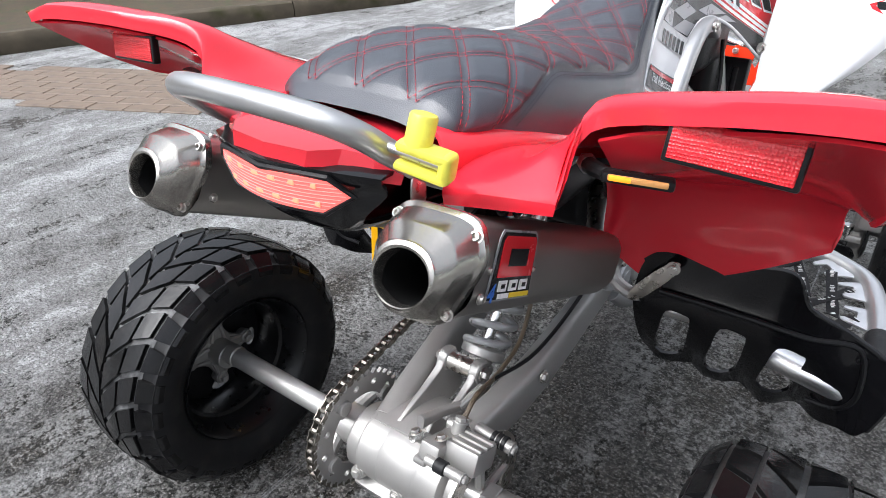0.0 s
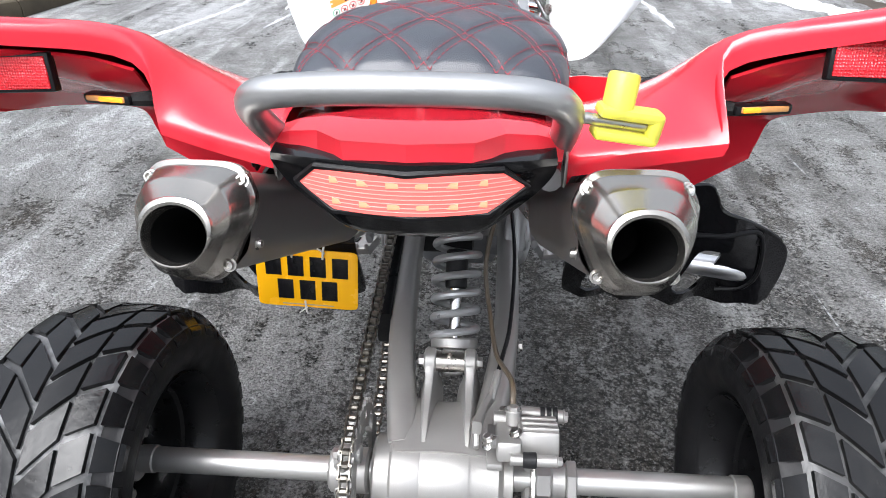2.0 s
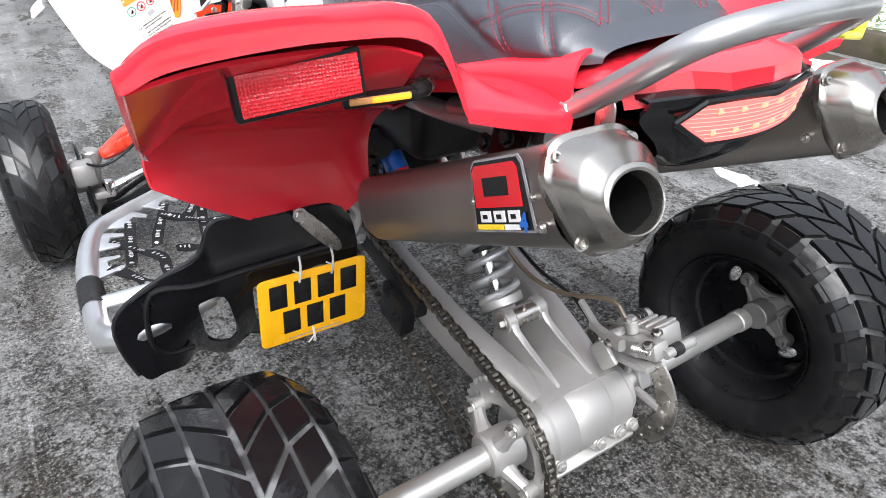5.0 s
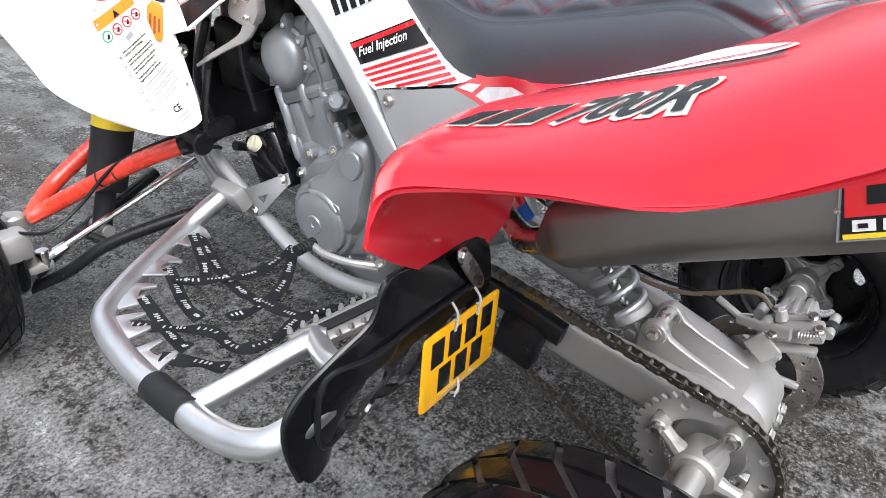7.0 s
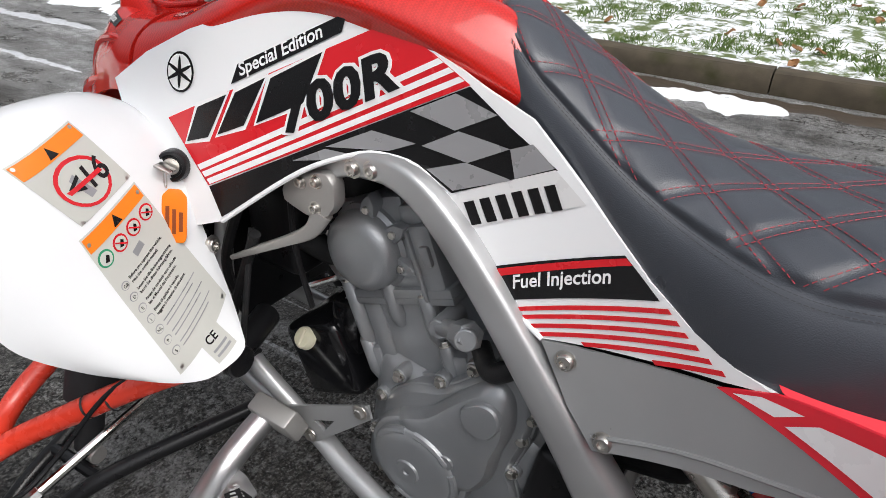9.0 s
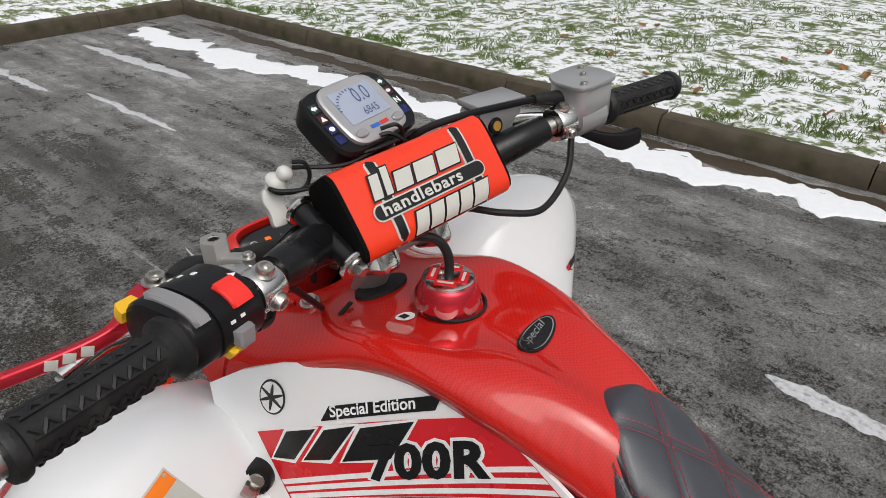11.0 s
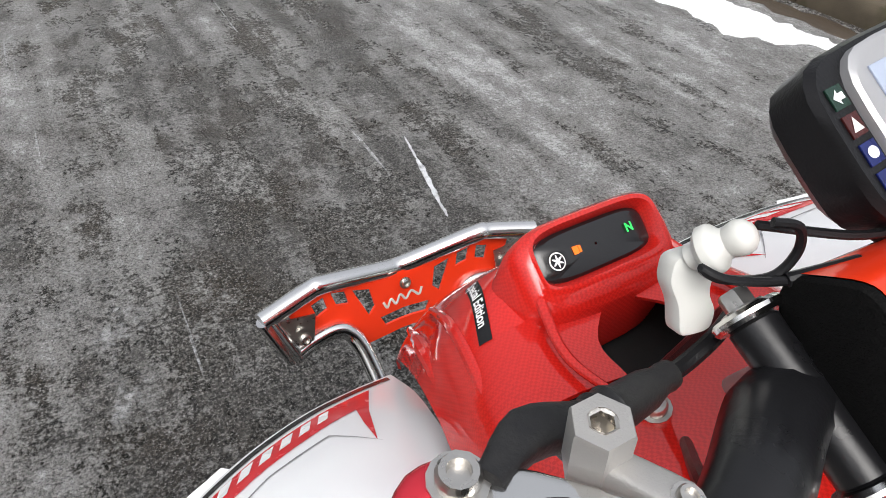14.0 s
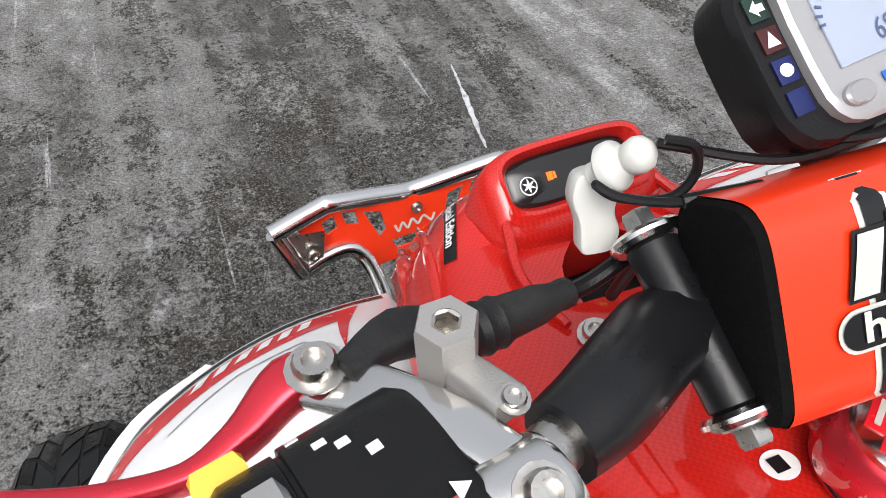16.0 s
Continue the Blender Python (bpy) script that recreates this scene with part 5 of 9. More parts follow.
P4 = V((AXY, AXZ)) + V((math.cos(low_r), math.sin(low_r))) * 0.096
path = [P1 + (P2 - P1) * k / 40 for k in range(41)]
path += [V((FY, FZ)) + V((math.cos(top_r - (2 * tilt_a) * k / 20), math.sin(top_r - (2 * tilt_a) * k / 20))) * FR for k in range(1, 20)]
path += [P3 + (P4 - P3) * k / 40 + V((0, -0.010 * math.sin(math.pi * k / 40))) for k in range(41)]
sweep = 2 * math.pi - 2 * tilt_a
path += [V((AXY, AXZ)) + V((math.cos(low_r - sweep * k / 60), math.sin(low_r - sweep * k / 60))) * 0.096 for k in range(1, 60)]
total = sum((b - a).length for a, b in zip(path, path[1:] + path[:1]))
NL = int(total / 0.015875 / 2) * 2
pitch = total / NL


def along(dist):
    dist %= total
    for a, b in zip(path, path[1:] + path[:1]):
        L = (b - a).length
        if dist <= L:
            return a + (b - a) * (dist / L)
        dist -= L
    return path[0]


def link(outer):
    x = 0.0072 if outer else 0.0052
    shape = ring_of([(-0.003, -0.0062), (pitch / 2, -0.0042), (pitch + 0.003, -0.0062), (pitch + 0.003, 0.0062), (pitch / 2, 0.0042), (-0.003, 0.0062)], 0.42, 2)
    bms = [prism([(p.x, p.y) for p in shape], 0.0017, Matrix.Translation((sg * x - 0.00085, 0, 0)) @ Matrix(((0, 0, 1, 0), (1, 0, 0, 0), (0, 1, 0, 0), (0, 0, 0, 1))), 0) for sg in (-1, 1)]
    if not outer:
        bms += [rod((-0.0045, q, 0), (0.0045, q, 0), 0.005, 8) for q in (0, pitch)]
    else:
        bms += [rod((-0.0095, q, 0), (0.0095, q, 0), 0.0024, 6) for q in (0, pitch)]
    return join(*bms)


chain = part("drive_chain", rod((SPX - 0.004, FY, FZ), (SPX + 0.004, FY, FZ), FR - 0.006, 24), STEEL, quad, "steel roller chain")
plates = {}
for k in range(NL):
    a, b = along(k * pitch), along((k + 1) * pitch)
    if k % 2 not in plates:
        ob = part("link", link(k % 2 == 0), CHAIN, chain)
        plates[k % 2] = ob.data
    else:
        ob = new("link", plates[k % 2])
        ob.parent = chain
    ob.matrix_basis = Matrix.Translation((SPX, a.x, a.y)) @ Matrix.Rotation(math.atan2(b.y - a.y, b.x - a.x), 4, "X")


# ---- swingarm ----
def beam(pts, sizes, n=4, e=4.5):
    """A bar of rounded-rectangle section (half width, half height) along points, held upright."""
    line = cr(pts, n)
    rows = []
    for i, p in enumerate(line):
        dd = (line[min(i + 1, len(line) - 1)] - line[max(i - 1, 0)]).normalized()
        x = V((0, 0, 1)).cross(dd).normalized()
        u = dd.cross(x)
        k = i / n
        j = min(int(k), len(sizes) - 2)
        f = k - j
        w = sizes[j][0] * (1 - f) + sizes[j + 1][0] * f
        h = sizes[j][1] * (1 - f) + sizes[j + 1][1] * f
        row = []
        for q in range(20):
            a = 2 * math.pi * q / 20
            c, s_ = math.cos(a), math.sin(a)
            row.append(p + x * w * math.copysign(abs(c) ** (2 / e), c) + u * h * math.copysign(abs(s_) ** (2 / e), s_))
        rows.append(row)
    bm = grid(rows, True)
    bm.verts.ensure_lookup_table()
    bm.faces.new(bm.verts[:20])
    bm.faces.new(bm.verts[-20:])
    return bm


swing = part("swingarm", beam([(-0.045, 0.055, 0.262), (-0.056, 0.13, 0.278), (-0.070, 0.25, 0.302), (-0.076, 0.40, 0.335), (-0.076, 0.55, 0.365)], [(0.022, 0.036), (0.022, 0.036), (0.020, 0.036), (0.019, 0.034), (0.018, 0.03)]), ALU, quad, "cast aluminium swingarm")
part("arm", beam([(0.062, 0.055, 0.262), (0.078, 0.13, 0.278), (0.094, 0.25, 0.302), (0.098, 0.40, 0.335), (0.098, 0.55, 0.365)], [(0.022, 0.036), (0.022, 0.036), (0.020, 0.036), (0.019, 0.034), (0.018, 0.03)]), ALU, swing)
part("web", thicken(surf([[(-0.06, 0.03, 0.292), (0, 0.03, 0.298), (0.08, 0.03, 0.292)], [(-0.055, 0.08, 0.300), (0.01, 0.08, 0.303), (0.08, 0.08, 0.300)], [(-0.055, 0.13, 0.296), (0.01, 0.13, 0.290), (0.085, 0.13, 0.296)], [(-0.055, 0.155, 0.28), (0.01, 0.14, 0.265), (0.085, 0.155, 0.28)]], 4, 4), 0.02), ALU, swing)
part("pivot", rod((-0.095, 0.55, 0.365), (0.14, 0.55, 0.365), 0.03, 20), ALU, swing)
for x in (-0.016, 0.042):
    rows = []
    for y, base, top, h in ((0.186, 0.014, 0.0065, 0.338), (0.180, 0.016, 0.0065, 0.350), (0.166, 0.018, 0.0065, 0.354), (0.152, 0.019, 0.0065, 0.348), (0.142, 0.019, 0.006, 0.334), (0.115, 0.017, 0.0055, 0.323), (0.080, 0.013, 0.0045, 0.312), (0.045, 0.008, 0.0035, 0.300), (0.030, 0.006, 0.003, 0.290)):
        rows.append([V((x + q, y, z)) for q, z in ((-base, 0.278), (-base * 0.62, 0.296), (-top, min(h - 0.003, 0.322)), (-top, h - 0.0015), (-top * 0.7, h), (top * 0.7, h), (top, h - 0.0015), (top, min(h - 0.003, 0.322)), (base * 0.62, 0.296), (base, 0.278))])
    bm = grid(rows, True)
    bm.verts.ensure_lookup_table()
    bm.faces.new(bm.verts[:10])
    part("link_lug", bm, ALU, swing)
    part("lug_eye", rod((x - 0.0085, 0.165, 0.336), (x + 0.0085, 0.165, 0.336), 0.0185, 24, 0.002), ALU, swing)
    part("bolt", hexbolt((x + (0.009 if x > 0 else -0.009), 0.165, 0.336), (1 if x > 0 else -1, 0, 0), 0.0085, 0.009), BOLT, swing)
part("link_bush", join(rod((-0.010, 0.165, 0.336), (0.036, 0.165, 0.336), 0.0155, 20), bolt_at((0.012, 0.160, 0.351), (0, -0.3, 1), 0.003, 0.004)), STEEL, swing, "steel linkage bush")
part("chain_slider", join(beam([(-0.100, 0.27, 0.325), (-0.100, 0.36, 0.345), (-0.100, 0.50, 0.375)], [(0.012, 0.018), (0.012, 0.02), (0.012, 0.02)]), box(0.03, 0.07, 0.075, Matrix.Translation((-0.108, 0.335, 0.292)) @ Matrix.Rotation(radians(12), 4, "X"), 0.006), hexbolt((-0.124, 0.315, 0.292), (-1, 0, 0))), BLACKP, swing, "black plastic chain slider")
part("bolt", hexbolt((0.115, 0.239, 0.31), (1, 0, 0.1), 0.008, 0.007), BOLT, swing)

# ---- rear shock ----
A, B = V((0.015, 0.205, 0.305)), V((0.015, 0.42, 0.585))
ax = (B - A).normalized()
shock = part("rear_shock", join(rod(A, A + ax * 0.12, 0.009, 14), rod(A + ax * 0.20, B, 0.024, 20)), POLISH, quad, "rear shock absorber with silver spring")
fr = axes(A, ax)
part("spring", tube([fr @ V((0.0335 * math.cos(a), 0.0335 * math.sin(a), 0.035 + 0.215 * a / (2 * math.pi * 7.5))) for a in (2 * math.pi * k / 16 for k in range(121))], 0.0062, 10, 1), SILVER, shock, "silver-painted coil spring")
part("spring_seat", join(rod(A + ax * 0.018, A + ax * 0.034, 0.036, 24)), ALU, shock)
part("bump_stop", rod(A + ax * 0.11, A + ax * 0.17, 0.017, 16), RUBBER, shock)
part("clevis", join(box(0.034, 0.03, 0.045, fr @ Matrix.Translation((0, 0, 0.0)), 0.006), rod(A + V((-0.024, 0, 0)), A + V((0.024, 0, 0)), 0.009, 14)), ALU, shock)

# ---- rear brake caliper ----
CM = Matrix.Translation((0.130, 0.012, 0.352)) @ Matrix.Rotation(radians(-24), 4, "X")
cal = part("brake_caliper", join(box(0.050, 0.052, 0.034, CM, 0.005), box(0.030, 0.085, 0.026, CM @ Matrix.Translation((-0.036, 0.0, -0.004)), 0.005)), ALU, quad, "silver rear brake caliper")
for k in range(3):
    part("fin", box(0.044, 0.009, 0.004, CM @ Matrix.Translation((0.002, -0.016 + 0.016 * k, 0.018)), 0.0015), ALU, cal)
for p, q, r in (((-0.055, 0.03, 0.01), (-0.03, 0.03, 0.01), 0.009), ((-0.035, -0.045, -0.01), (0.02, -0.045, -0.01), 0.007), ((-0.02, 0.045, 0.014), (0.036, 0.045, 0.010), 0.009), ((-0.065, -0.02, 0.0), (-0.03, -0.02, 0.0), 0.008)):
    part("guide_pin", join(rod(CM @ V(p), CM @ V(q), r, 14), hexbolt(CM @ V(q), CM.to_3x3() @ (V(q) - V(p)), r * 0.8, 0.006)), ALU, cal)
part("boot", join(*[rod(CM @ V((0.006 + 0.008 * k, 0.045, 0.012)), CM @ V((0.012 + 0.008 * k, 0.045, 0.012)), 0.0105, 14) for k in range(3)]), RUBBER, cal)
part("boot", rod(CM @ V((-0.02, -0.045, -0.01)), CM @ V((-0.004, -0.045, -0.01)), 0.0095, 14), RUBBER, cal)
part("banjo", join(rod(CM @ V((-0.03, 0.012, 0.01)), CM @ V((-0.03, 0.012, 0.028)), 0.009, 14), hexbolt(CM @ V((-0.03, 0.012, 0.028)), CM.to_3x3() @ V((0, 0, 1)), 0.008, 0.006)), ALU, cal)
part("bracket", join(box(0.02, 0.09, 0.01, CM @ Matrix.Translation((-0.052, 0.012, -0.02)) @ Matrix.Rotation(radians(10), 4, "X"), 0.003), box(0.008, 0.035, 0.04, CM @ Matrix.Translation((-0.075, 0.03, -0.01)) @ Matrix.Rotation(radians(-30), 4, "X"), 0.003)), ALU, cal)
part("lever", beam([CM @ V((-0.075, -0.01, 0.012)), CM @ V((-0.068, 0.03, 0.02)), CM @ V((-0.058, 0.062, 0.026))], [(0.006, 0.009), (0.005, 0.007), (0.005, 0.007)]), ALU, cal)
part("return_spring", tube([CM @ V((-0.062 + 0.005 * math.cos(a), -0.045 + 0.03 * a / 50, 0.004 + 0.005 * math.sin(a))) for a in (0.6 * k for k in range(84))], 0.0011, 5, 1), BOLT, cal)
for p in ((-0.06, -0.042, 0.012), (-0.04, 0.05, 0.012), (-0.075, 0.012, 0.012), (-0.028, -0.03, 0.016)):
    part("bolt", hexbolt(CM @ V(p), CM.to_3x3() @ V((-0.4, -0.3, 1)), 0.006, 0.006), BOLT, cal)
part("brake_hose", tube([CM @ V((-0.03, 0.022, 0.03)), (0.098, 0.075, 0.385), (0.080, 0.16, 0.355), (0.070, 0.24, 0.36), (0.060, 0.30, 0.42), (0.075, 0.33, 0.50)], 0.0037, 8), mat("brown_hose", (0.10, 0.075, 0.05), 0.35, var=0.2), quad, "thin brown brake hose")
part("brake_cable", tube([CM @ V((-0.058, 0.062, 0.026)), (0.085, 0.14, 0.36), (0.100, 0.24, 0.352), (0.108, 0.38, 0.39), (0.10, 0.52, 0.44)], 0.0032, 8), BLACKP, quad)
part("cable_end", rod(CM @ V((-0.058, 0.055, 0.025)), (0.082, 0.115, 0.365), 0.0055, 10), ALU, quad)


# ---- number plate, ties, lamps at the rear ----
PM = Matrix.Translation((-0.245, 0.350, 0.349)) @ Matrix.Rotation(radians(4), 4, "Y") @ Matrix.Rotation(radians(2), 4, "Z") @ Matrix.Rotation(radians(90), 4, "X")
plate = part("number_plate", prism([(p.x, p.y) for p in ring_of([(-0.087, -0.059), (0.087, -0.059), (0.087, 0.059), (-0.087, 0.059)], 0.07, 3)], 0.003, PM, 0.0006), YELLOWPLATE, quad, "yellow plastic plate with plain dark bars")
for row, n, v in ((0, 4, 0.026), (1, 3, -0.022)):
    for k in range(n):
        u = (k - (n - 1) / 2) * 0.038
        part("bar", box(0.027, 0.040, 0.0008, PM @ Matrix.Translation((u, v, 0.0034)), 0.0003), BLACK, plate)
part("fine_bar", box(0.09, 0.0016, 0.0006, PM @ Matrix.Translation((0, -0.053, 0.0034)), 0), GREYP, plate)
for u, v, up in ((-0.024, 0.056, 1), (0.028, 0.056, 1), (-0.005, -0.056, -1)):
    part("cable_tie", tube([PM @ V((u, v - 0.012 * up, 0.005)), PM @ V((u + 0.001, v, 0.006)), PM @ V((u + 0.003, v + 0.014 * up, 0.0045)), PM @ V((u + 0.006, v + 0.024 * up, -0.008))], 0.0018, 6), NYLON, plate, "white cable tie")
    part("cable_tie", tube([PM @ V((u - 0.010, v + 0.012 * up, 0.008)), PM @ V((u, v + 0.004 * up, 0.0065)), PM @ V((u + 0.004, v, 0.006))], 0.0013, 6), NYLON, plate)


def reflector_material():
    m, n, l, b = nodes_of("red_reflector")
    b.inputs["Base Color"].default_value = (0.70, 0.015, 0.025, 1)
    b.inputs["Roughness"].default_value = 0.12
    co, vo, bp = n.new("ShaderNodeTexCoord"), n.new("ShaderNodeTexVoronoi"), n.new("ShaderNodeBump")
    vo.inputs["Scale"].default_value = 420
    vo.inputs["Randomness"].default_value = 0.2
    bp.inputs["Strength"].default_value, bp.inputs["Distance"].default_value = 0.9, 0.0015
    l.new(co.outputs["Object"], vo.inputs["Vector"])
    l.new(vo.outputs["Distance"], bp.inputs["Height"])
    l.new(bp.outputs[0], b.inputs["Normal"])
    b.inputs["Coat Weight"].default_value = 0.4
    return m


REFLECT = reflector_material()
CLEARAMBER = mat("clear_amber_plastic", (0.62, 0.30, 0.10), 0.15, var=0.2, scale=200, bump=0.3, bscale=500)
for s in (1, -1):
    m = Matrix.Translation((s * 0.370, -0.026 if s > 0 else -0.020, 0.826 if s > 0 else 0.805)) @ Matrix.Rotation(radians(s * 2), 4, "Y") @ Matrix.Rotation(radians(-16 if s > 0 else -8), 4, "X")
    rf = part("reflector", box(0.092, 0.010, 0.034, m, 0.002), BLACKP, quad, "red oblong reflector in a black frame")
    part("reflector_face", box(0.085, 0.004, 0.028, m @ Matrix.Translation((0, -0.0045, 0)), 0.001), REFLECT, rf, "red prismatic face")
    a, b = V((s * 0.272, 0.000, 0.776)), V((s * 0.320, 0.016, 0.773))
    d = (b - a)
    im = axes((a + b) / 2, d, (0, 0, 1))
    ind = part("indicator", box(0.014, 0.010, d.length + 0.008, im, 0.003), BLACKP, quad, "slim lit amber indicator")
    lit = d.length * (0.36 if s > 0 else 0.6)
    part("indicator_lens", box(0.0045, 0.0055, d.length - 0.002, im @ Matrix.Translation((-s * 0.0060, 0.001, 0)), 0.0015), CLEARAMBER, ind, "clear amber strip")
    part("lit_diodes", box(0.0045, 0.0048, lit, im @ Matrix.Translation((-s * 0.0072, 0.001, -0.5 * d.length + 0.5 * lit + 0.002)), 0.0015), AMBER, ind, "glowing amber diodes")
    part("stalk", tube([a, a + V((-s * 0.014, 0.010, -0.002)), a + V((-s * 0.026, 0.024, -0.006))], [0.006, 0.0075, 0.0075], 10, 3), RUBBER, ind)
    part("stalk_nut", rod(a + V((-s * 0.026, 0.024, -0.006)), a + V((-s * 0.034, 0.034, -0.008)), 0.009, 6, 0.001), BOLT, ind)
    top, low = V((s * 0.251, 0.352, 0.500)), V((s * 0.196, 0.357, 0.428))
    bracket = part("fender_bracket", prism([(p.x, p.y) for p in ring_of([(-0.0115, -0.012), (0.0115, -0.012), (0.0115, 0.098), (-0.0115, 0.098)], 0.45)], 0.003, Matrix.Translation(top) @ Matrix((V((s * 0.79, 0.0, -0.61)).normalized(), (low - top).normalized(), V((0, -1, 0)))).transposed().to_4x4(), 0.0006), STEEL, quad, "flat steel bracket strip")
    part("bolt", hexbolt(top + V((0, -0.003, 0)), (0, -1, 0.1), 0.0075, 0.006), BOLT, bracket)
    part("loop", tube([(s * 0.205, 0.372, 0.425), (s * 0.185, 0.378, 0.418), (s * 0.158, 0.384, 0.428), (s * 0.148, 0.390, 0.452), (s * 0.160, 0.395, 0.475)], 0.011, 10), ALU, bracket, "cast silver loop")


# ---- heel guards ----
def heel_at(x, z):
    """A scoop: its lower part sweeps forward, its outer lip stays upright."""
    k = min(1, max(0, (0.41 - z) / 0.17)) ** 1.3
    lip = min(1, max(0, (x - 0.41) / 0.07))
    lip = lip * lip * (3 - 2 * lip)
    return V((x, 0.368 + 0.085 * k * (1 - lip) + 0.016 * lip + 0.014 * math.cos((x - 0.165) / 0.080 * 2 * math.pi) * k * (1 - lip), z))


def heel_guard():
    outline = curve2([(0.165, 0.275), (0.20, 0.262), (0.30, 0.252), (0.38, 0.246), (0.43, 0.268), (0.468, 0.288), (0.492, 0.290), (0.509, 0.335), (0.513, 0.39), (0.490, 0.420), (0.440, 0.450), (0.392, 0.470), (0.372, 0.508), (0.350, 0.515), (0.28, 0.500), (0.20, 0.495), (0.170, 0.470), (0.160, 0.40)], 4)
    wins = [curve2([(x - 0.026, 0.290), (x + 0.006, 0.286), (x + 0.018, 0.32), (x + 0.026, 0.386), (x + 0.018, 0.398), (x - 0.010, 0.396), (x - 0.020, 0.35)], 3) for x in (0.222, 0.302, 0.380)]
    return thicken(sheet(outline, heel_at, 0.014, wins), 0.005)


for s, g in zip((1, -1), both("heel_guard", heel_guard, GLOSSBLACK, "glossy black plastic heel guard")):
    if s > 0:
        g.matrix_basis = Matrix.Translation((0.035, 0, 0.02))
    sg = (lambda bm: bm) if s > 0 else flip
    part("stiffener", sg(tube([heel_at(x, 0.432 - 0.02 * abs(x - 0.3)) + V((0, -0.008, 0)) for x in (0.20, 0.26, 0.33, 0.40, 0.46)] + [heel_at(0.475, 0.36) + V((0, -0.008, 0)), heel_at(0.46, 0.32) + V((0, -0.004, 0)), heel_at(0.42, 0.315) + V((0, -0.012, -0.01))], 0.004, 8)), BLACKP, g, "thin black wire stay")
    part("screw", sg(bolt_at(heel_at(0.465, 0.412) + V((0, -0.004, 0)), (0, -1, 0), 0.007, 0.004)), BLACKP, g)
    part("flange", sg(tube([heel_at(x, z) for x, z in ((0.17, 0.47), (0.20, 0.495), (0.28, 0.500), (0.35, 0.513), (0.372, 0.505), (0.392, 0.470), (0.440, 0.448), (0.490, 0.418), (0.512, 0.39), (0.511, 0.345), (0.500, 0.300))], 0.0045, 8, 3)), GLOSSBLACK, g)


# ---- nerf bars with nets, foot pegs ----
WOVEN = mat("pale_thread", (0.36, 0.36, 0.36), 0.7, bump=0)
TABS = [(0.262, 0.972), (0.362, 0.922), (0.440, 0.868), (0.494, 0.795), (0.510, 0.700)]
NET = [  # the straps of the net, each threaded from hook to hook or round the rail
    [(0.248, 0.955), (0.286, 0.841), (0.305, 0.748), (0.312, 0.687)],
    [(0.363, 0.839), (0.304, 0.800), (0.246, 0.773), (0.165, 0.782)],
    [(0.170, 0.775), (0.251, 0.709), (0.324, 0.689), (0.372, 0.692)],
    [(0.308, 0.695), (0.289, 0.630), (0.241, 0.581)],
    [(0.350, 0.885), (0.383, 0.793), (0.400, 0.723)],
    [(0.425, 0.835), (0.446, 0.722), (0.452, 0.674)],
    [(0.470, 0.788), (0.436, 0.744), (0.399, 0.697), (0.398, 0.637), (0.357, 0.612), (0.295, 0.617), (0.244, 0.592)],
    [(0.485, 0.690), (0.451, 0.646), (0.440, 0.601)],
    [(0.258, 0.950), (0.319, 0.827), (0.366, 0.842)],
]


def net_path(pts, k):
    """The middle line of a strap, sagging a little between its ends."""
    line = cr([V((x, y, 0.304)) for x, y in pts], 6)
    n = len(line) - 1
    return [p - V((0, 0, 0.010 * math.sin(math.pi * i / n) - 0.0022 * (k % 3))) for i, p in enumerate(line)]


def net_strap(line, w=0.0100):
    rows = []
    for i, p in enumerate(line):
        d = (line[min(i + 1, len(line) - 1)] - line[max(i - 1, 0)]).normalized()
        side = d.cross(V((0, 0, 1))).normalized() * w + V((0, 0, 0.003 * math.sin(i * 0.7)))
        rows.append([p - side, p + side])
    return thicken(grid(rows), 0.0016)


def net_bars(line):
    """Groups of short pale bars woven along the strap."""
    bits, run = [], 0.0
    for p, q in zip(line, line[1:]):
        d = q - p
        steps = max(1, int(d.length / 0.005))
        for e in range(steps):
            run += d.length / steps
            if run % 0.052 < 0.030:
                tall = (0.0042, 0.0026, 0.0034)[int(run / 0.005) % 3]
                bits.append(box(0.0030, 2 * tall, 0.0005, Matrix.Translation(p + d * (e / steps) + V((0, 0, 0.0022))) @ Matrix.Rotation(math.atan2(d.y, d.x), 4, "Z") @ Matrix.Rotation(0.2, 4, "X"), 0))
    return join(*bits)


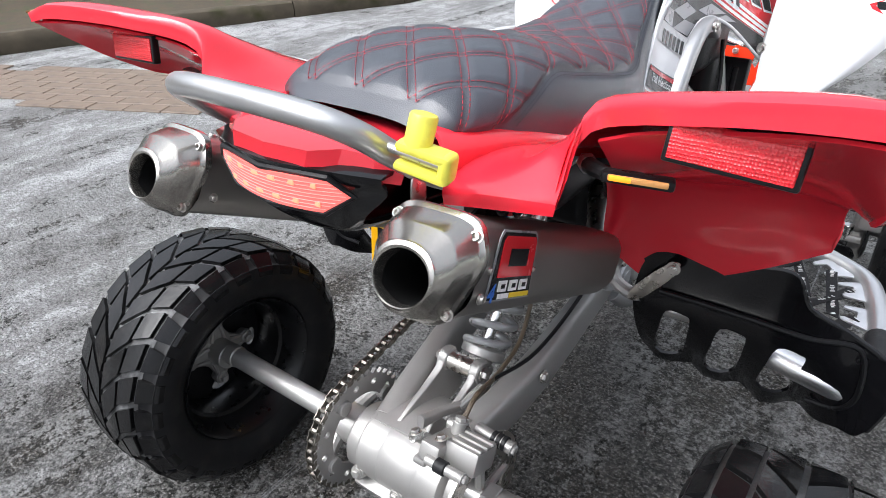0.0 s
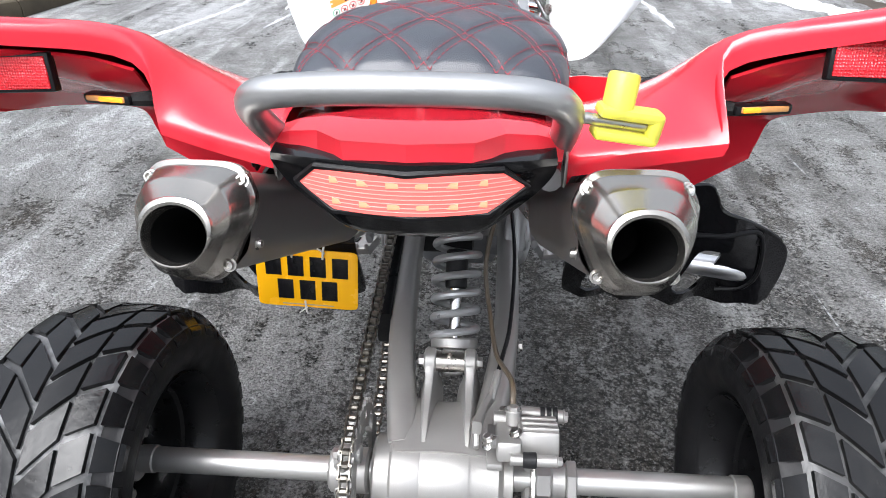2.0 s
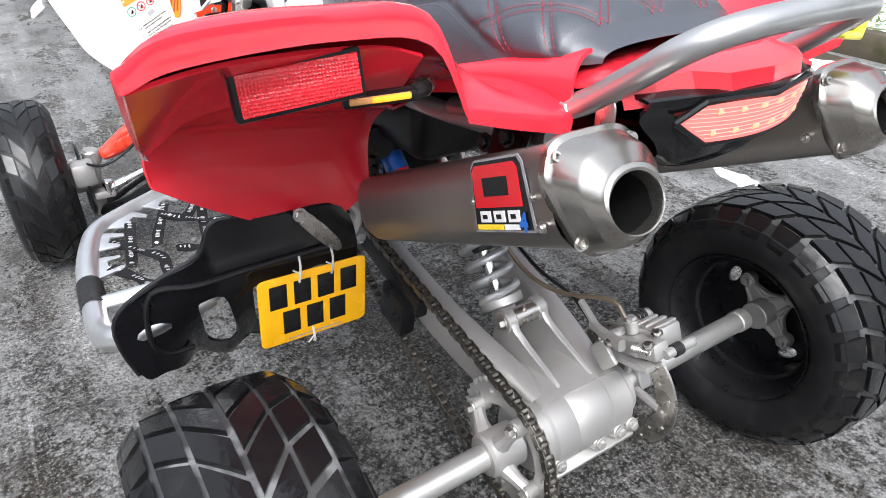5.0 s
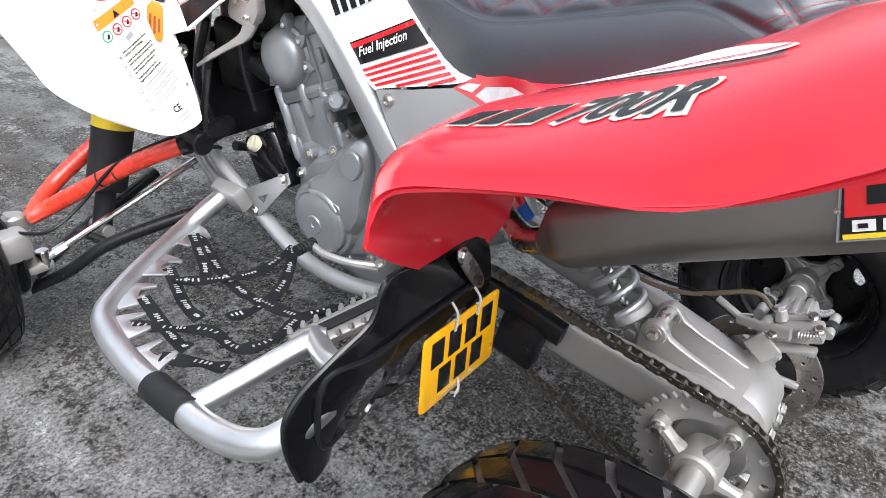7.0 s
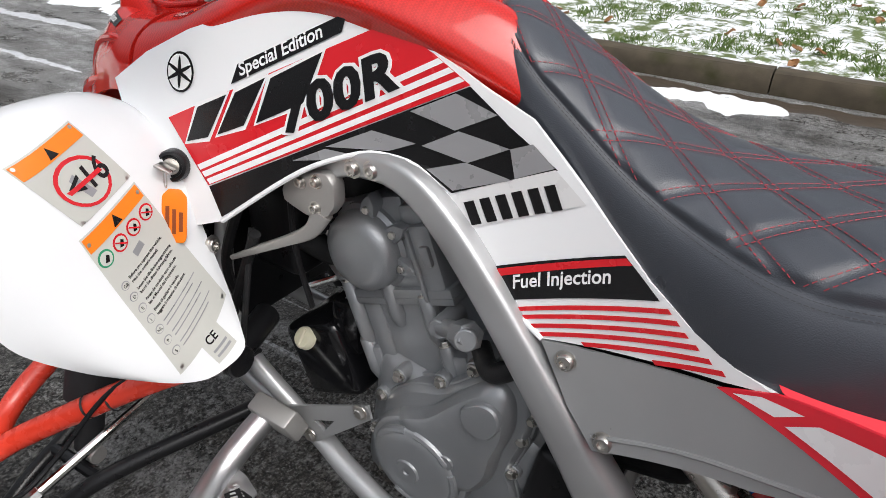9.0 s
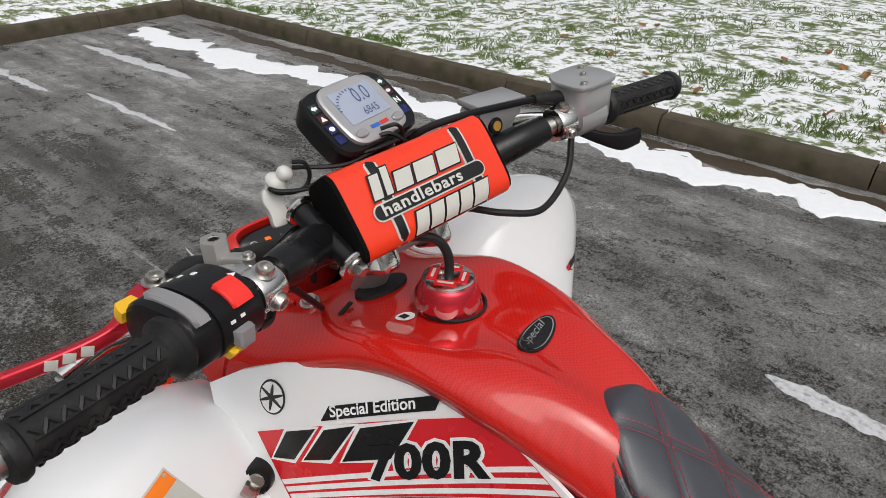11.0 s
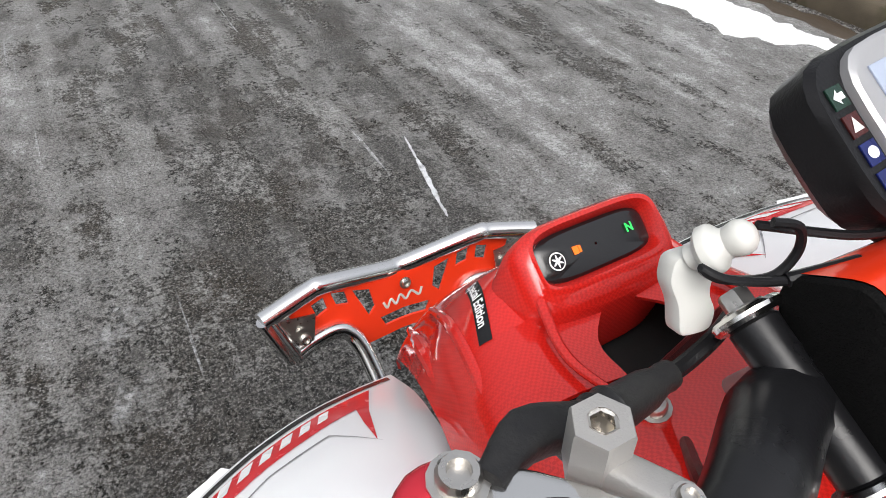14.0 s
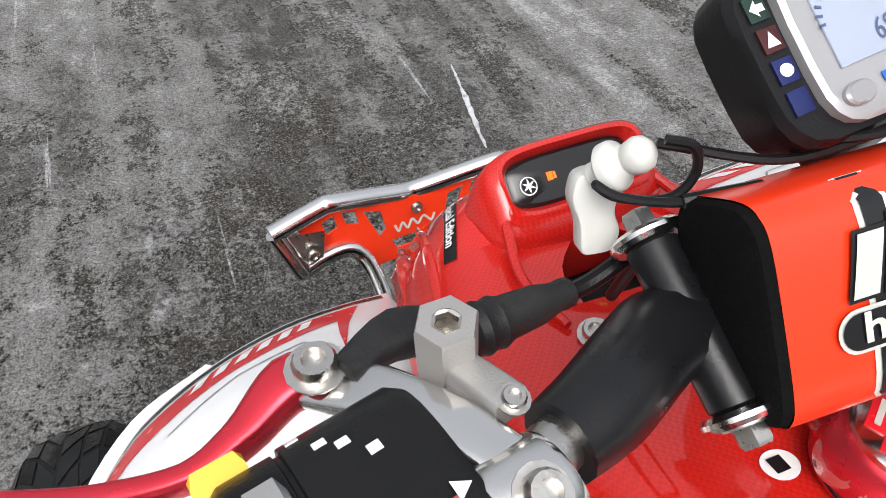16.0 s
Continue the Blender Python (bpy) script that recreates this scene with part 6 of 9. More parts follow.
for s in (1, -1):
    sg = (lambda bm: bm) if s > 0 else flip
    nerf = part("nerf_bar", sg(tube([(0.150, 0.985, 0.345), (0.20, 0.990, 0.322), (0.26, 0.982, 0.304), (0.357, 0.938, 0.298), (0.435, 0.890, 0.298), (0.480, 0.852, 0.299), (0.502, 0.800, 0.301), (0.521, 0.695, 0.307), (0.527, 0.59, 0.312), (0.530, 0.49, 0.325), (0.520, 0.425, 0.345), (0.490, 0.398, 0.362), (0.44, 0.395, 0.372), (0.38, 0.41, 0.375)], 0.0185, 16)), BRUSHED, quad, "polished aluminium nerf bar")
    part("cross_tube", sg(tube([(0.524, 0.565, 0.313), (0.45, 0.545, 0.325), (0.36, 0.520, 0.342), (0.34, 0.505, 0.345)], 0.0155, 14)), BRUSHED, nerf)
    part("rear_tube", sg(tube([(0.345, 0.525, 0.342), (0.37, 0.48, 0.352), (0.385, 0.44, 0.365), (0.38, 0.41, 0.375)], 0.0165, 14)), BRUSHED, nerf)
    part("rubber_sleeve", sg(tube([(0.5248, 0.64, 0.3097), (0.5268, 0.60, 0.3115), (0.5280, 0.555, 0.3150)], 0.0208, 16)), RUBBER, nerf, "black rubber sleeve with plain pale bars")
    part("clamp", sg(box(0.03, 0.075, 0.05, Matrix.Translation((0.155, 0.968, 0.345)) @ Matrix.Rotation(radians(25), 4, "Y"), 0.006)), ALU, nerf)
    for (x, y) in TABS:
        a = math.atan2(y - 0.75, x - 0.24)
        tm = Matrix.Translation((x, y, 0.301)) @ Matrix.Rotation(a, 4, "Z")
        poly = ring_of([(0.008, -0.036), (0.008, 0.036), (-0.018, 0.032), (-0.050, 0.018), (-0.050, 0.010), (-0.026, 0.012), (-0.022, -0.008), (-0.044, -0.022), (-0.042, -0.029), (-0.016, -0.032)], 0.12, 2)
        part("hook_tab", sg(prism([(p.x, p.y) for p in poly], 0.004, tm, 0.0006)), BRUSHED, nerf, "welded silver hook tab")
    for k, pts in enumerate(NET):
        line = net_path(pts, k)
        strap = part("net_strap", sg(net_strap(line)), WEBBING, nerf, "black nylon webbing strap with plain pale bars")
        tagged(part("woven_bar", sg(net_bars(line)), WOVEN, strap), kind="stuff")
    peg = part("foot_peg", sg(beam([(0.160, 0.520, 0.318), (0.25, 0.545, 0.308), (0.345, 0.572, 0.298)], [(0.026, 0.009), (0.028, 0.009), (0.024, 0.008)])), ALU, quad, "toothed aluminium foot peg")
    for edge in (-1, 1):
        for k in range(9):
            t = (k + 0.5) / 9
            o = V((0.160 + 0.185 * t, 0.520 + 0.052 * t + edge * 0.024, 0.326 - 0.02 * t))
            part("tooth", sg(lathe([(0.0055, 0), (0.003, 0.009), (0, 0.0092)], Matrix.Translation(o), 6)), ALU, peg)
    part("peg_bolt", sg(hexbolt((0.347, 0.572, 0.298), (1, 0.2, 0), 0.009, 0.008)), BOLT, peg)
    # dark strip on the solid peg stands in for a shaded slot
    part("peg_slot_shade", sg(beam([(0.19, 0.528, 0.3255), (0.25, 0.545, 0.319), (0.32, 0.565, 0.311)], [(0.010, 0.002)] * 3)), HOLLOWSHADE, peg)
# gear shift lever
shift = part("shift_lever", tube([(-0.150, 0.585, 0.335), (-0.175, 0.63, 0.338), (-0.185, 0.68, 0.340), (-0.180, 0.715, 0.345)], [0.009, 0.007, 0.007, 0.006], 10), ALU, quad, "aluminium shift lever")
part("shift_rubber", join(*[rod((-0.176 - 0.007 * k, 0.712, 0.346), (-0.181 - 0.007 * k, 0.712, 0.346), 0.010, 12) for k in range(6)]), RUBBER, shift, "ribbed rubber tip")
part("shift_bolt", hexbolt((-0.150, 0.585, 0.342), (-0.3, 0, 1), 0.008, 0.006), BOLT, shift)


# ---- side panels: white, with printed graphics that follow the panel ----
def side_x(y, z):
    a, b = y - 0.7, z - 0.7
    return 0.1072 + 0.0931 * a - 0.1845 * b + 0.6468 * a * a - 0.1547 * a * b - 0.7214 * a ** 3


def on_side(s, off=0.0):
    return lambda y, z: V((s * (side_x(y, z) + off), y, z))


PANEL = [(1.127, 0.793), (1.085, 0.825), (1.034, 0.852), (0.973, 0.874), (0.928, 0.886), (0.883, 0.895), (0.851, 0.894), (0.817, 0.882), (0.778, 0.864), (0.739, 0.848), (0.705, 0.832), (0.661, 0.816), (0.618, 0.782), (0.573, 0.746), (0.528, 0.713),
         (0.483, 0.690), (0.448, 0.681), (0.415, 0.680), (0.452, 0.665), (0.522, 0.644), (0.613, 0.620), (0.651, 0.641), (0.677, 0.674), (0.707, 0.706), (0.735, 0.731), (0.769, 0.752), (0.800, 0.757), (0.830, 0.754), (0.879, 0.734), (0.923, 0.705), (0.985, 0.655), (1.03, 0.64), (1.09, 0.70)]
GREYPANEL = [(0.613, 0.619), (0.541, 0.635), (0.453, 0.660), (0.415, 0.668), (0.325, 0.655), (0.410, 0.598), (0.541, 0.534), (0.575, 0.566)]
RED_BAND = [(1.055, 0.760), (0.923, 0.826), (0.814, 0.879), (0.765, 0.857), (0.725, 0.835), (0.856, 0.768), (1.003, 0.693)]
CHECKS = [(1.002, 0.692), (0.856, 0.767), (0.725, 0.834), (0.681, 0.806), (0.629, 0.779), (0.729, 0.734), (0.769, 0.755), (0.800, 0.760), (0.830, 0.757), (0.879, 0.737), (0.923, 0.708), (0.985, 0.660)]
for s in (1, -1):
    panel = part("side_panel", thicken(sheet(PANEL, on_side(s), 0.012), 0.005), WHITE, quad, "white plastic side panel with red, black and checked print")
    rim_line = [on_side(s, 0.0005)(*p) for p in PANEL[20:31]]
    part("panel_edge", tube(rim_line, 0.003, 8, 3), WHITE, panel)

    def ink(name, poly, off, material, label=""):
        return part(name, sheet(poly, on_side(s, off + 0.0004), 0.007), material, panel, label, recalc=False)

    ink("red_field", RED_BAND, 0.0008, DEEPRED)
    for k in range(3):
        a, b = V((1.017 - 0.006 * k, 0.714 - 0.007 * k)), V((0.760 - 0.0115 * k, 0.854 - 0.0065 * k))
        w = V((0.0045, 0.0042))
        ink("white_stripe", [(a.x, a.y), (b.x, b.y), (b.x - 0.006, b.y - 0.003), (a.x - 0.004, a.y - 0.005)], 0.0014, WHITEP)
    ink("black_field", CHECKS, 0.0008, BLACK, "black field with grey checks")
    for q in ([(0.782, 0.803), (0.738, 0.826), (0.694, 0.814), (0.734, 0.793)], [(0.766, 0.773), (0.730, 0.793), (0.677, 0.787), (0.717, 0.766)], [(0.869, 0.755), (0.820, 0.779), (0.772, 0.774), (0.800, 0.762)],
              [(0.677, 0.787), (0.656, 0.796), (0.632, 0.780), (0.668, 0.762)], [(0.758, 0.752), (0.719, 0.766), (0.670, 0.760), (0.728, 0.737)], [(0.905, 0.735), (0.869, 0.753), (0.840, 0.752), (0.872, 0.741)]):
        ink("grey_check", q, 0.0014, GREYP)
    ink("name_field", [(0.731, 0.732), (0.631, 0.779), (0.597, 0.757), (0.704, 0.705)], 0.0009, mat("pale_grey_print", (0.66, 0.66, 0.66), 0.3, var=0.02, bump=0) if s > 0 else bpy.data.materials["pale_grey_print"])
    # maker's name: six plain slanting blocks
    for k in range(6):
        o, d, u = V((0.703, 0.7085)) + V((-0.0152, 0.0068)) * k, V((-0.0098, 0.0044)), V((0.012, 0.020))
        ink("black_block", [tuple(o), tuple(o + d), tuple(o + d + u), tuple(o + u)], 0.0016, BLACK)
    ink("black_field", [(0.676, 0.674), (0.554, 0.727), (0.516, 0.702), (0.651, 0.647)], 0.0009, BLACK)
    ink("red_line", [(0.674, 0.672), (0.552, 0.7255), (0.5455, 0.7215), (0.6685, 0.6665)], 0.0016, DEEPRED)
    for a, b in (((0.647, 0.641), (0.508, 0.699)), ((0.638, 0.636), (0.499, 0.693)), ((0.628, 0.6305), (0.490, 0.687)), ((0.617, 0.626), (0.479, 0.682)), ((0.575, 0.634), (0.467, 0.677)), ((0.510, 0.650), (0.455, 0.674))):
        ink("red_stripe", [a, b, (b[0] - 0.0042, b[1] - 0.0030), (a[0] - 0.0042, a[1] - 0.0028)], 0.0010, DEEPRED)
    ink("black_tag", [(0.9735, 0.824), (0.857, 0.884), (0.861, 0.8655), (0.980, 0.8035)], 0.0011, BLACK)

    def words(text, size, o, d, off, material, shear=0.2, spread=1.0, fat=0.0, wide=1.0):
        """Letters along the panel from o, running towards d (for the left side; turned round on the right)."""
        o, d = V(o), V(d).normalized()
        up = V((d.y, -d.x)) if d.x < 0 else V((-d.y, d.x))
        if s > 0:
            ln = letters(text, size, lambda u, v: V((u, v, 0)), shear, spread, fat)
            width = max(v.co.x for v in ln.verts) * wide
            ln.free()
            o, d = o + d * width, -d
        part("lettering", letters(text, size, lambda u, v: on_side(s, off)(*(o + d * u * wide + up * v)), shear, spread, fat), material, panel, recalc=False)

    words("Special Edition", 0.0178, (0.970, 0.8125), (-0.116, 0.061), 0.0018, WHITEP, 0.25, 0.98, 0.0003)
    words("Fuel Injection", 0.0185, (0.652, 0.659), (-0.11, 0.048), 0.0018, WHITEP, 0.25, 1.0, 0.0003)
    # model mark: plain slanting shapes, black core on a white edge, then the figures
    for k, (a, b, c, d) in enumerate((((1.030, 0.738), (1.004, 0.746), (0.984, 0.793), (1.018, 0.776)), ((0.993, 0.750), (0.962, 0.764), (0.940, 0.815), (0.974, 0.796)), ((0.948, 0.768), (0.896, 0.795), (0.879, 0.846), (0.934, 0.815)))):
        q = [V(v) for v in (a, b, c, d)]
        mid = (q[0] + q[1] + q[2] + q[3]) / 4
        ink("slanting_shape", [tuple(v + (v - mid).normalized() * 0.0048) for v in q], 0.0014 + 0.0001 * k, WHITEP)
        ink("slanting_shape", [tuple(v) for v in q], 0.0022 + 0.0001 * k, BLACK)
    words("700R", 0.0500, (0.915, 0.7620), (-0.122, 0.064), 0.0026, WHITEP, 0.22, 1.06, 0.0050, 1.2)
    words("700R", 0.0500, (0.915, 0.7620), (-0.122, 0.064), 0.0036, BLACK, 0.22, 1.06, 0.0022, 1.2)
    ink("emblem", oval(1.041, 0.809, 0.0165, 0.021), 0.0011, BLACK, "round black and white emblem")
    ink("emblem_ring", oval(1.041, 0.809, 0.0145, 0.0185), 0.0017, WHITEP)
    for k in range(3):
        ink("emblem_spoke", oval(1.041, 0.809, 0.0022, 0.017, 12, k * math.pi / 3), 0.0023, BLACK)

    gp = part("grey_panel", thicken(sheet(GREYPANEL, on_side(s, 0.002), 0.012), 0.004), SILVER, quad, "silver-grey plastic lower side panel")
    part("panel_rib", tube([on_side(s, 0.002)(*p) for p in ((0.545, 0.548), (0.47, 0.585), (0.400, 0.617), (0.340, 0.650))], 0.0025, 6, 3), SILVER, gp)
    for y, z in ((0.585, 0.609), (0.532, 0.549)):
        part("washer", bolt_at(on_side(s, 0.003)(y, z), (s, 0, 0.1), 0.0085, 0.005), BOLT, gp, "steel button screw")
    strip = part("side_strip", thicken(sheet([(0.455, 0.660), (0.415, 0.6835), (0.348, 0.706), (0.306, 0.716), (0.270, 0.720), (0.270, 0.690), (0.325, 0.656)], on_side(s, 0.003), 0.012), 0.003), RED, quad, "red strip with white print below the seat")
    for poly in ([(0.443, 0.664), (0.424, 0.675), (0.395, 0.682), (0.412, 0.667)], [(0.404, 0.6655), (0.385, 0.682), (0.330, 0.700), (0.275, 0.706), (0.280, 0.692), (0.328, 0.664)]):
        part("white_print", sheet(poly, on_side(s, 0.0038), 0.014), WHITEP, strip, recalc=False)

# fender print: a white swoosh and slanting shapes on the outer slope of each rear fender
from mathutils.bvhtree import BVHTree


def cling(bm, target, d, off=0.0008):
    """Lays a flat piece onto a part along the direction d."""
    tb = bmesh.new()
    tb.from_mesh(target.data)
    tree = BVHTree.FromBMesh(tb)
    d = V(d).normalized()
    dead = []
    for v in bm.verts:
        hit = tree.ray_cast(v.co - d * 0.5, d, 1.5)
        if hit[0] is None:
            dead.append(v)
        else:
            v.co = hit[0] - d * off
    bmesh.ops.delete(bm, geom=dead, context="VERTS")
    tb.free()
    return bm


for fen, s in zip([o for o in quad.children if o.name.startswith("rear_fender")], (1, -1)):
    def flat(u, v):
        return V((s * u, v, 1.0))
    for k in range(3):
        o, d, u = V((0.386 + 0.0075 * k, 0.278 - 0.034 * k)), V((0.005, -0.025)), V((-0.022, -0.022))
        mid = o + d * 0.5 + u * 0.5
        q = [o, o + d, o + d + u, o + u]
        for grow, off, m_ in ((0.0028, 0.0012, LABEL), (0.0, 0.0020, BLACK)):
            part("slanting_shape", cling(sheet([tuple(v + (v - mid).normalized() * grow) for v in q], flat, 0.006), fen, (0, 0, -1), off), m_, fen, recalc=False)
    # the figures after it
    fo, fd = V((0.411, 0.168)), V((0.030, -0.136)).normalized()
    fu = V((-1, -0.75)).normalized()
    for fat_, off_, m_ in ((0.0040, 0.0012, LABEL), (0.0010, 0.0022, BLACK)):
        part("lettering", cling(letters("700R", 0.046, lambda u, v: flat(*(fo + fd * u + fu * v)), 0.0, 1.0, fat_), fen, (0, 0, -1), off_), m_, fen, recalc=False)
    part("white_swoosh", cling(sheet(curve2([(0.262, 0.255), (0.268, 0.18), (0.290, 0.12), (0.330, 0.072), (0.388, 0.030), (0.366, 0.075), (0.350, 0.112), (0.325, 0.155), (0.300, 0.21)], 4), flat, 0.008), fen, (0, 0, -1), 0.0010), WHITEP, fen, recalc=False)
    for w0, w1, m_ in ((0.004, 0.008, BLACK), (-0.010, -0.0075, RED)):
        mid_line = [(0.300, 0.235), (0.322, 0.165), (0.350, 0.115), (0.370, 0.070), (0.390, 0.035)]
        part("black_line" if w0 > 0 else "red_line", cling(sheet([(x + w0, y) for x, y in mid_line] + [(x + w1, y) for x, y in reversed(mid_line)], flat, 0.008), fen, (0, 0, -1), 0.0018), m_, fen, recalc=False)


# ---- engine ----
def relief(outline, levels, n=4):
    """Outline in (y, z) raised to the left in steps of (scale, x); the last ring is closed."""
    pts = [V(p) for p in curve2(outline, n)]
    c = sum(pts, V((0, 0))) / len(pts)
    rows = [[V((x, *(c + (p - c) * k))) for p in pts] for k, x in levels]
    bm = grid(rows, True)
    bm.verts.ensure_lookup_table()
    bm.faces.new(bm.verts[-len(pts):])
    return bm


engine = part("engine", join(box(0.17, 0.26, 0.24, Matrix.Translation((0.0, 0.74, 0.34)) @ Matrix.Rotation(radians(8), 4, "X"), 0.03, 3), box(0.15, 0.16, 0.10, Matrix.Translation((0.0, 0.66, 0.47)) @ Matrix.Rotation(radians(20), 4, "X"), 0.02, 3)), ENGINE, quad, "grey single-cylinder engine")
TILT_E = Matrix.Translation((0.0, 0.795, 0.45)) @ Matrix.Rotation(radians(-21), 4, "X")


def eng(name, sx, v0, v1, w0, w1, bev=0.006, x=0.0, label=""):
    """A block of the cylinder, from v0 to v1 along the machine and w0 to w1 up the cylinder."""
    return part(name, box(sx, v1 - v0, w1 - w0, TILT_E @ Matrix.Translation((x, (v0 + v1) / 2, (w0 + w1) / 2)), bev, 2), ENGINE, engine, label)


def tower(v, w0, w1, r=0.0105, x=-0.070):
    """A cast bolt tower on the cylinder's left face."""
    top = TILT_E @ V((x, v, w1))
    up = TILT_E.to_3x3() @ V((0, 0, 1))
    t = part("bolt_tower", lathe([(0, 0), (r * 0.55, 0.0), (r, 0.014), (r, w1 - w0 - 0.003), (r * 0.8, w1 - w0), (0, w1 - w0)], axes(TILT_E @ V((x, v, w0)), up), 14), ENGINE, engine)
    part("bolt", hexbolt(top, up, r * 0.62, 0.006), BOLT, t)


eng("cylinder", 0.138, -0.058, 0.064, -0.02, 0.105, 0.008, label="cast cylinder barrel")
eng("cylinder_rib", 0.146, 0.020, 0.050, 0.0, 0.100, 0.006)
eng("base_flange", 0.150, -0.075, 0.070, -0.022, 0.006, 0.004)
eng("base_post", 0.152, 0.046, 0.074, 0.0, 0.038, 0.005)
eng("base_post", 0.152, -0.092, -0.050, 0.0, 0.034, 0.005)
eng("head_flange", 0.152, -0.100, 0.072, 0.100, 0.122, 0.004)
eng("head_gasket_line", 0.1535, -0.101, 0.073, 0.1085, 0.1105, 0.0005)
eng("cylinder_head", 0.142, -0.090, 0.066, 0.118, 0.190, 0.010, label="cast cylinder head")
eng("head_cover", 0.132, -0.060, 0.050, 0.186, 0.236, 0.014, label="cylinder head cover")
eng("chain_tunnel", 0.150, -0.094, -0.058, 0.104, 0.200, 0.007)
eng("chain_tunnel_cap", 0.140, -0.084, -0.052, 0.196, 0.224, 0.008)
eng("tunnel_ridge", 0.158, -0.066, -0.060, 0.106, 0.196, 0.002)
eng("tunnel_boss", 0.160, -0.088, -0.074, 0.150, 0.176, 0.004)
for v, w0, w1 in ((0.062, 0.040, 0.132), (-0.004, 0.070, 0.136), (-0.056, 0.046, 0.112), (0.066, -0.010, 0.050), (-0.064, -0.006, 0.046)):
    tower(v, w0, w1)
CAMC = TILT_E @ V((-0.066, 0.006, 0.176))
part("cam_cover", lathe([(0, 0.036), (0.030, 0.0355), (0.040, 0.033), (0.048, 0.026), (0.0505, 0.018), (0.051, 0.010), (0.0535, 0.008), (0.056, 0.006), (0.0565, 0.0), (0.0565, -0.03)], axes(CAMC, (-1, 0, 0)), 44), ENGINE, engine, "domed round cam cover")
for a in (62, 18, -26, -150, 150):
    d = TILT_E.to_3x3() @ V((0, -math.cos(radians(a)), math.sin(radians(a))))
    o = CAMC + d * 0.060
    n = V((-1, 0, 0)).cross(d)
    fin = part("cover_lug", prism([(-0.0115, -0.016), (0.0115, -0.016), (0.0085, 0.004), (0, 0.016), (-0.0085, 0.004)], 0.020, Matrix.Translation(o + V((0.004, 0, 0))) @ Matrix((n, d, V((-1, 0, 0)))).transposed().to_4x4(), 0.002), ENGINE, engine)
    part("bolt", hexbolt(o + V((-0.016, 0, 0)) - d * 0.004, (-1, 0, 0), 0.0048, 0.004, False), BOLT, fin)
part("plug_cap", join(rod(TILT_E @ V((-0.030, -0.030, 0.225)), TILT_E @ V((-0.036, -0.040, 0.268)), 0.013, 14), rod(TILT_E @ V((-0.034, -0.037, 0.256)), TILT_E @ V((-0.0345, -0.038, 0.262)), 0.0165, 16)), BLACKP, engine, "black spark plug cap")
part("plug_lead", tube([TILT_E @ V((-0.036, -0.040, 0.266)), TILT_E @ V((-0.040, -0.052, 0.290)), TILT_E @ V((-0.030, -0.10, 0.300))], 0.005, 8), BLACKP, engine)
part("cam_sensor", join(rod(TILT_E @ V((-0.060, 0.050, 0.205)), TILT_E @ V((-0.092, 0.062, 0.212)), 0.009, 12), box(0.022, 0.016, 0.012, TILT_E @ Matrix.Translation((-0.070, 0.046, 0.224)), 0.003)), BLACKP, engine)

# left crankcase cover: plate, round stator dome, rising arm with a shield-shaped boss
COVER = [(0.840, 0.352), (0.828, 0.408), (0.792, 0.448), (0.738, 0.474), (0.692, 0.516), (0.656, 0.546), (0.630, 0.532), (0.620, 0.486), (0.627, 0.440), (0.640, 0.392), (0.630, 0.345), (0.660, 0.300), (0.715, 0.278), (0.780, 0.258), (0.826, 0.286)]
part("crankcase_cover", relief(COVER, [(1.03, -0.045), (1.03, -0.084), (1.015, -0.088), (0.985, -0.089), (0.96, -0.0935), (0.90, -0.097)], 5), ENGINE, engine, "cast left crankcase cover")
part("stator_dome", relief([(0.763 + 0.073 * math.cos(t), 0.345 + 0.071 * math.sin(t)) for t in (2 * math.pi * k / 14 for k in range(14))], [(1.05, -0.088), (1.03, -0.106), (1.0, -0.110), (0.95, -0.1115), (0.90, -0.1115), (0.86, -0.119), (0.82, -0.1215), (0.60, -0.124)], 4), ENGINE, engine, "round stator dome")
part("cover_arm", relief([(0.800, 0.405), (0.752, 0.440), (0.706, 0.492), (0.668, 0.524), (0.645, 0.512), (0.640, 0.470), (0.654, 0.420), (0.664, 0.372), (0.700, 0.330), (0.750, 0.360)], [(1.03, -0.088), (1.0, -0.103), (0.96, -0.108), (0.86, -0.1165), (0.74, -0.1185)], 4), ENGINE, engine)
part("shield_boss", relief([(0.697, 0.486), (0.672, 0.506), (0.652, 0.502), (0.648, 0.478), (0.664, 0.456), (0.690, 0.460)], [(1.0, -0.110), (0.98, -0.122), (0.90, -0.1245), (0.6, -0.125)], 3), ENGINE, engine)
for t0, t1 in ((0.5, 1.35), (1.6, 2.5), (2.75, 3.7), (4.0, 5.2)):
    part("dome_ridge", tube([(-0.1185, 0.763 + 0.060 * math.cos(t0 + (t1 - t0) * q / 8), 0.345 + 0.058 * math.sin(t0 + (t1 - t0) * q / 8)) for q in range(9)], 0.0055, 8, 1), ENGINE, engine)
for (y, z), r in (((0.770, 0.338), 0.0205), ((0.716, 0.384), 0.0125)):
    o = V((-0.1225 if r > 0.02 else -0.117, y, z))
    part("cover_cap", lathe([(0, 0.0015), (r * 0.22, 0.0015), (r * 0.26, 0.004), (r * 0.80, 0.004), (r * 0.88, 0.002), (r * 0.90, 0.0), (r * 1.05, 0.0), (r * 1.1, 0.0015), (r * 1.16, 0.0), (r * 1.2, -0.008)], axes(o, (-1, 0, 0)), 28), ENGINE, engine)
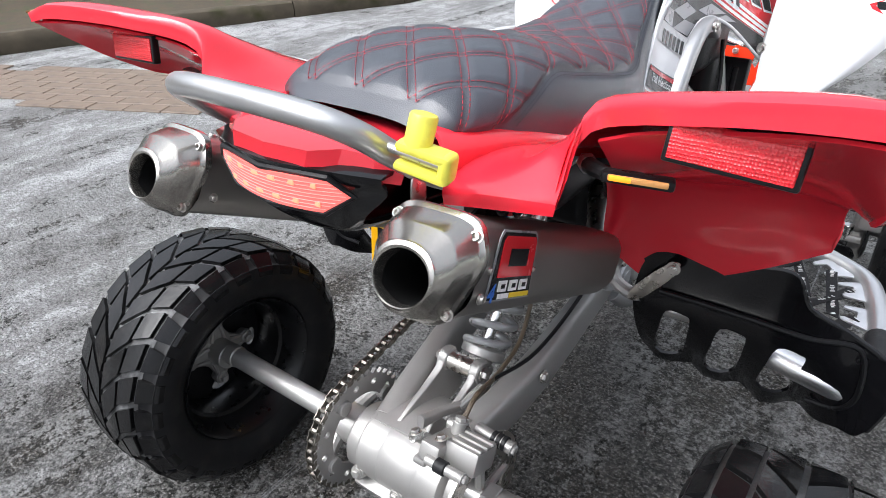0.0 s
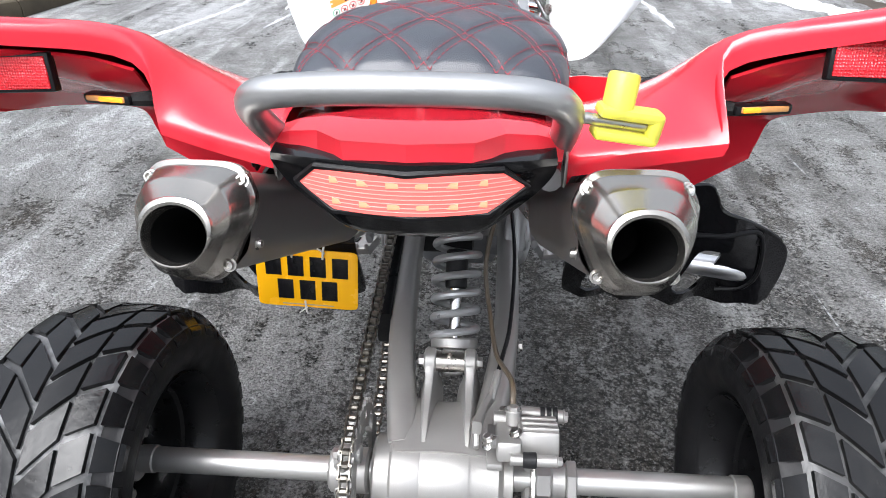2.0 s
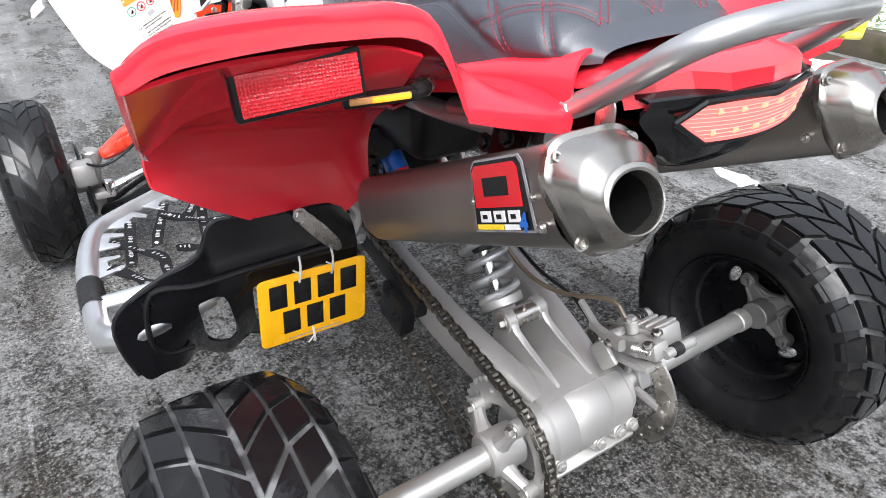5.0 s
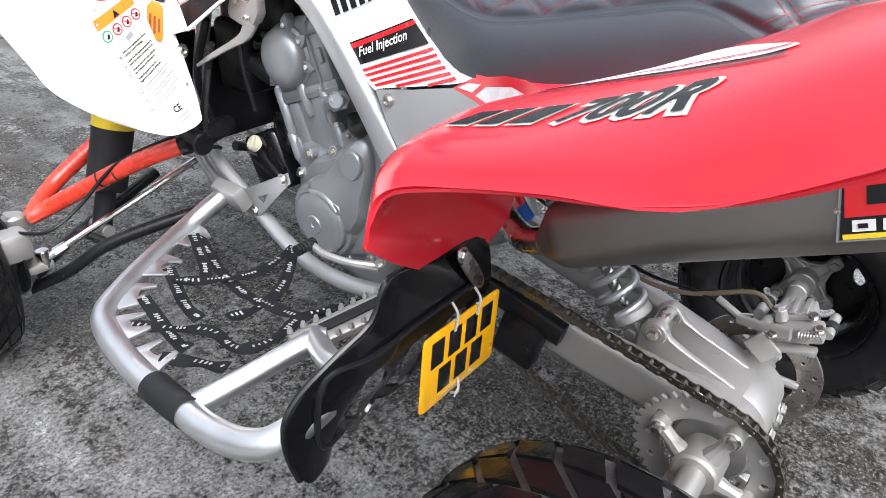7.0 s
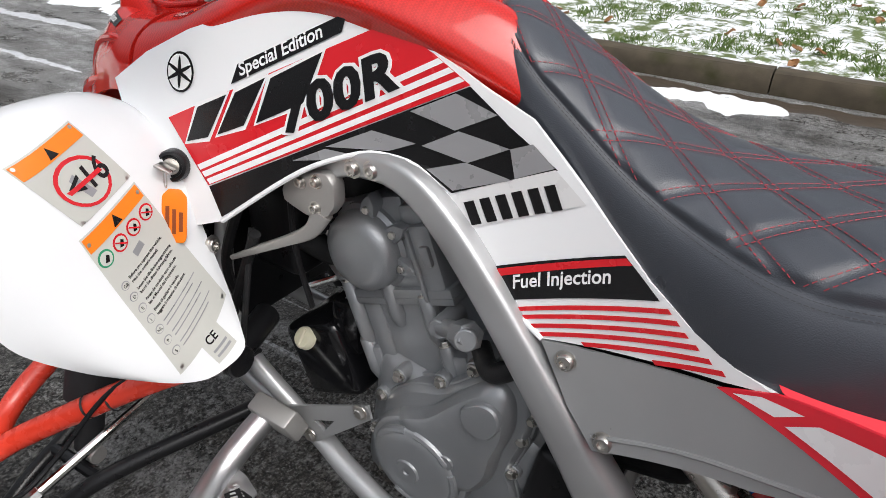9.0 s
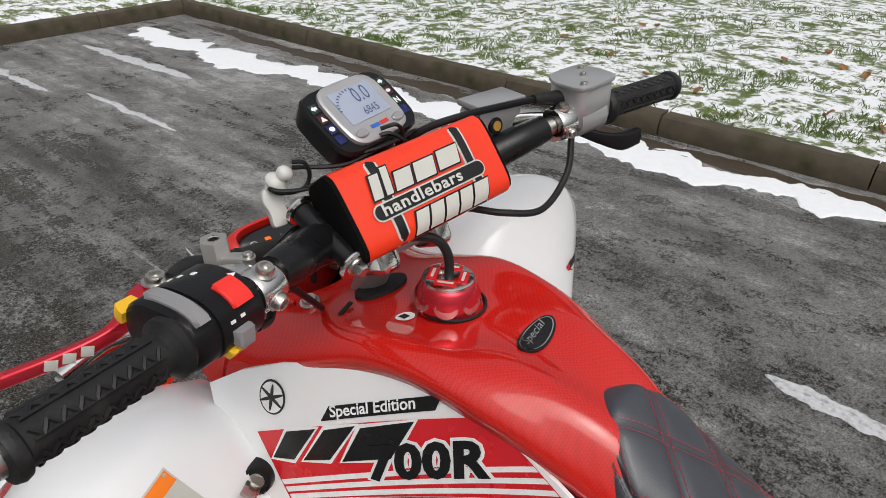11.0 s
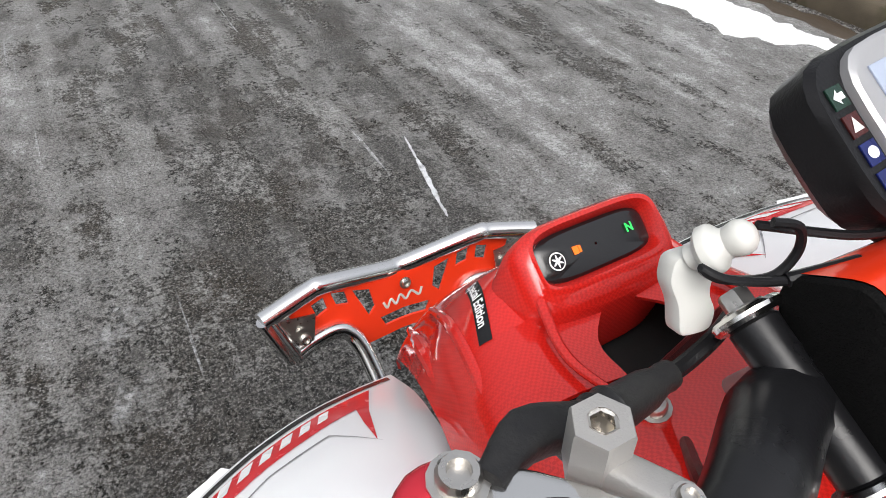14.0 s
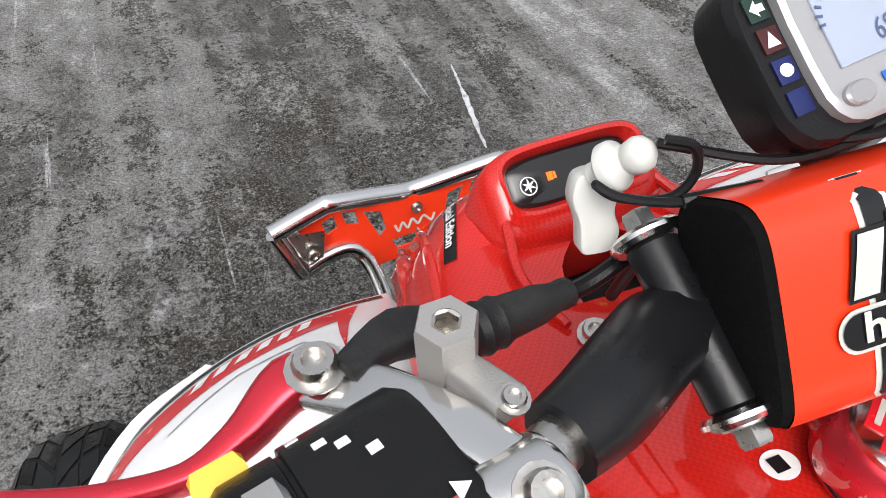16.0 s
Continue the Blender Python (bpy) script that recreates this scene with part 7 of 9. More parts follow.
for y, z in ((0.846, 0.345), (0.834, 0.410), (0.806, 0.455), (0.744, 0.478), (0.700, 0.518), (0.660, 0.550), (0.622, 0.487), (0.632, 0.450), (0.640, 0.392), (0.636, 0.335), (0.664, 0.292), (0.720, 0.270), (0.784, 0.250), (0.834, 0.276)):
    b = part("case_lug", rod((-0.050, y, z), (-0.092, y, z), 0.0105, 14, 0.001), ENGINE, engine)
    part("bolt", hexbolt((-0.092, y, z), (-1, 0, 0), 0.0060, 0.007), BOLT, b)
part("oil_union", join(rod((-0.060, 0.742, 0.563), (-0.104, 0.742, 0.563), 0.013, 14), rod((-0.096, 0.742, 0.563), (-0.110, 0.700, 0.580), 0.0105, 14), rod((-0.108, 0.712, 0.575), (-0.118, 0.690, 0.586), 0.017, 6, 0.002), rod((-0.116, 0.697, 0.582), (-0.128, 0.692, 0.586), 0.0125, 16)), ENGINE, engine, "grey union with a hex plug")
part("coolant_pipe", tube([(-0.08, 0.70, 0.545), (-0.10, 0.675, 0.535), (-0.10, 0.650, 0.550), (-0.09, 0.63, 0.57)], 0.012, 12), RUBBER, engine)
part("starter_cover", box(0.06, 0.07, 0.11, Matrix.Translation((-0.070, 0.585, 0.395)) @ Matrix.Rotation(radians(10), 4, "X"), 0.012, 3), BLACKP, engine, "black plastic cover behind the crankcase")
part("right_case", join(rod((0.07, 0.72, 0.37), (0.13, 0.72, 0.37), 0.09, 32, 0.012), box(0.04, 0.2, 0.1, Matrix.Translation((0.08, 0.70, 0.30)), 0.015)), ENGINE, engine)
part("exhaust_header", tube([(0.03, 0.87, 0.60), (0.05, 0.93, 0.58), (0.10, 0.93, 0.52), (0.135, 0.84, 0.48), (0.125, 0.68, 0.52), (0.08, 0.56, 0.56)], 0.021, 14), STEEL, engine, "steel exhaust header")
tankb = part("coolant_bottle", join(box(0.12, 0.11, 0.12, Matrix.Translation((-0.01, 0.965, 0.385)) @ Matrix.Rotation(radians(-25), 4, "X"), 0.014, 3), box(0.11, 0.05, 0.09, Matrix.Translation((0.0, 0.93, 0.45)), 0.012)), GLOSSBLACK, quad, "black plastic reservoir")
part("filler_cap", join(lathe([(0, 0.012), (0.014, 0.012), (0.016, 0.009), (0.017, 0)], axes((-0.072, 0.985, 0.420), (-0.8, 0.1, 0.6)), 20), box(0.006, 0.026, 0.006, axes((-0.082, 0.986, 0.428), (-0.8, 0.1, 0.6)), 0.002)), mat("cream_cap", (0.55, 0.52, 0.40), 0.4), tankb, "cream filler cap")
part("battery_box", box(0.11, 0.14, 0.13, Matrix.Translation((-0.02, 0.61, 0.36)) @ Matrix.Rotation(radians(15), 4, "X"), 0.012), BLACKP, quad, "black plastic box behind the engine")
part("air_box", join(box(0.17, 0.30, 0.11, Matrix.Translation((0, 0.45, 0.60)), 0.03, 3), box(0.14, 0.16, 0.16, Matrix.Translation((0, 0.72, 0.71)), 0.04, 3)), BLACKP, quad, "black plastic air box")
part("fuel_tank", box(0.19, 0.24, 0.13, Matrix.Translation((0, 0.88, 0.80)), 0.04, 3), BLACKP, quad, "black plastic fuel tank")
# filler boxes added to keep the inside of the front dark
part("inner_filler_panel", join(box(0.15, 0.22, 0.16, Matrix.Translation((0.02, 0.98, 0.70)), 0.03, 3), box(0.16, 0.10, 0.14, Matrix.Translation((0.01, 1.04, 0.58)), 0.02, 3)), BLACKP, quad, "black inner panels added as filler")
# filler block added so the gap behind the spar looks dark
part("gap_filler", join(box(0.15, 0.11, 0.17, Matrix.Translation((0.0, 0.515, 0.530)) @ Matrix.Rotation(radians(-12), 4, "X"), 0.03, 3), tube([(-0.05, 0.54, 0.50), (-0.075, 0.48, 0.535), (-0.085, 0.42, 0.545)], 0.026, 14)), BLACKP, quad, "black filler block added in the dark gap behind the spar")
part("radiator", box(0.26, 0.035, 0.22, Matrix.Translation((0, 1.15, 0.50)) @ Matrix.Rotation(radians(-12), 4, "X"), 0.006), BLACKP, quad, "black radiator")
for k, pts in enumerate(([(-0.13, 1.00, 0.62), (-0.16, 0.99, 0.54), (-0.17, 1.00, 0.45), (-0.13, 1.02, 0.42)], [(-0.12, 1.02, 0.66), (-0.13, 1.06, 0.55), (-0.10, 1.08, 0.45)], [(-0.06, 1.0, 0.70), (-0.10, 0.96, 0.60), (-0.09, 0.95, 0.50)], [(-0.15, 0.97, 0.63), (-0.14, 1.04, 0.50), (-0.16, 1.06, 0.42)], [(0.10, 1.0, 0.68), (0.12, 0.96, 0.58), (0.10, 0.94, 0.48)], [(0.13, 1.03, 0.62), (0.12, 1.05, 0.52), (0.09, 1.05, 0.44)])):
    part("cable", tube(pts, 0.004 + 0.003 * (k % 2), 8), RUBBER, quad)
part("air_hose", tube([(-0.05, 1.0, 0.58), (-0.02, 0.96, 0.55), (0.03, 0.92, 0.56)], 0.022, 14), RUBBER, quad, "black rubber hose")

# ---- frame ----
for s in (1, -1):
    spar = part("frame_spar", beam([(s * 0.104, 0.90, 0.712), (s * 0.108, 0.845, 0.738), (s * 0.110, 0.785, 0.742), (s * 0.110, 0.735, 0.712), (s * 0.112, 0.676, 0.650), (s * 0.116, 0.614, 0.575), (s * 0.118, 0.557, 0.500), (s * 0.116, 0.505, 0.420), (s * 0.112, 0.480, 0.350)],
                                   [(0.014, 0.011), (0.015, 0.014), (0.016, 0.016), (0.017, 0.018), (0.018, 0.020), (0.018, 0.022), (0.018, 0.025), (0.018, 0.032), (0.02, 0.040)]), SILVER, quad, "silver-painted frame spar")
    for y, z in ((0.837, 0.738), (0.812, 0.742)):
        part("bolt", bolt_at((s * 0.1245, y, z), (s, 0, 0), 0.008, 0.005), BOLT, spar)
    part("lug", join(rod((s * 0.10, 0.497, 0.365), (s * 0.136, 0.497, 0.365), 0.030, 24), rod((s * 0.136, 0.497, 0.365), (s * 0.139, 0.497, 0.365), 0.014, 18)), SILVER, spar)
    part("clip", box(0.012, 0.10, 0.020, Matrix.Translation((s * 0.140, 0.430, 0.425)) @ Matrix.Rotation(radians(18), 4, "X"), 0.005), SILVER, spar)
    for y, z in ((0.465, 0.436), (0.44, 0.428)):
        part("bolt", bolt_at((s * 0.147, y, z), (s, 0, 0), 0.006, 0.004), BOLT, spar)
    rail = part("frame_rail", tube([(s * 0.07, 1.20, 0.36), (s * 0.10, 1.10, 0.325), (s * 0.115, 0.95, 0.305), (s * 0.130, 0.86, 0.280), (s * 0.140, 0.77, 0.262), (s * 0.140, 0.66, 0.262), (s * 0.125, 0.55, 0.285), (s * 0.115, 0.49, 0.33)], 0.015, 14), SILVER, quad, "silver-painted lower frame tube")
    part("down_tube", tube([(s * 0.055, 1.10, 0.70), (s * 0.09, 1.12, 0.52), (s * 0.112, 1.08, 0.40), (s * 0.118, 0.95, 0.315)], 0.0135, 12), SILVER, rail)
    part("gusset", thicken(sheet([(0.974, 0.343), (0.825, 0.425), (0.820, 0.405), (0.926, 0.300), (1.02, 0.300)], lambda u, v: V((s * 0.132, u, v)), 0.03, [[(0.925, 0.345), (0.885, 0.365), (0.905, 0.335)]]), 0.004), SILVER, rail)
    for y, z in ((0.975, 0.325), (0.93, 0.315), (0.835, 0.411)):
        part("bolt", hexbolt((s * 0.134, y, z), (s, 0, 0), 0.008, 0.006), BOLT, rail)
    part("subframe", tube([(s * 0.070, 0.62, 0.645), (s * 0.100, 0.40, 0.655), (s * 0.120, 0.20, 0.675), (s * 0.118, 0.0, 0.705)], 0.012, 12), SILVER, quad, "silver-painted rear frame tube")
part("clutch_arm", join(prism([(p.x, p.y) for p in ring_of([(0.925, 0.712), (0.870, 0.728), (0.858, 0.715), (0.858, 0.690), (0.872, 0.672), (0.900, 0.666), (0.936, 0.676), (0.938, 0.690)], 0.25, 3)], 0.020, Matrix(((0, 0, -1, -0.112), (1, 0, 0, 0), (0, 1, 0, 0), (0, 0, 0, 1))), 0.004), beam([(-0.128, 0.880, 0.676), (-0.134, 0.893, 0.653), (-0.142, 0.92, 0.636), (-0.150, 0.965, 0.612), (-0.155, 1.012, 0.586)], [(0.007, 0.012), (0.007, 0.009), (0.006, 0.006), (0.005, 0.005), (0.003, 0.003)])), ALU, quad, "cast clutch arm")
for y, z in ((0.882, 0.714), (0.905, 0.708), (0.886, 0.682)):
    part("bolt", bolt_at((-0.133, y, z), (-1, 0, 0.1), 0.006, 0.005), BOLT, quad)

# ---- front suspension and wheels ----
for s in (1, -1):
    sg = (lambda bm: bm) if s > 0 else flip
    up = part("upper_arm", sg(join(tube([(0.405, 1.290, 0.282), (0.36, 1.262, 0.305), (0.28, 1.140, 0.385), (0.235, 1.072, 0.424), (0.200, 1.030, 0.444)], 0.0165, 14), tube([(0.395, 1.295, 0.285), (0.35, 1.325, 0.305), (0.30, 1.33, 0.335), (0.20, 1.31, 0.40), (0.12, 1.30, 0.44)], 0.0165, 14))), REDTUBE, quad, "red tubular upper suspension arm")
    part("arm_bush", sg(join(tube([(0.204, 1.034, 0.442), (0.170, 1.010, 0.455), (0.10, 1.03, 0.46)], 0.019, 14), rod((0.185, 0.985, 0.452), (0.185, 1.045, 0.452), 0.022, 16, 0.003))), BLACKP, up, "black arm bush")
    part("ball_joint", sg(join(rod((0.402, 1.29, 0.283), (0.425, 1.29, 0.280), 0.010, 12), rod((0.432, 1.288, 0.262), (0.432, 1.288, 0.300), 0.021, 20, 0.005))), ALU, up)
    for k in range(2):
        part("band", sg(lathe([(0.0175, -0.002), (0.0185, 0), (0.0175, 0.002)], axes((0.30 - 0.02 * k, 1.170 - 0.03 * k, 0.367 + 0.014 * k), (-0.08, -0.12, 0.07)), 14)), RUBBER, up)
    low = part("lower_arm", sg(join(tube([(0.445, 1.285, 0.135), (0.38, 1.235, 0.170), (0.30, 1.180, 0.225), (0.115, 1.060, 0.285)], 0.013, 12), tube([(0.44, 1.295, 0.138), (0.38, 1.32, 0.165), (0.28, 1.33, 0.205), (0.11, 1.33, 0.27)], 0.013, 12), tube([(0.31, 1.186, 0.22), (0.31, 1.33, 0.195)], 0.010, 10, 1))), BLACKTUBE, quad, "black tubular lower suspension arm")
    part("tie_rod", sg(join(tube([(0.412, 1.235, 0.215), (0.09, 1.185, 0.335)], 0.0075, 10, 1), rod((0.418, 1.24, 0.195), (0.418, 1.24, 0.232), 0.013, 14), rod((0.40, 1.233, 0.220), (0.375, 1.229, 0.229), 0.010, 6))), POLISH, quad, "plated steel tie rod")
    a, b = V((0.185, 1.265, 0.500)), V((0.290, 1.255, 0.225))
    shk = part("front_shock", sg(join(rod(a, a + (b - a) * 0.72, 0.040, 24, 0.006), rod(a + (b - a) * 0.72, b, 0.020, 16))), mat("neoprene", (0.012, 0.012, 0.014), 0.75, bump=0.4) if s > 0 else bpy.data.materials["neoprene"], quad, "front shock in a black cover")
    part("shock_eye", sg(rod(b + V((0, -0.03, 0)), b + V((0, 0.03, 0)), 0.014, 14)), ALU, shk)
    part("shock_label", sg(tube([V((0.2075, 1.262, 0.445)), V((0.214, 1.262, 0.425))], 0.0412, 24, 1, cap=False)), YELLOWP, shk, "yellow triangle label")
    kn = part("knuckle", sg(join(beam([(0.430, 1.288, 0.30), (0.445, 1.29, 0.22), (0.447, 1.29, 0.13)], [(0.016, 0.016), (0.02, 0.022), (0.016, 0.016)]), rod((0.44, 1.30, 0.225), (0.50, 1.30, 0.225), 0.033, 20), box(0.05, 0.035, 0.02, Matrix.Translation((0.43, 1.245, 0.20)), 0.006), box(0.055, 0.05, 0.06, Matrix.Translation((0.462, 1.235, 0.265)), 0.012))), ALU, quad, "aluminium steering knuckle")
    part("front_disc", sg(thicken(sheet(oval(0, 0, 0.088, 0.088, 40), lambda u, v: V((0.462, 1.30 + u, 0.225 + v)), 0.02, [oval(0, 0, 0.045, 0.045, 24)]), 0.004)), BLACKTUBE, kn)
    part("brake_line", sg(tube([(0.455, 1.23, 0.29), (0.42, 1.17, 0.30), (0.36, 1.16, 0.33), (0.28, 1.13, 0.405), (0.18, 1.05, 0.46)], 0.0035, 8)), BLACKP, kn)
    prof = [(0.130, -0.065), (0.140, -0.078), (0.170, -0.088), (0.205, -0.088), (0.228, -0.078), (0.246, -0.055), (0.252, 0)]
    w = part("front_wheel", lathe([(0.02, 0.02), (0.08, 0.02), (0.115, 0.01), (0.118, -0.05), (0.132, -0.066), (0.128, -0.07), (0.110, -0.055), (0.108, 0.0), (0.09, 0.012), (0.02, 0.012)], Matrix.Rotation(radians(90), 4, "Y"), 36), BLACKTUBE, quad, "black front wheel rim")
    w.matrix_basis = pose(s * 0.560, 1.36, 0.212, 9, 0, 0 if s > 0 else 180) @ Matrix.Scale(0.81, 4)
    part("tyre", lathe(prof + [(r, -h) for r, h in reversed(prof[:-1])], Matrix.Rotation(radians(90), 4, "Y"), 60), TYRE, w, "black front tyre")
    part("tread", tread_blocks(24, 0.080, 1, 0.010, s < 0), TREAD, w, "raised tread lugs")


# ---- front fenders ----
def front_fender(side):
    """The right one sits a little higher on its stays than the left one."""
    rows = [
        [(0.118, 1.388, 0.592), (0.18, 1.356, 0.636), (0.248, 1.324, 0.672), (0.321, 1.291, 0.688), (0.39, 1.25, 0.690), (0.44, 1.20, 0.675)],
        [(0.122, 1.318, 0.642), (0.195, 1.285, 0.695), (0.255, 1.26, 0.722), (0.325, 1.235, 0.733), (0.395, 1.20, 0.725), (0.448, 1.165, 0.695)],
        [(0.142, 1.235, 0.706), (0.210, 1.205, 0.750), (0.265, 1.185, 0.770), (0.330, 1.165, 0.774), (0.395, 1.14, 0.757), (0.450, 1.115, 0.712)],
        [(0.154, 1.14, 0.746), (0.215, 1.12, 0.784), (0.270, 1.105, 0.796), (0.335, 1.085, 0.792), (0.395, 1.075, 0.766), (0.445, 1.07, 0.705)],
        [(0.178, 1.075, 0.745), (0.220, 1.068, 0.770), (0.279, 1.062, 0.782), (0.345, 1.043, 0.768), (0.395, 1.042, 0.733), (0.435, 1.05, 0.675)],
        [(0.184, 1.040, 0.700), (0.215, 1.032, 0.708), (0.262, 1.028, 0.720), (0.325, 1.018, 0.705), (0.380, 1.020, 0.670), (0.418, 1.035, 0.632)],
        [(0.184, 1.012, 0.625), (0.205, 1.004, 0.628), (0.245, 0.998, 0.630), (0.305, 0.992, 0.618), (0.36, 1.0, 0.60), (0.400, 1.025, 0.590)],
        [(0.190, 0.978, 0.560), (0.205, 0.970, 0.558), (0.235, 0.965, 0.556), (0.280, 0.962, 0.545), (0.325, 0.975, 0.542), (0.362, 1.005, 0.552)],
        [(0.205, 0.945, 0.520), (0.212, 0.940, 0.514), (0.230, 0.938, 0.508), (0.262, 0.945, 0.502), (0.295, 0.96, 0.512), (0.330, 0.985, 0.530)]]
    return thicken(surf([[fender_place(side, q) for q in r] for r in rows], 5, 4), 0.004)


def fender_place(side, q):
    x, y, z = q
    return (x, y - 0.03, z + 0.04 + 0.3 * (x - 0.12)) if side > 0 else (-x, y, z)


FF = [part("front_fender", front_fender(s), WHITE, quad, "white plastic front fender") for s in (1, -1)]
for fen, s in zip(FF, (1, -1)):
    # print along the front edge
    def top(u, v):
        return V((s * u, v - (0.03 if s > 0 else 0), 1.4))
    edge = [(0.128, 1.381), (0.16, 1.3645), (0.20, 1.345), (0.25, 1.322), (0.30, 1.299), (0.345, 1.275), (0.39, 1.247), (0.43, 1.207)]

    def band(d0, d1, k0=0):
        return [(x, y - d0) for x, y in edge[k0:]] + [(x, y - d1) for x, y in reversed(edge[k0:])]

    def printed(name, poly, off, m_):
        part(name, cling(sheet(poly, top, 0.006), fen, (0, 0, -1), off), m_, fen, recalc=False)
    printed("black_edge_print", band(0.003, 0.013), 0.001, BLACK)
    printed("red_edge_print", band(0.020, 0.052, 2), 0.001, DEEPRED)
    printed("red_edge_print", [(0.166, 1.342), (0.20, 1.325), (0.20, 1.293), (0.205, 1.262), (0.208, 1.224), (0.190, 1.285)], 0.001, DEEPRED)
    printed("grey_outline", [(0.204, 1.222), (0.2045, 1.222), (0.240, 1.255), (0.30, 1.232), (0.36, 1.19), (0.36, 1.192), (0.30, 1.234), (0.24, 1.2575)], 0.001, GREYP)
    for k in range(6):
        x = 0.222 + 0.0205 * k
        y = 1.3345 - 0.455 * (x - 0.222) - 0.020
        lean = V((0.35, -0.9)).normalized() * 0.021
        w = V((0.0115, -0.0052))
        o = V((x, y - 0.004))
        printed("white_block", [tuple(o), tuple(o + w), tuple(o + w + lean), tuple(o + lean)], 0.0018, WHITEP)
    part("fender_screw", bolt_at(V(fender_place(s, (0.182, 1.008, 0.617))), (s * -0.2, -1, 0.1), 0.009, 0.005), BOLT, fen)
    part("fender_flare", thicken(surf([[fender_place(s, q) for q in r] for r in ([(0.322, 1.292, 0.683), (0.385, 1.253, 0.684), (0.436, 1.203, 0.669), (0.447, 1.14, 0.664)], [(0.330, 1.300, 0.680), (0.402, 1.266, 0.677), (0.460, 1.208, 0.655), (0.472, 1.14, 0.645)])], 5, 3), 0.005), WHITE, fen)

right, left = FF
# printed mark on the outer rear of the right fender: plain shapes
for poly, m_ in (([(0.345, 0.690), (0.368, 0.698), (0.356, 0.688), (0.372, 0.674), (0.352, 0.682)], DEEPRED), ([(0.356, 0.694), (0.415, 0.696), (0.410, 0.680), (0.360, 0.682)], BLACK)):
    part("mark", cling(sheet(poly, lambda u, v: V((u, 0.5, v + 0.085)), 0.008), right, (0, 1, 0), 0.001), m_, right, recalc=False)


# warning plates on the left fender, all lying on its rear face
def back(u, v):
    return V((-u, 0.5, v))


def lay_back(name, poly, off, material, label="", step=0.008):
    return part(name, cling(sheet(poly, back, step), left, (0, 1, 0), off), material, left, label, recalc=False)


UP = [V(p) for p in ((0.356, 0.764), (0.279, 0.783), (0.248, 0.722), (0.316, 0.697))]
LOW = [V(p) for p in ((0.324, 0.686), (0.247, 0.716), (0.197, 0.568), (0.286, 0.520))]


def at(q, a, b):
    """a along the top edge, b down the plate."""
    return tuple((q[0] * (1 - a) + q[1] * a) * (1 - b) + (q[3] * (1 - a) + q[2] * a) * b)


lay_back("warning_plate", [at(UP, 0, 0), at(UP, 1, 0), at(UP, 1, 1), at(UP, 0, 1)], 0.0008, LABEL, "cream warning plate with a round red sign")
lay_back("orange_band", [at(UP, 0.02, 0.02), at(UP, 0.98, 0.02), at(UP, 0.98, 0.22), at(UP, 0.02, 0.22)], 0.0014, ORANGE)
lay_back("warning_plate", [at(LOW, 0, 0), at(LOW, 1, 0), at(LOW, 1, 1), at(LOW, 0, 1)], 0.0008, LABEL, "cream warning plate with signs and small print")
lay_back("orange_band", [at(LOW, 0.02, 0.01), at(LOW, 0.98, 0.01), at(LOW, 0.98, 0.10), at(LOW, 0.02, 0.10)], 0.0014, ORANGE)
for q, a, b, h in ((UP, 0.5, 0.12, 0.075), (LOW, 0.5, 0.055, 0.034)):
    lay_back("black_triangle", [at(q, a - 0.07, b + h), at(q, a + 0.07, b + h), at(q, a, b - h)], 0.002, BLACK, step=0.003)


def disc_on(q, a, b, ra, rb, k=20):
    return [at(q, a + ra * math.cos(t), b + rb * math.sin(t)) for t in (2 * math.pi * i / k for i in range(k))]


lay_back("red_ring", disc_on(UP, 0.5, 0.62, 0.36, 0.34), 0.0014, DEEPRED)
lay_back("ring_inside", disc_on(UP, 0.5, 0.62, 0.31, 0.29), 0.002, LABEL)
lay_back("grey_shape", [at(UP, 0.36, 0.50), at(UP, 0.46, 0.46), at(UP, 0.52, 0.80), at(UP, 0.40, 0.82)], 0.0024, GREYP, step=0.004)
lay_back("red_slash", [at(UP, 0.22, 0.58), at(UP, 0.24, 0.64), at(UP, 0.78, 0.66), at(UP, 0.77, 0.60)], 0.0032, DEEPRED)


def write_on(text, size, start, d, off, material, fat=0.0003, shear=0.0):
    d = V(d).normalized()
    up = V((d.y, -d.x))
    if up.y < 0:
        up = -up
    o = V(start)
    bm = letters(text, size, lambda u, v: back(*(o + d * u + up * v)), shear, 1.0, fat)
    part("lettering", cling(bm, left, (0, 1, 0), off), material, left, recalc=False)


write_on("<16", 0.030, at(UP, 0.22, 0.74), V(at(UP, 1, 0.5)) - V(at(UP, 0, 0.5)), 0.0028, BLACK, 0.0006)
for k in range(4):
    a = 0.13 + 0.245 * k
    lay_back("sign", disc_on(LOW, a, 0.175, 0.105, 0.050, 16), 0.0014, (mat("green_print", (0.02, 0.25, 0.12), 0.3, bump=0) if k == 0 else DEEPRED), step=0.006)
    lay_back("sign_inside", disc_on(LOW, a, 0.175, 0.083, 0.039, 16), 0.002, LABEL, step=0.006)
    lay_back("black_shape", [at(LOW, a - 0.04, 0.19), at(LOW, a + 0.02, 0.155), at(LOW, a + 0.05, 0.17), at(LOW, a + 0.01, 0.20)], 0.0026, BLACK, step=0.004)
    if k:
        lay_back("red_slash", [at(LOW, a - 0.07, 0.15), at(LOW, a - 0.055, 0.145), at(LOW, a + 0.07, 0.20), at(LOW, a + 0.055, 0.205)], 0.0032, DEEPRED, step=0.006)
lay_back("book_sign", [at(LOW, 0.42, 0.27), at(LOW, 0.58, 0.255), at(LOW, 0.60, 0.30), at(LOW, 0.44, 0.315)], 0.0014, GREYP)
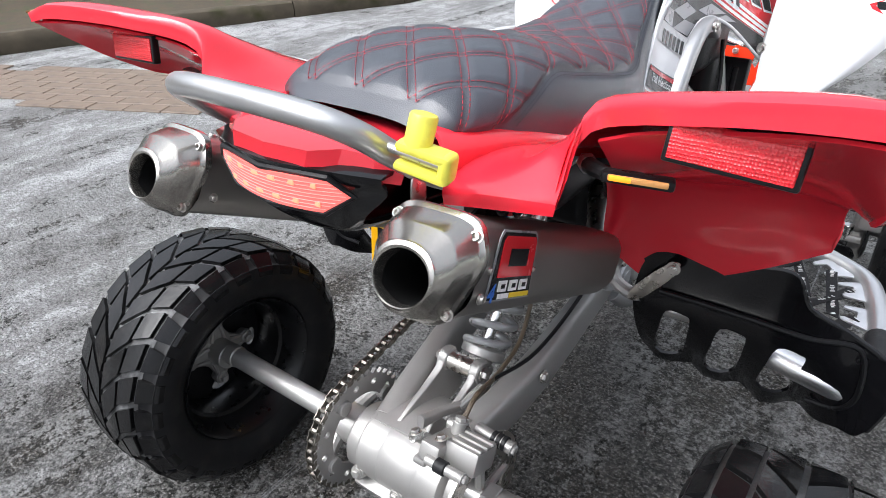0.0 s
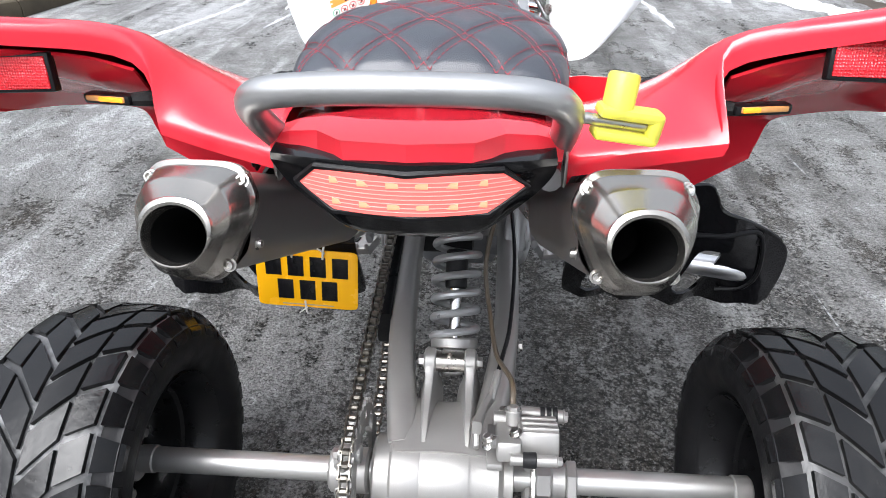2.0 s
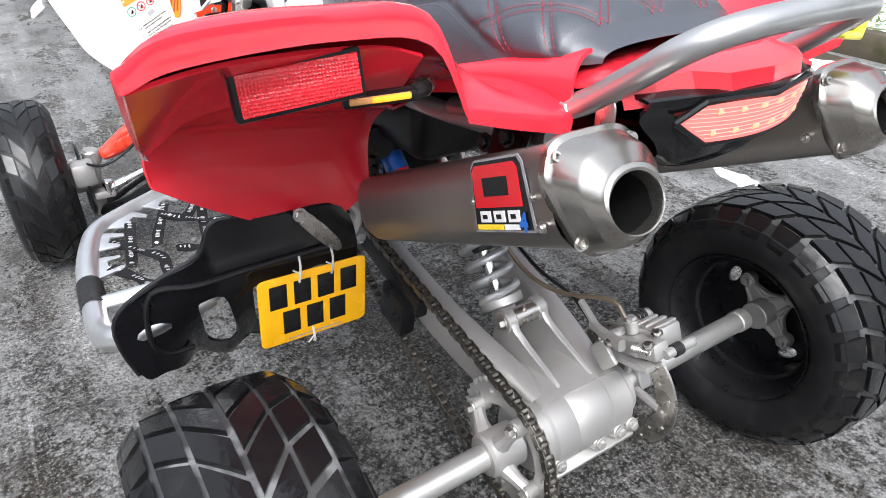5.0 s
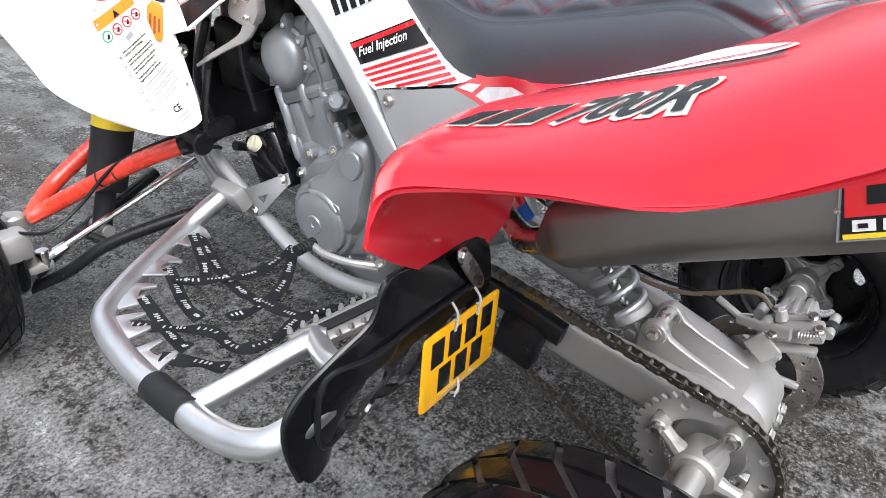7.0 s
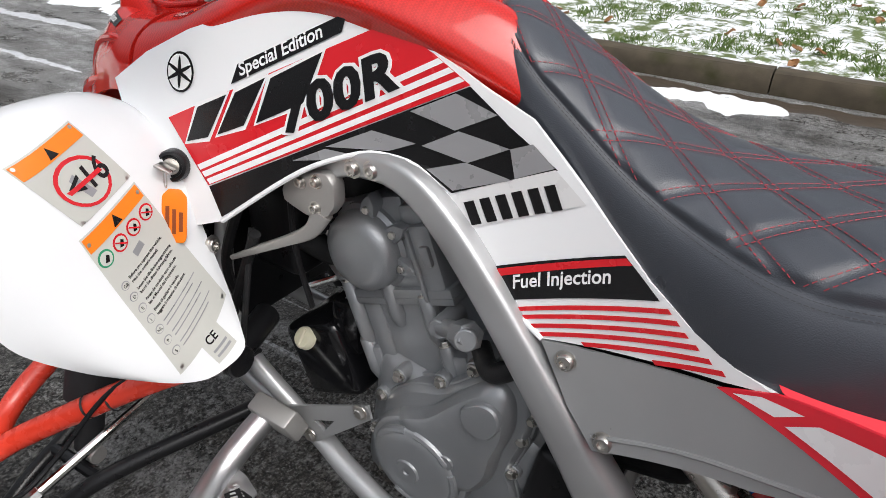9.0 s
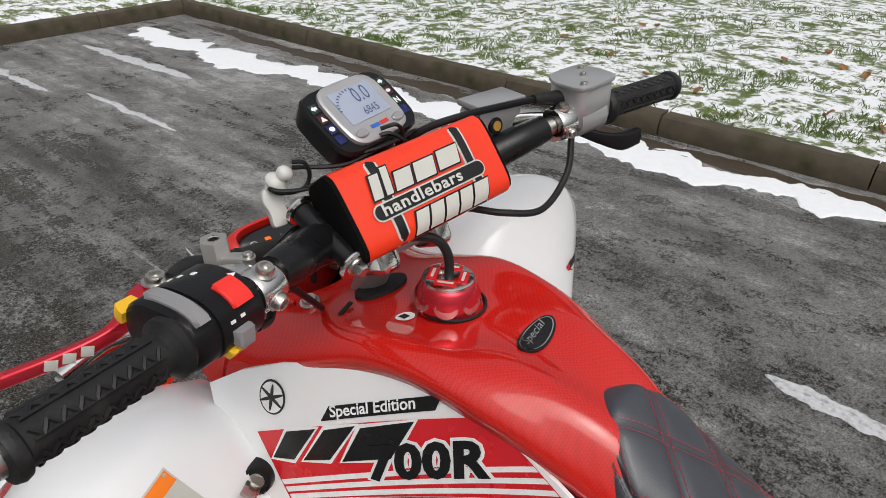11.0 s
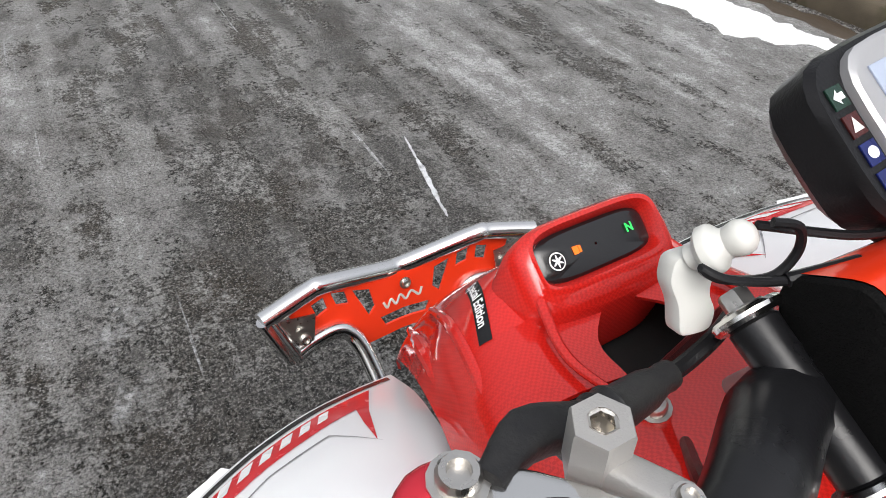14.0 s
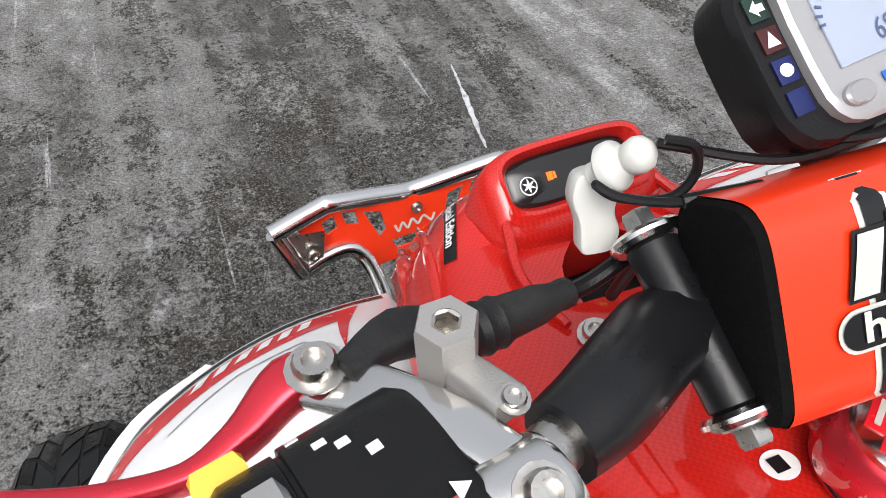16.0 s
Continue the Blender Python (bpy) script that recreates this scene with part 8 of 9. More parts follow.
LINES = [("GB", "Before you operate this vehicle,", "read the owner's manual."), ("D", "Lesen Sie die Bedienungsanleitung", "bevor Sie dieses Fahrzeug fahren."), ("E", "Antes de conducir este vehiculo", "lea el Manual del Propietario."), ("I", "Prima di guidare il veicolo,", "leggere il manuale di istruzioni."), ("NL", "", ""), ("P", "", ""), ("S", "", "")]
for k, (tag, one, two) in enumerate(LINES):
    b = 0.37 + 0.082 * k
    dd = V(at(LOW, 1, b)) - V(at(LOW, 0, b))
    lay_back("tag_ring", disc_on(LOW, 0.12, b, 0.055, 0.026, 14), 0.0014, GREYP, step=0.006)
    lay_back("tag_inside", disc_on(LOW, 0.12, b, 0.046, 0.021, 14), 0.002, LABEL, step=0.006)
    write_on(tag, 0.0048, at(LOW, 0.09 if len(tag) > 1 else 0.105, b + 0.009), dd, 0.0026, BLACK, 0)
    for j, line in enumerate((one, two)):
        if line:
            write_on(line, 0.0042, at(LOW, 0.21, b - 0.006 + 0.030 * j), dd, 0.0014, BLACK, 0.0001)
        else:
            lay_back("bar", [at(LOW, 0.21, b - 0.014 + 0.03 * j), at(LOW, 0.86 - 0.1 * j, b - 0.014 + 0.03 * j), at(LOW, 0.86 - 0.1 * j, b - 0.006 + 0.03 * j), at(LOW, 0.21, b - 0.006 + 0.03 * j)], 0.0014, GREYP, step=0.006)
for q in (UP, LOW):
    for a, b in ((0.06, 0.05), (0.94, 0.05), (0.06, 0.96), (0.94, 0.96)):
        p = cling(sheet(disc_on(q, a, b, 0.025, 0.012 if q is LOW else 0.025, 10), back, 0.01), left, (0, 1, 0), 0.0025)
        part("rivet", p, BOLT, left, recalc=False)
CE = [V(p) for p in ((0.262, 0.556), (0.232, 0.566), (0.215, 0.525), (0.245, 0.513))]
lay_back("mark_plate", [tuple(p) for p in CE], 0.0008, LABEL)
write_on("CE", 0.013, at(CE, 0.2, 0.55), CE[1] - CE[0], 0.0014, BLACK)
lay_back("bar", [at(CE, 0.15, 0.7), at(CE, 0.85, 0.7), at(CE, 0.85, 0.76), at(CE, 0.15, 0.76)], 0.0014, GREYP)
lay_back("bar", [at(CE, 0.15, 0.83), at(CE, 0.85, 0.83), at(CE, 0.85, 0.89), at(CE, 0.15, 0.89)], 0.0014, GREYP)

# ignition lock; the key with its tag hangs in it
lock = part("ignition_lock", lathe([(0, 0.004), (0.006, 0.004), (0.007, 0.007), (0.012, 0.007), (0.013, 0.010), (0.0165, 0.009), (0.018, 0.004), (0.019, -0.02)], axes((-0.192, 1.040, 0.712), (-0.75, -0.6, 0.25)), 24), BLACKP, quad, "black ignition lock")
part("lock_face", lathe([(0, 0.0075), (0.009, 0.0075), (0.0105, 0.005)], axes((-0.192, 1.040, 0.712), (-0.75, -0.6, 0.25)), 18), BOLT, lock)
key = new("ignition_key")
tagged(key, "steel key with an orange plastic tag hanging from the lock", "key")
key.location = (-0.205, 1.030, 0.716)
def keyed(name, bm, m_, label=""):
    bm.transform(Matrix.Translation((0.205, -1.030, -0.716)))
    return part(name, bm, m_, key, label)
keyed("key_head", box(0.003, 0.018, 0.024, axes((-0.212, 1.024, 0.720), (-0.75, -0.6, 0.25)) @ Matrix.Rotation(radians(60), 4, "Z"), 0.001), BOLT)
keyed("split_ring", tube([axes((-0.218, 1.018, 0.712), (-0.6, 0.3, 0.1)) @ V((0.010 * math.cos(a), 0.010 * math.sin(a), 0)) for a in (2 * math.pi * k / 20 for k in range(21))], 0.0008, 6, 1), BOLT)
TG = axes((-0.222, 1.008, 0.672), (-0.72, -0.66, 0.2), (0, 0, 1)) @ Matrix.Rotation(radians(-8), 4, "Z")
keyed("tag", prism([(p.x, p.y) for p in ring_of([(-0.013, -0.030), (0.013, -0.030), (0.013, 0.022), (0.006, 0.030), (-0.006, 0.030), (-0.013, 0.022)], 0.2)], 0.002, TG, 0.0005), ORANGE, "orange plastic tag with plain dark bars")
for k in range(3):
    keyed("bar", box(0.004, 0.034 - 0.006 * k, 0.0004, TG @ Matrix.Translation((-0.007 + 0.007 * k, -0.006, 0.0023)), 0), mat("ink_brown", (0.25, 0.05, 0.01), 0.5, bump=0) if k == 0 else bpy.data.materials["ink_brown"])


# ---- lamp pod on the nose ----
POD = Matrix.Translation((-0.002, 1.227, 0.876)) @ Matrix.Rotation(radians(2), 4, "Z") @ Matrix.Rotation(radians(38), 4, "X")


def pod_ring(w, top, low, z, e=4.5):
    out = []
    c0, d = (top + low) / 2, (top - low) / 2
    for k in range(40):
        a = 2 * math.pi * k / 40
        c, q = math.cos(a), math.sin(a)
        out.append(V((w * math.copysign(abs(c) ** (2 / e), c), c0 + d * math.copysign(abs(q) ** (2 / e), q), z)))
    return out


pod = part("lamp_pod", grid([[POD @ p for p in r] for r in (pod_ring(0.090, 0.020, -0.085, -0.050, 3), pod_ring(0.085, 0.028, -0.064, -0.018), pod_ring(0.080, 0.031, -0.052, -0.004), pod_ring(0.076, 0.0315, -0.047, 0.002), pod_ring(0.069, 0.029, -0.030, 0.007), pod_ring(0.065, 0.0255, -0.0245, 0.007), pod_ring(0.0615, 0.0225, -0.0215, 0.002), pod_ring(0.059, 0.021, -0.0205, -0.004))], True), CARBON, quad, "red carbon-look lamp pod")
part("pod_screen", grid([[POD @ p for p in r] for r in (pod_ring(0.0585, 0.021, -0.021, -0.004), pod_ring(0.054, 0.018, -0.018, -0.001), pod_ring(0.02, 0.006, -0.006, -0.0005), pod_ring(0.001, 0.001, -0.001, -0.0005))], True), mat("smoked_screen", (0.012, 0.012, 0.013), 0.2, bump=0.02), pod, "dark screen with small lamps")
GREENLAMP, ORANGELAMP = glow("green_lamp", (0.03, 0.8, 0.12), 0.45), glow("orange_lamp", (1.0, 0.16, 0.01), 0.5)
part("neutral_lamp", letters("N", 0.0105, lambda u, v: POD @ V((0.034 + u, -0.001 + v, 0.0006)), fat=0.0004), GREENLAMP, pod, recalc=False)
part("fuel_lamp", join(box(0.0055, 0.007, 0.0006, POD @ Matrix.Translation((-0.022, 0.001, 0.0004)), 0), box(0.002, 0.006, 0.0006, POD @ Matrix.Translation((-0.0175, 0.001, 0.0004)), 0)), ORANGELAMP, pod)
part("emblem", sheet(oval(-0.043, -0.002, 0.0078, 0.0078), lambda u, v: POD @ V((u, v, 0.0004)), 0.01), WHITEP, pod, recalc=False)
part("emblem", sheet(oval(-0.043, -0.002, 0.0066, 0.0066), lambda u, v: POD @ V((u, v, 0.0008)), 0.01), BLACK, pod, recalc=False)
for k in range(3):
    part("emblem", sheet(oval(-0.043, -0.002, 0.0011, 0.006, 10, k * math.pi / 3), lambda u, v: POD @ V((u, v, 0.0012)), 0.01), WHITEP, pod, recalc=False)
nose = bpy.data.objects["nose_cowl"]
TAG0, TAG1 = V((-0.086, 1.284)), V((-0.119, 1.209))


def on_nose(u, v):
    d = (TAG1 - TAG0).normalized()
    q = TAG0 + d * u + V((-d.y, d.x)) * v
    return V((q.x, q.y, 1.2))


part("black_tag", cling(sheet([(0, -0.0045), (0.082, -0.0045), (0.082, 0.0055), (0, 0.0055)], on_nose, 0.004), nose, (0, 0, -1), 0.0012), BLACK, nose, recalc=False)
part("lettering", cling(letters("Special Edition", 0.0108, lambda u, v: on_nose(0.003 + u, -0.0030 + v * 0.9), 0.0, 1.0, 0.0003), nose, (0, 0, -1), 0.0022), WHITEP, nose, recalc=False)

# ---- front bumper ----
bump = part("front_bumper", tube([(-0.225, 1.566, 0.566), (-0.150, 1.585, 0.576), (-0.125, 1.588, 0.576), (-0.03, 1.606, 0.548), (0.0, 1.611, 0.541), (0.03, 1.606, 0.548), (0.125, 1.588, 0.576), (0.150, 1.585, 0.576), (0.225, 1.566, 0.566)], 0.0145, 16), CHROME, quad, "polished tubular front bumper")
part("lower_tube", tube([(-0.192, 1.556, 0.488), (-0.155, 1.568, 0.492), (-0.115, 1.572, 0.492), (-0.092, 1.560, 0.470), (-0.082, 1.520, 0.430), (-0.078, 1.45, 0.37)], 0.0135, 14), CHROME, bump)
part("lower_tube", tube([(0.192, 1.556, 0.488), (0.155, 1.568, 0.492), (0.115, 1.572, 0.492), (0.092, 1.560, 0.470), (0.082, 1.520, 0.430), (0.078, 1.45, 0.37)], 0.0135, 14), CHROME, bump)
for s in (1, -1):
    part("end_tube", tube([(s * 0.218, 1.568, 0.567), (s * 0.190, 1.556, 0.486)], 0.0145, 14, 1), CHROME, bump)
    part("bolt", bolt_at((s * 0.172, 1.553, 0.518), (0, -1, 0.35), 0.008, 0.006), BOLT, bump)
    part("gusset", thicken(sheet([(s * 0.205, 0.555), (s * 0.150, 0.548), (s * 0.158, 0.500), (s * 0.190, 0.495)], lambda u, v: V((u, 1.562 + 0.1 * (v - 0.5), v)), 0.02), 0.003), BOLT, bump)
bp_out = [(-0.190, 0.560), (-0.125, 0.572), (-0.03, 0.542), (0.03, 0.542), (0.125, 0.572), (0.190, 0.560), (0.165, 0.492), (0.110, 0.488), (0.070, 0.44), (-0.070, 0.44), (-0.110, 0.488), (-0.165, 0.492)]
bp_holes = [ring for s in (1, -1) for ring in ([(s * 0.150, 0.547), (s * 0.130, 0.552), (s * 0.126, 0.530), (s * 0.144, 0.524)], [(s * 0.118, 0.553), (s * 0.096, 0.547), (s * 0.092, 0.524), (s * 0.112, 0.530)], [(s * 0.084, 0.543), (s * 0.056, 0.533), (s * 0.050, 0.500), (s * 0.062, 0.488)])] + [[(-0.044, 0.476), (0.044, 0.476), (0.036, 0.458), (-0.036, 0.458)]]


def bplate(off=0.0):
    return lambda u, v: V((u, 1.572 + 0.22 * (v - 0.5) + 0.02 * (1 - abs(u) / 0.2) - off, v + off * 0.3))


part("bumper_plate", thicken(sheet(bp_out, bplate(), 0.02, bp_holes), 0.004), PADRED, bump, "red cut-out plate with plain pale shapes")
for pts in ([(-0.036, 0.500), (-0.030, 0.488), (-0.022, 0.500), (-0.014, 0.488), (-0.005, 0.501), (0.004, 0.490), (0.014, 0.502), (0.026, 0.492), (0.032, 0.504)],):
    part("pale_stroke", tube([bplate(0.003)(*q) for q in pts], 0.0026, 6, 5), LABEL, bump)
part("centre_bolt", bolt_at((0.0, 1.580, 0.531), (0, -1, 0.35), 0.007, 0.006), BOLT, bump)

# ---- tank details ----
cap = part("fuel_cap", lathe([(0.034, -0.012), (0.036, 0.0), (0.0355, 0.006), (0.031, 0.018), (0.029, 0.021), (0.027, 0.022), (0, 0.022)], Matrix.Translation((0.003, 0.938, 0.908)), 32), REDMETAL, quad, "red anodised fuel cap")
part("cap_top", lathe([(0.0285, 0.0215), (0.028, 0.0245), (0.026, 0.0255), (0, 0.0258)], Matrix.Translation((0.003, 0.938, 0.908)), 28), POLISH, cap, "bare metal cap top")
PINK = mat("satin_pink_metal", (0.72, 0.36, 0.36), 0.26, 0.85, var=0.08)
for k in range(7):
    a = 2 * math.pi * k / 7 + 0.2
    part("scallop", lathe([(0, 0.0016), (0.011, 0.0012), (0.0135, 0.0), (0.0135, -0.003)], axes((0.003 + 0.0322 * math.cos(a), 0.938 + 0.0322 * math.sin(a), 0.9145), (math.cos(a), math.sin(a), 0.42)), 18), PINK, cap)
for k in range(4):
    a = 2 * math.pi * k / 4 + 0.5
    part("cap_recess", box(0.024, 0.010, 0.0012, Matrix.Translation((0.003 + 0.0165 * math.cos(a), 0.938 + 0.0165 * math.sin(a), 0.9342)) @ Matrix.Rotation(a + math.pi / 2, 4, "Z"), 0.0004), DEEPRED, cap, "red label recess")
    part("pale_bar", box(0.017, 0.003, 0.0006, Matrix.Translation((0.003 + 0.0165 * math.cos(a), 0.938 + 0.0165 * math.sin(a), 0.9350)) @ Matrix.Rotation(a + math.pi / 2, 4, "Z"), 0), LABEL, cap)
# black ring stands in for the shaded gap beneath the cap
part("cap_gap_ring", lathe([(0.038, 0.0), (0.0385, 0.003), (0.036, 0.004), (0.034, 0.0)], Matrix.Translation((0.006, 0.934, 0.8985)), 28), RUBBER, cap)
part("breather_hose", tube([(0.004, 0.938, 0.930), (0.003, 0.940, 0.958), (-0.008, 0.950, 0.978), (-0.035, 0.968, 0.982), (-0.055, 0.985, 0.965)], 0.0052, 10), RUBBER, cap, "black breather hose")
bd = cling(sheet(oval(0.010, 0.828, 0.030, 0.0145, 32, 0.12), lambda u, v: V((u, v, 1.2)), 0.006), tank, (0, 0, -1), 0.0025)
badge_ = part("tank_badge", thicken(bd, 0.003), BLACK, quad, "oval black and silver badge")
for poly, m_ in ((oval(0.010, 0.828, 0.0275, 0.0125, 32, 0.12), POLISH), (oval(0.010, 0.828, 0.0262, 0.0113, 32, 0.12), BLACK)):
    part("badge_ring", cling(sheet(poly, lambda u, v: V((u, v, 1.2)), 0.006), tank, (0, 0, -1), 0.0030 if m_ is POLISH else 0.0034), m_, badge_, recalc=False)
part("lettering", cling(letters("Special", 0.0135, lambda u, v: V((-0.010 + u, 0.825 + v + 0.12 * u, 1.2)), 0.35), tank, (0, 0, -1), 0.0040), POLISH, badge_, recalc=False)
part("tank_bolt", bolt_at((-0.070, 1.084, 0.868), (-0.2, 0, 1), 0.009, 0.006), BOLT, quad)
part("fuel_sticker", cling(sheet(oval(-0.040, 0.960, 0.012, 0.009), lambda u, v: V((u, v, 1.2)), 0.008), tank, (0, 0, -1), 0.0012), WHITEP, quad, "round white fuel sticker", recalc=False)
part("fuel_sticker_mark", cling(sheet([(-0.046, 0.956), (-0.036, 0.956), (-0.036, 0.965), (-0.046, 0.965)], lambda u, v: V((u, v, 1.2)), 0.008), tank, (0, 0, -1), 0.0018), BLACK, quad, recalc=False)
# dark disc and bar stand in for the shaded stem opening and slot
part("stem_hole_disc", lathe([(0.056, -0.004), (0.055, 0.0), (0.0, 0.0005)], Matrix.Translation((-0.004, 1.034, 0.8825)) @ Matrix.Rotation(radians(-15), 4, "X") @ Matrix.Diagonal((0.66, 0.42, 1, 1)), 32), HOLLOWSHADE, quad, "flat dark disc for the shaded opening round the steering stem")
part("cover_slot_shade", box(0.026, 0.005, 0.003, Matrix.Translation((-0.066, 1.026, 0.8835)) @ Matrix.Rotation(radians(20), 4, "Z"), 0.001), HOLLOWSHADE, quad)

# ---- steering stem, handlebar ----
stem = part("steering_stem", join(rod((-0.003, 1.07, 0.84), (-0.004, 1.025, 0.945), 0.019, 20), box(0.10, 0.045, 0.022, Matrix.Translation((-0.004, 1.018, 0.945)) @ Matrix.Rotation(radians(-25), 4, "X"), 0.006)), ALU, quad, "bare metal steering stem")
for x in (-0.045, 0.037):
    part("bar_clamp", box(0.028, 0.045, 0.055, Matrix.Translation((x, 1.000, 0.962)) @ Matrix.Rotation(radians(-25), 4, "X"), 0.008, 3), POLISH, stem, "polished alloy bar clamp")
    part("clamp_bolt", bolt_at((x, 0.972, 0.982), (0, -0.8, 0.6), 0.006, 0.006), BOLT, stem)


hb = part("handlebar", tube([(-0.415, 0.915, 1.012), (-0.30, 0.938, 1.010), (-0.225, 0.957, 1.010), (-0.17, 0.980, 1.004), (-0.115, 1.000, 0.985), (-0.06, 1.005, 0.972), (0, 1.006, 0.972), (0.06, 1.004, 0.980), (0.115, 0.996, 1.002), (0.17, 0.974, 1.030), (0.23, 0.957, 1.044), (0.31, 0.940, 1.050), (0.44, 0.916, 1.056)], 0.0108, 14), BOLT, quad, "bare alloy handlebar")
for s, pts in ((-1, [(-0.188, 0.972, 1.0065), (-0.165, 0.980, 1.004), (-0.125, 1.000, 0.995), (-0.105, 1.004, 0.990)]), (1, [(0.205, 0.965, 1.040), (0.17, 0.976, 1.030), (0.125, 0.996, 1.012), (0.105, 0.999, 1.004)])):
    part("bar_elbow", tube(pts, [0.0165, 0.019, 0.021, 0.021], 14), BLACKTUBE, hb, "matt black bar elbow")
    x = -0.105 if s < 0 else 0.100
    lo, hi = V((x, 0.966, 0.985 if s < 0 else 1.0)), V((x, 1.036, 1.012 if s < 0 else 1.03))
    part("pivot_post", rod(lo, hi, 0.012, 16), BLACKTUBE, hb)
    for o, d in ((lo, lo - hi), (hi, hi - lo)):
        d = d.normalized()
        part("eye_washer", rod(o, o + d * 0.006, 0.0175, 22, 0.002), POLISH, hb)
        part("pivot_bolt", hexbolt(o + d * 0.006, d, 0.0075, 0.010), BOLT, hb)

# crossbar pad
PA, PB = V((-0.096, 0.992, 1.013)), V((0.092, 0.972, 1.032))
PX = (PB - PA).normalized()
PN = V((0, -0.79, 0.61))
PN = (PN - PX * PN.dot(PX)).normalized()
PU = PN.cross(PX).normalized()
if PU.z < 0:
    PU = -PU
PADS = Matrix((PX, PU, PN)).transposed().to_4x4()
PADS.translation = (PA + PB) / 2
PAD_L = (PB - PA).length


def pad_ring(k=1.0):
    return [p * k for p in ring_of([(-0.046, -0.026), (0.046, -0.030), (0.046, 0.018), (0.034, 0.028), (-0.034, 0.028), (-0.046, 0.020)], 0.32, 4)]


def pad_row(x, k=1.0):
    return [PADS @ V((x, p.x, p.y)) for p in pad_ring(k)]


pad = part("bar_pad", grid([pad_row(-PAD_L / 2), pad_row(-PAD_L / 4), pad_row(0), pad_row(PAD_L / 4), pad_row(PAD_L / 2)], True), PADRED, quad, "orange-red vinyl crossbar pad")
for sgn in (-1, 1):
    e = sgn * PAD_L / 2
    bm = grid([pad_row(e, 0.985), pad_row(e + sgn * 0.004, 0.96), pad_row(e + sgn * 0.006, 0.80), pad_row(e + sgn * 0.0065, 0.2)], True)
    bm.verts.ensure_lookup_table()
    bm.faces.new(bm.verts[-len(pad_ring()):])
    part("pad_foam", bm, FOAM, pad, "black foam end")


def pad_face(poly, off, material, step=0.008):
    """u along the bar, v up the face; follows the bend over the edges."""
    return part("pad_print", cling(sheet(poly, lambda u, v: PADS @ V((u, v, 0.08)), step), pad, -PN, off), material, pad, recalc=False)


def pill(cx, cy, a, b):
    """A bar with round ends, half length a and half height b."""
    return [(cx + sx * (a - b) + b * math.cos(t), cy + b * math.sin(t)) for sx, t0 in ((1, -math.pi / 2), (-1, math.pi / 2)) for t in (t0 + math.pi * k / 10 for k in range(11))]


for x in (-0.053, 0.056):
    for w, off, m_ in ((0.0072, 0.0006, LABEL), (0.0048, 0.0012, BLACK)):
        pad_face([(x - w, -0.045), (x + w, -0.045), (x + w, 0.045), (x - w, 0.045)], off, m_)
for x, w, h, lift in ((-0.068, 0.011, 0.0235, 0.0), (-0.053, 0.008, 0.027, 0.0), (-0.041, 0.021, 0.018, 0.0), (-0.016, 0.026, 0.0185, 0.0), (0.015, 0.028, 0.020, 0.001)):
    for grow, off, m_ in ((0.0016, 0.0018, BLACK), (0.0, 0.0024, LABEL)):
        pad_face([(x - grow, 0.003 + lift - grow), (x + w + grow, 0.003 + lift - grow), (x + w + 0.005 + grow, 0.003 + h + grow), (x + 0.005 - grow, 0.003 + h + grow)], off, m_, 0.004)
for g, off, m_ in ((0.0016, 0.0018, LABEL), (0, 0.0024, BLACK)):
    pad_face(pill(-0.003, -0.0095, 0.071 + g, 0.0072 + g), off, m_)
part("lettering", cling(letters("handlebars", 0.0165, lambda u, v: PADS @ V((-0.066 + u * 1.30, -0.0138 + v, 0.08)), 0, 1.1, 0.0004), pad, -PN, 0.0032), LABEL, pad, recalc=False)
for x, w in ((-0.040, 0.016), (-0.021, 0.017), (-0.001, 0.017), (0.019, 0.017), (0.039, 0.020)):
    for grow, off, m_ in ((0.0016, 0.0014, BLACK), (0.0, 0.0020, LABEL)):
        pad_face([(x - grow, -0.0435 - grow), (x + w + grow, -0.0435 - grow), (x + w + 0.008 + grow, -0.0225 + grow), (x + 0.008 - grow, -0.0225 + grow)], off, m_, 0.004)

# ---- digital meter ----
DM = Matrix.Translation((-0.006, 1.056, 1.088)) @ Matrix.Rotation(radians(-4), 4, "Y") @ Matrix.Rotation(radians(6), 4, "Z") @ Matrix.Rotation(radians(36), 4, "X")


def plate_ring(w, h, c, z):
    return [DM @ V((p.x, p.y, z)) for p in ring_of([(-w, -h + c), (-w + c, -h), (w - c, -h), (w, -h + c), (w, h - c), (w - c, h), (-w + c, h), (-w, h - c)], 0.3, 2)]


def closed(rows):
    bm = grid(rows, True)
    bm.verts.ensure_lookup_table()
    n = len(rows[0])
    bm.faces.new(bm.verts[:n])
    bm.faces.new(bm.verts[-n:])
    return bm


meter = part("digital_meter", closed([plate_ring(0.050, 0.034, 0.012, -0.036), plate_ring(0.060, 0.040, 0.014, -0.026), plate_ring(0.063, 0.042, 0.014, -0.004), plate_ring(0.061, 0.040, 0.014, 0.0)]), BLACKP, quad, "black digital meter with a silver bezel")
part("bezel", closed([plate_ring(0.043, 0.038, 0.012, -0.001), plate_ring(0.043, 0.038, 0.012, 0.004), plate_ring(0.041, 0.036, 0.012, 0.0055), plate_ring(0.037, 0.031, 0.008, 0.0052)]), mat("bezel_silver", (0.42, 0.42, 0.43), 0.35, 0.45, var=0.03, bump=0.03), meter, "silver plastic bezel")


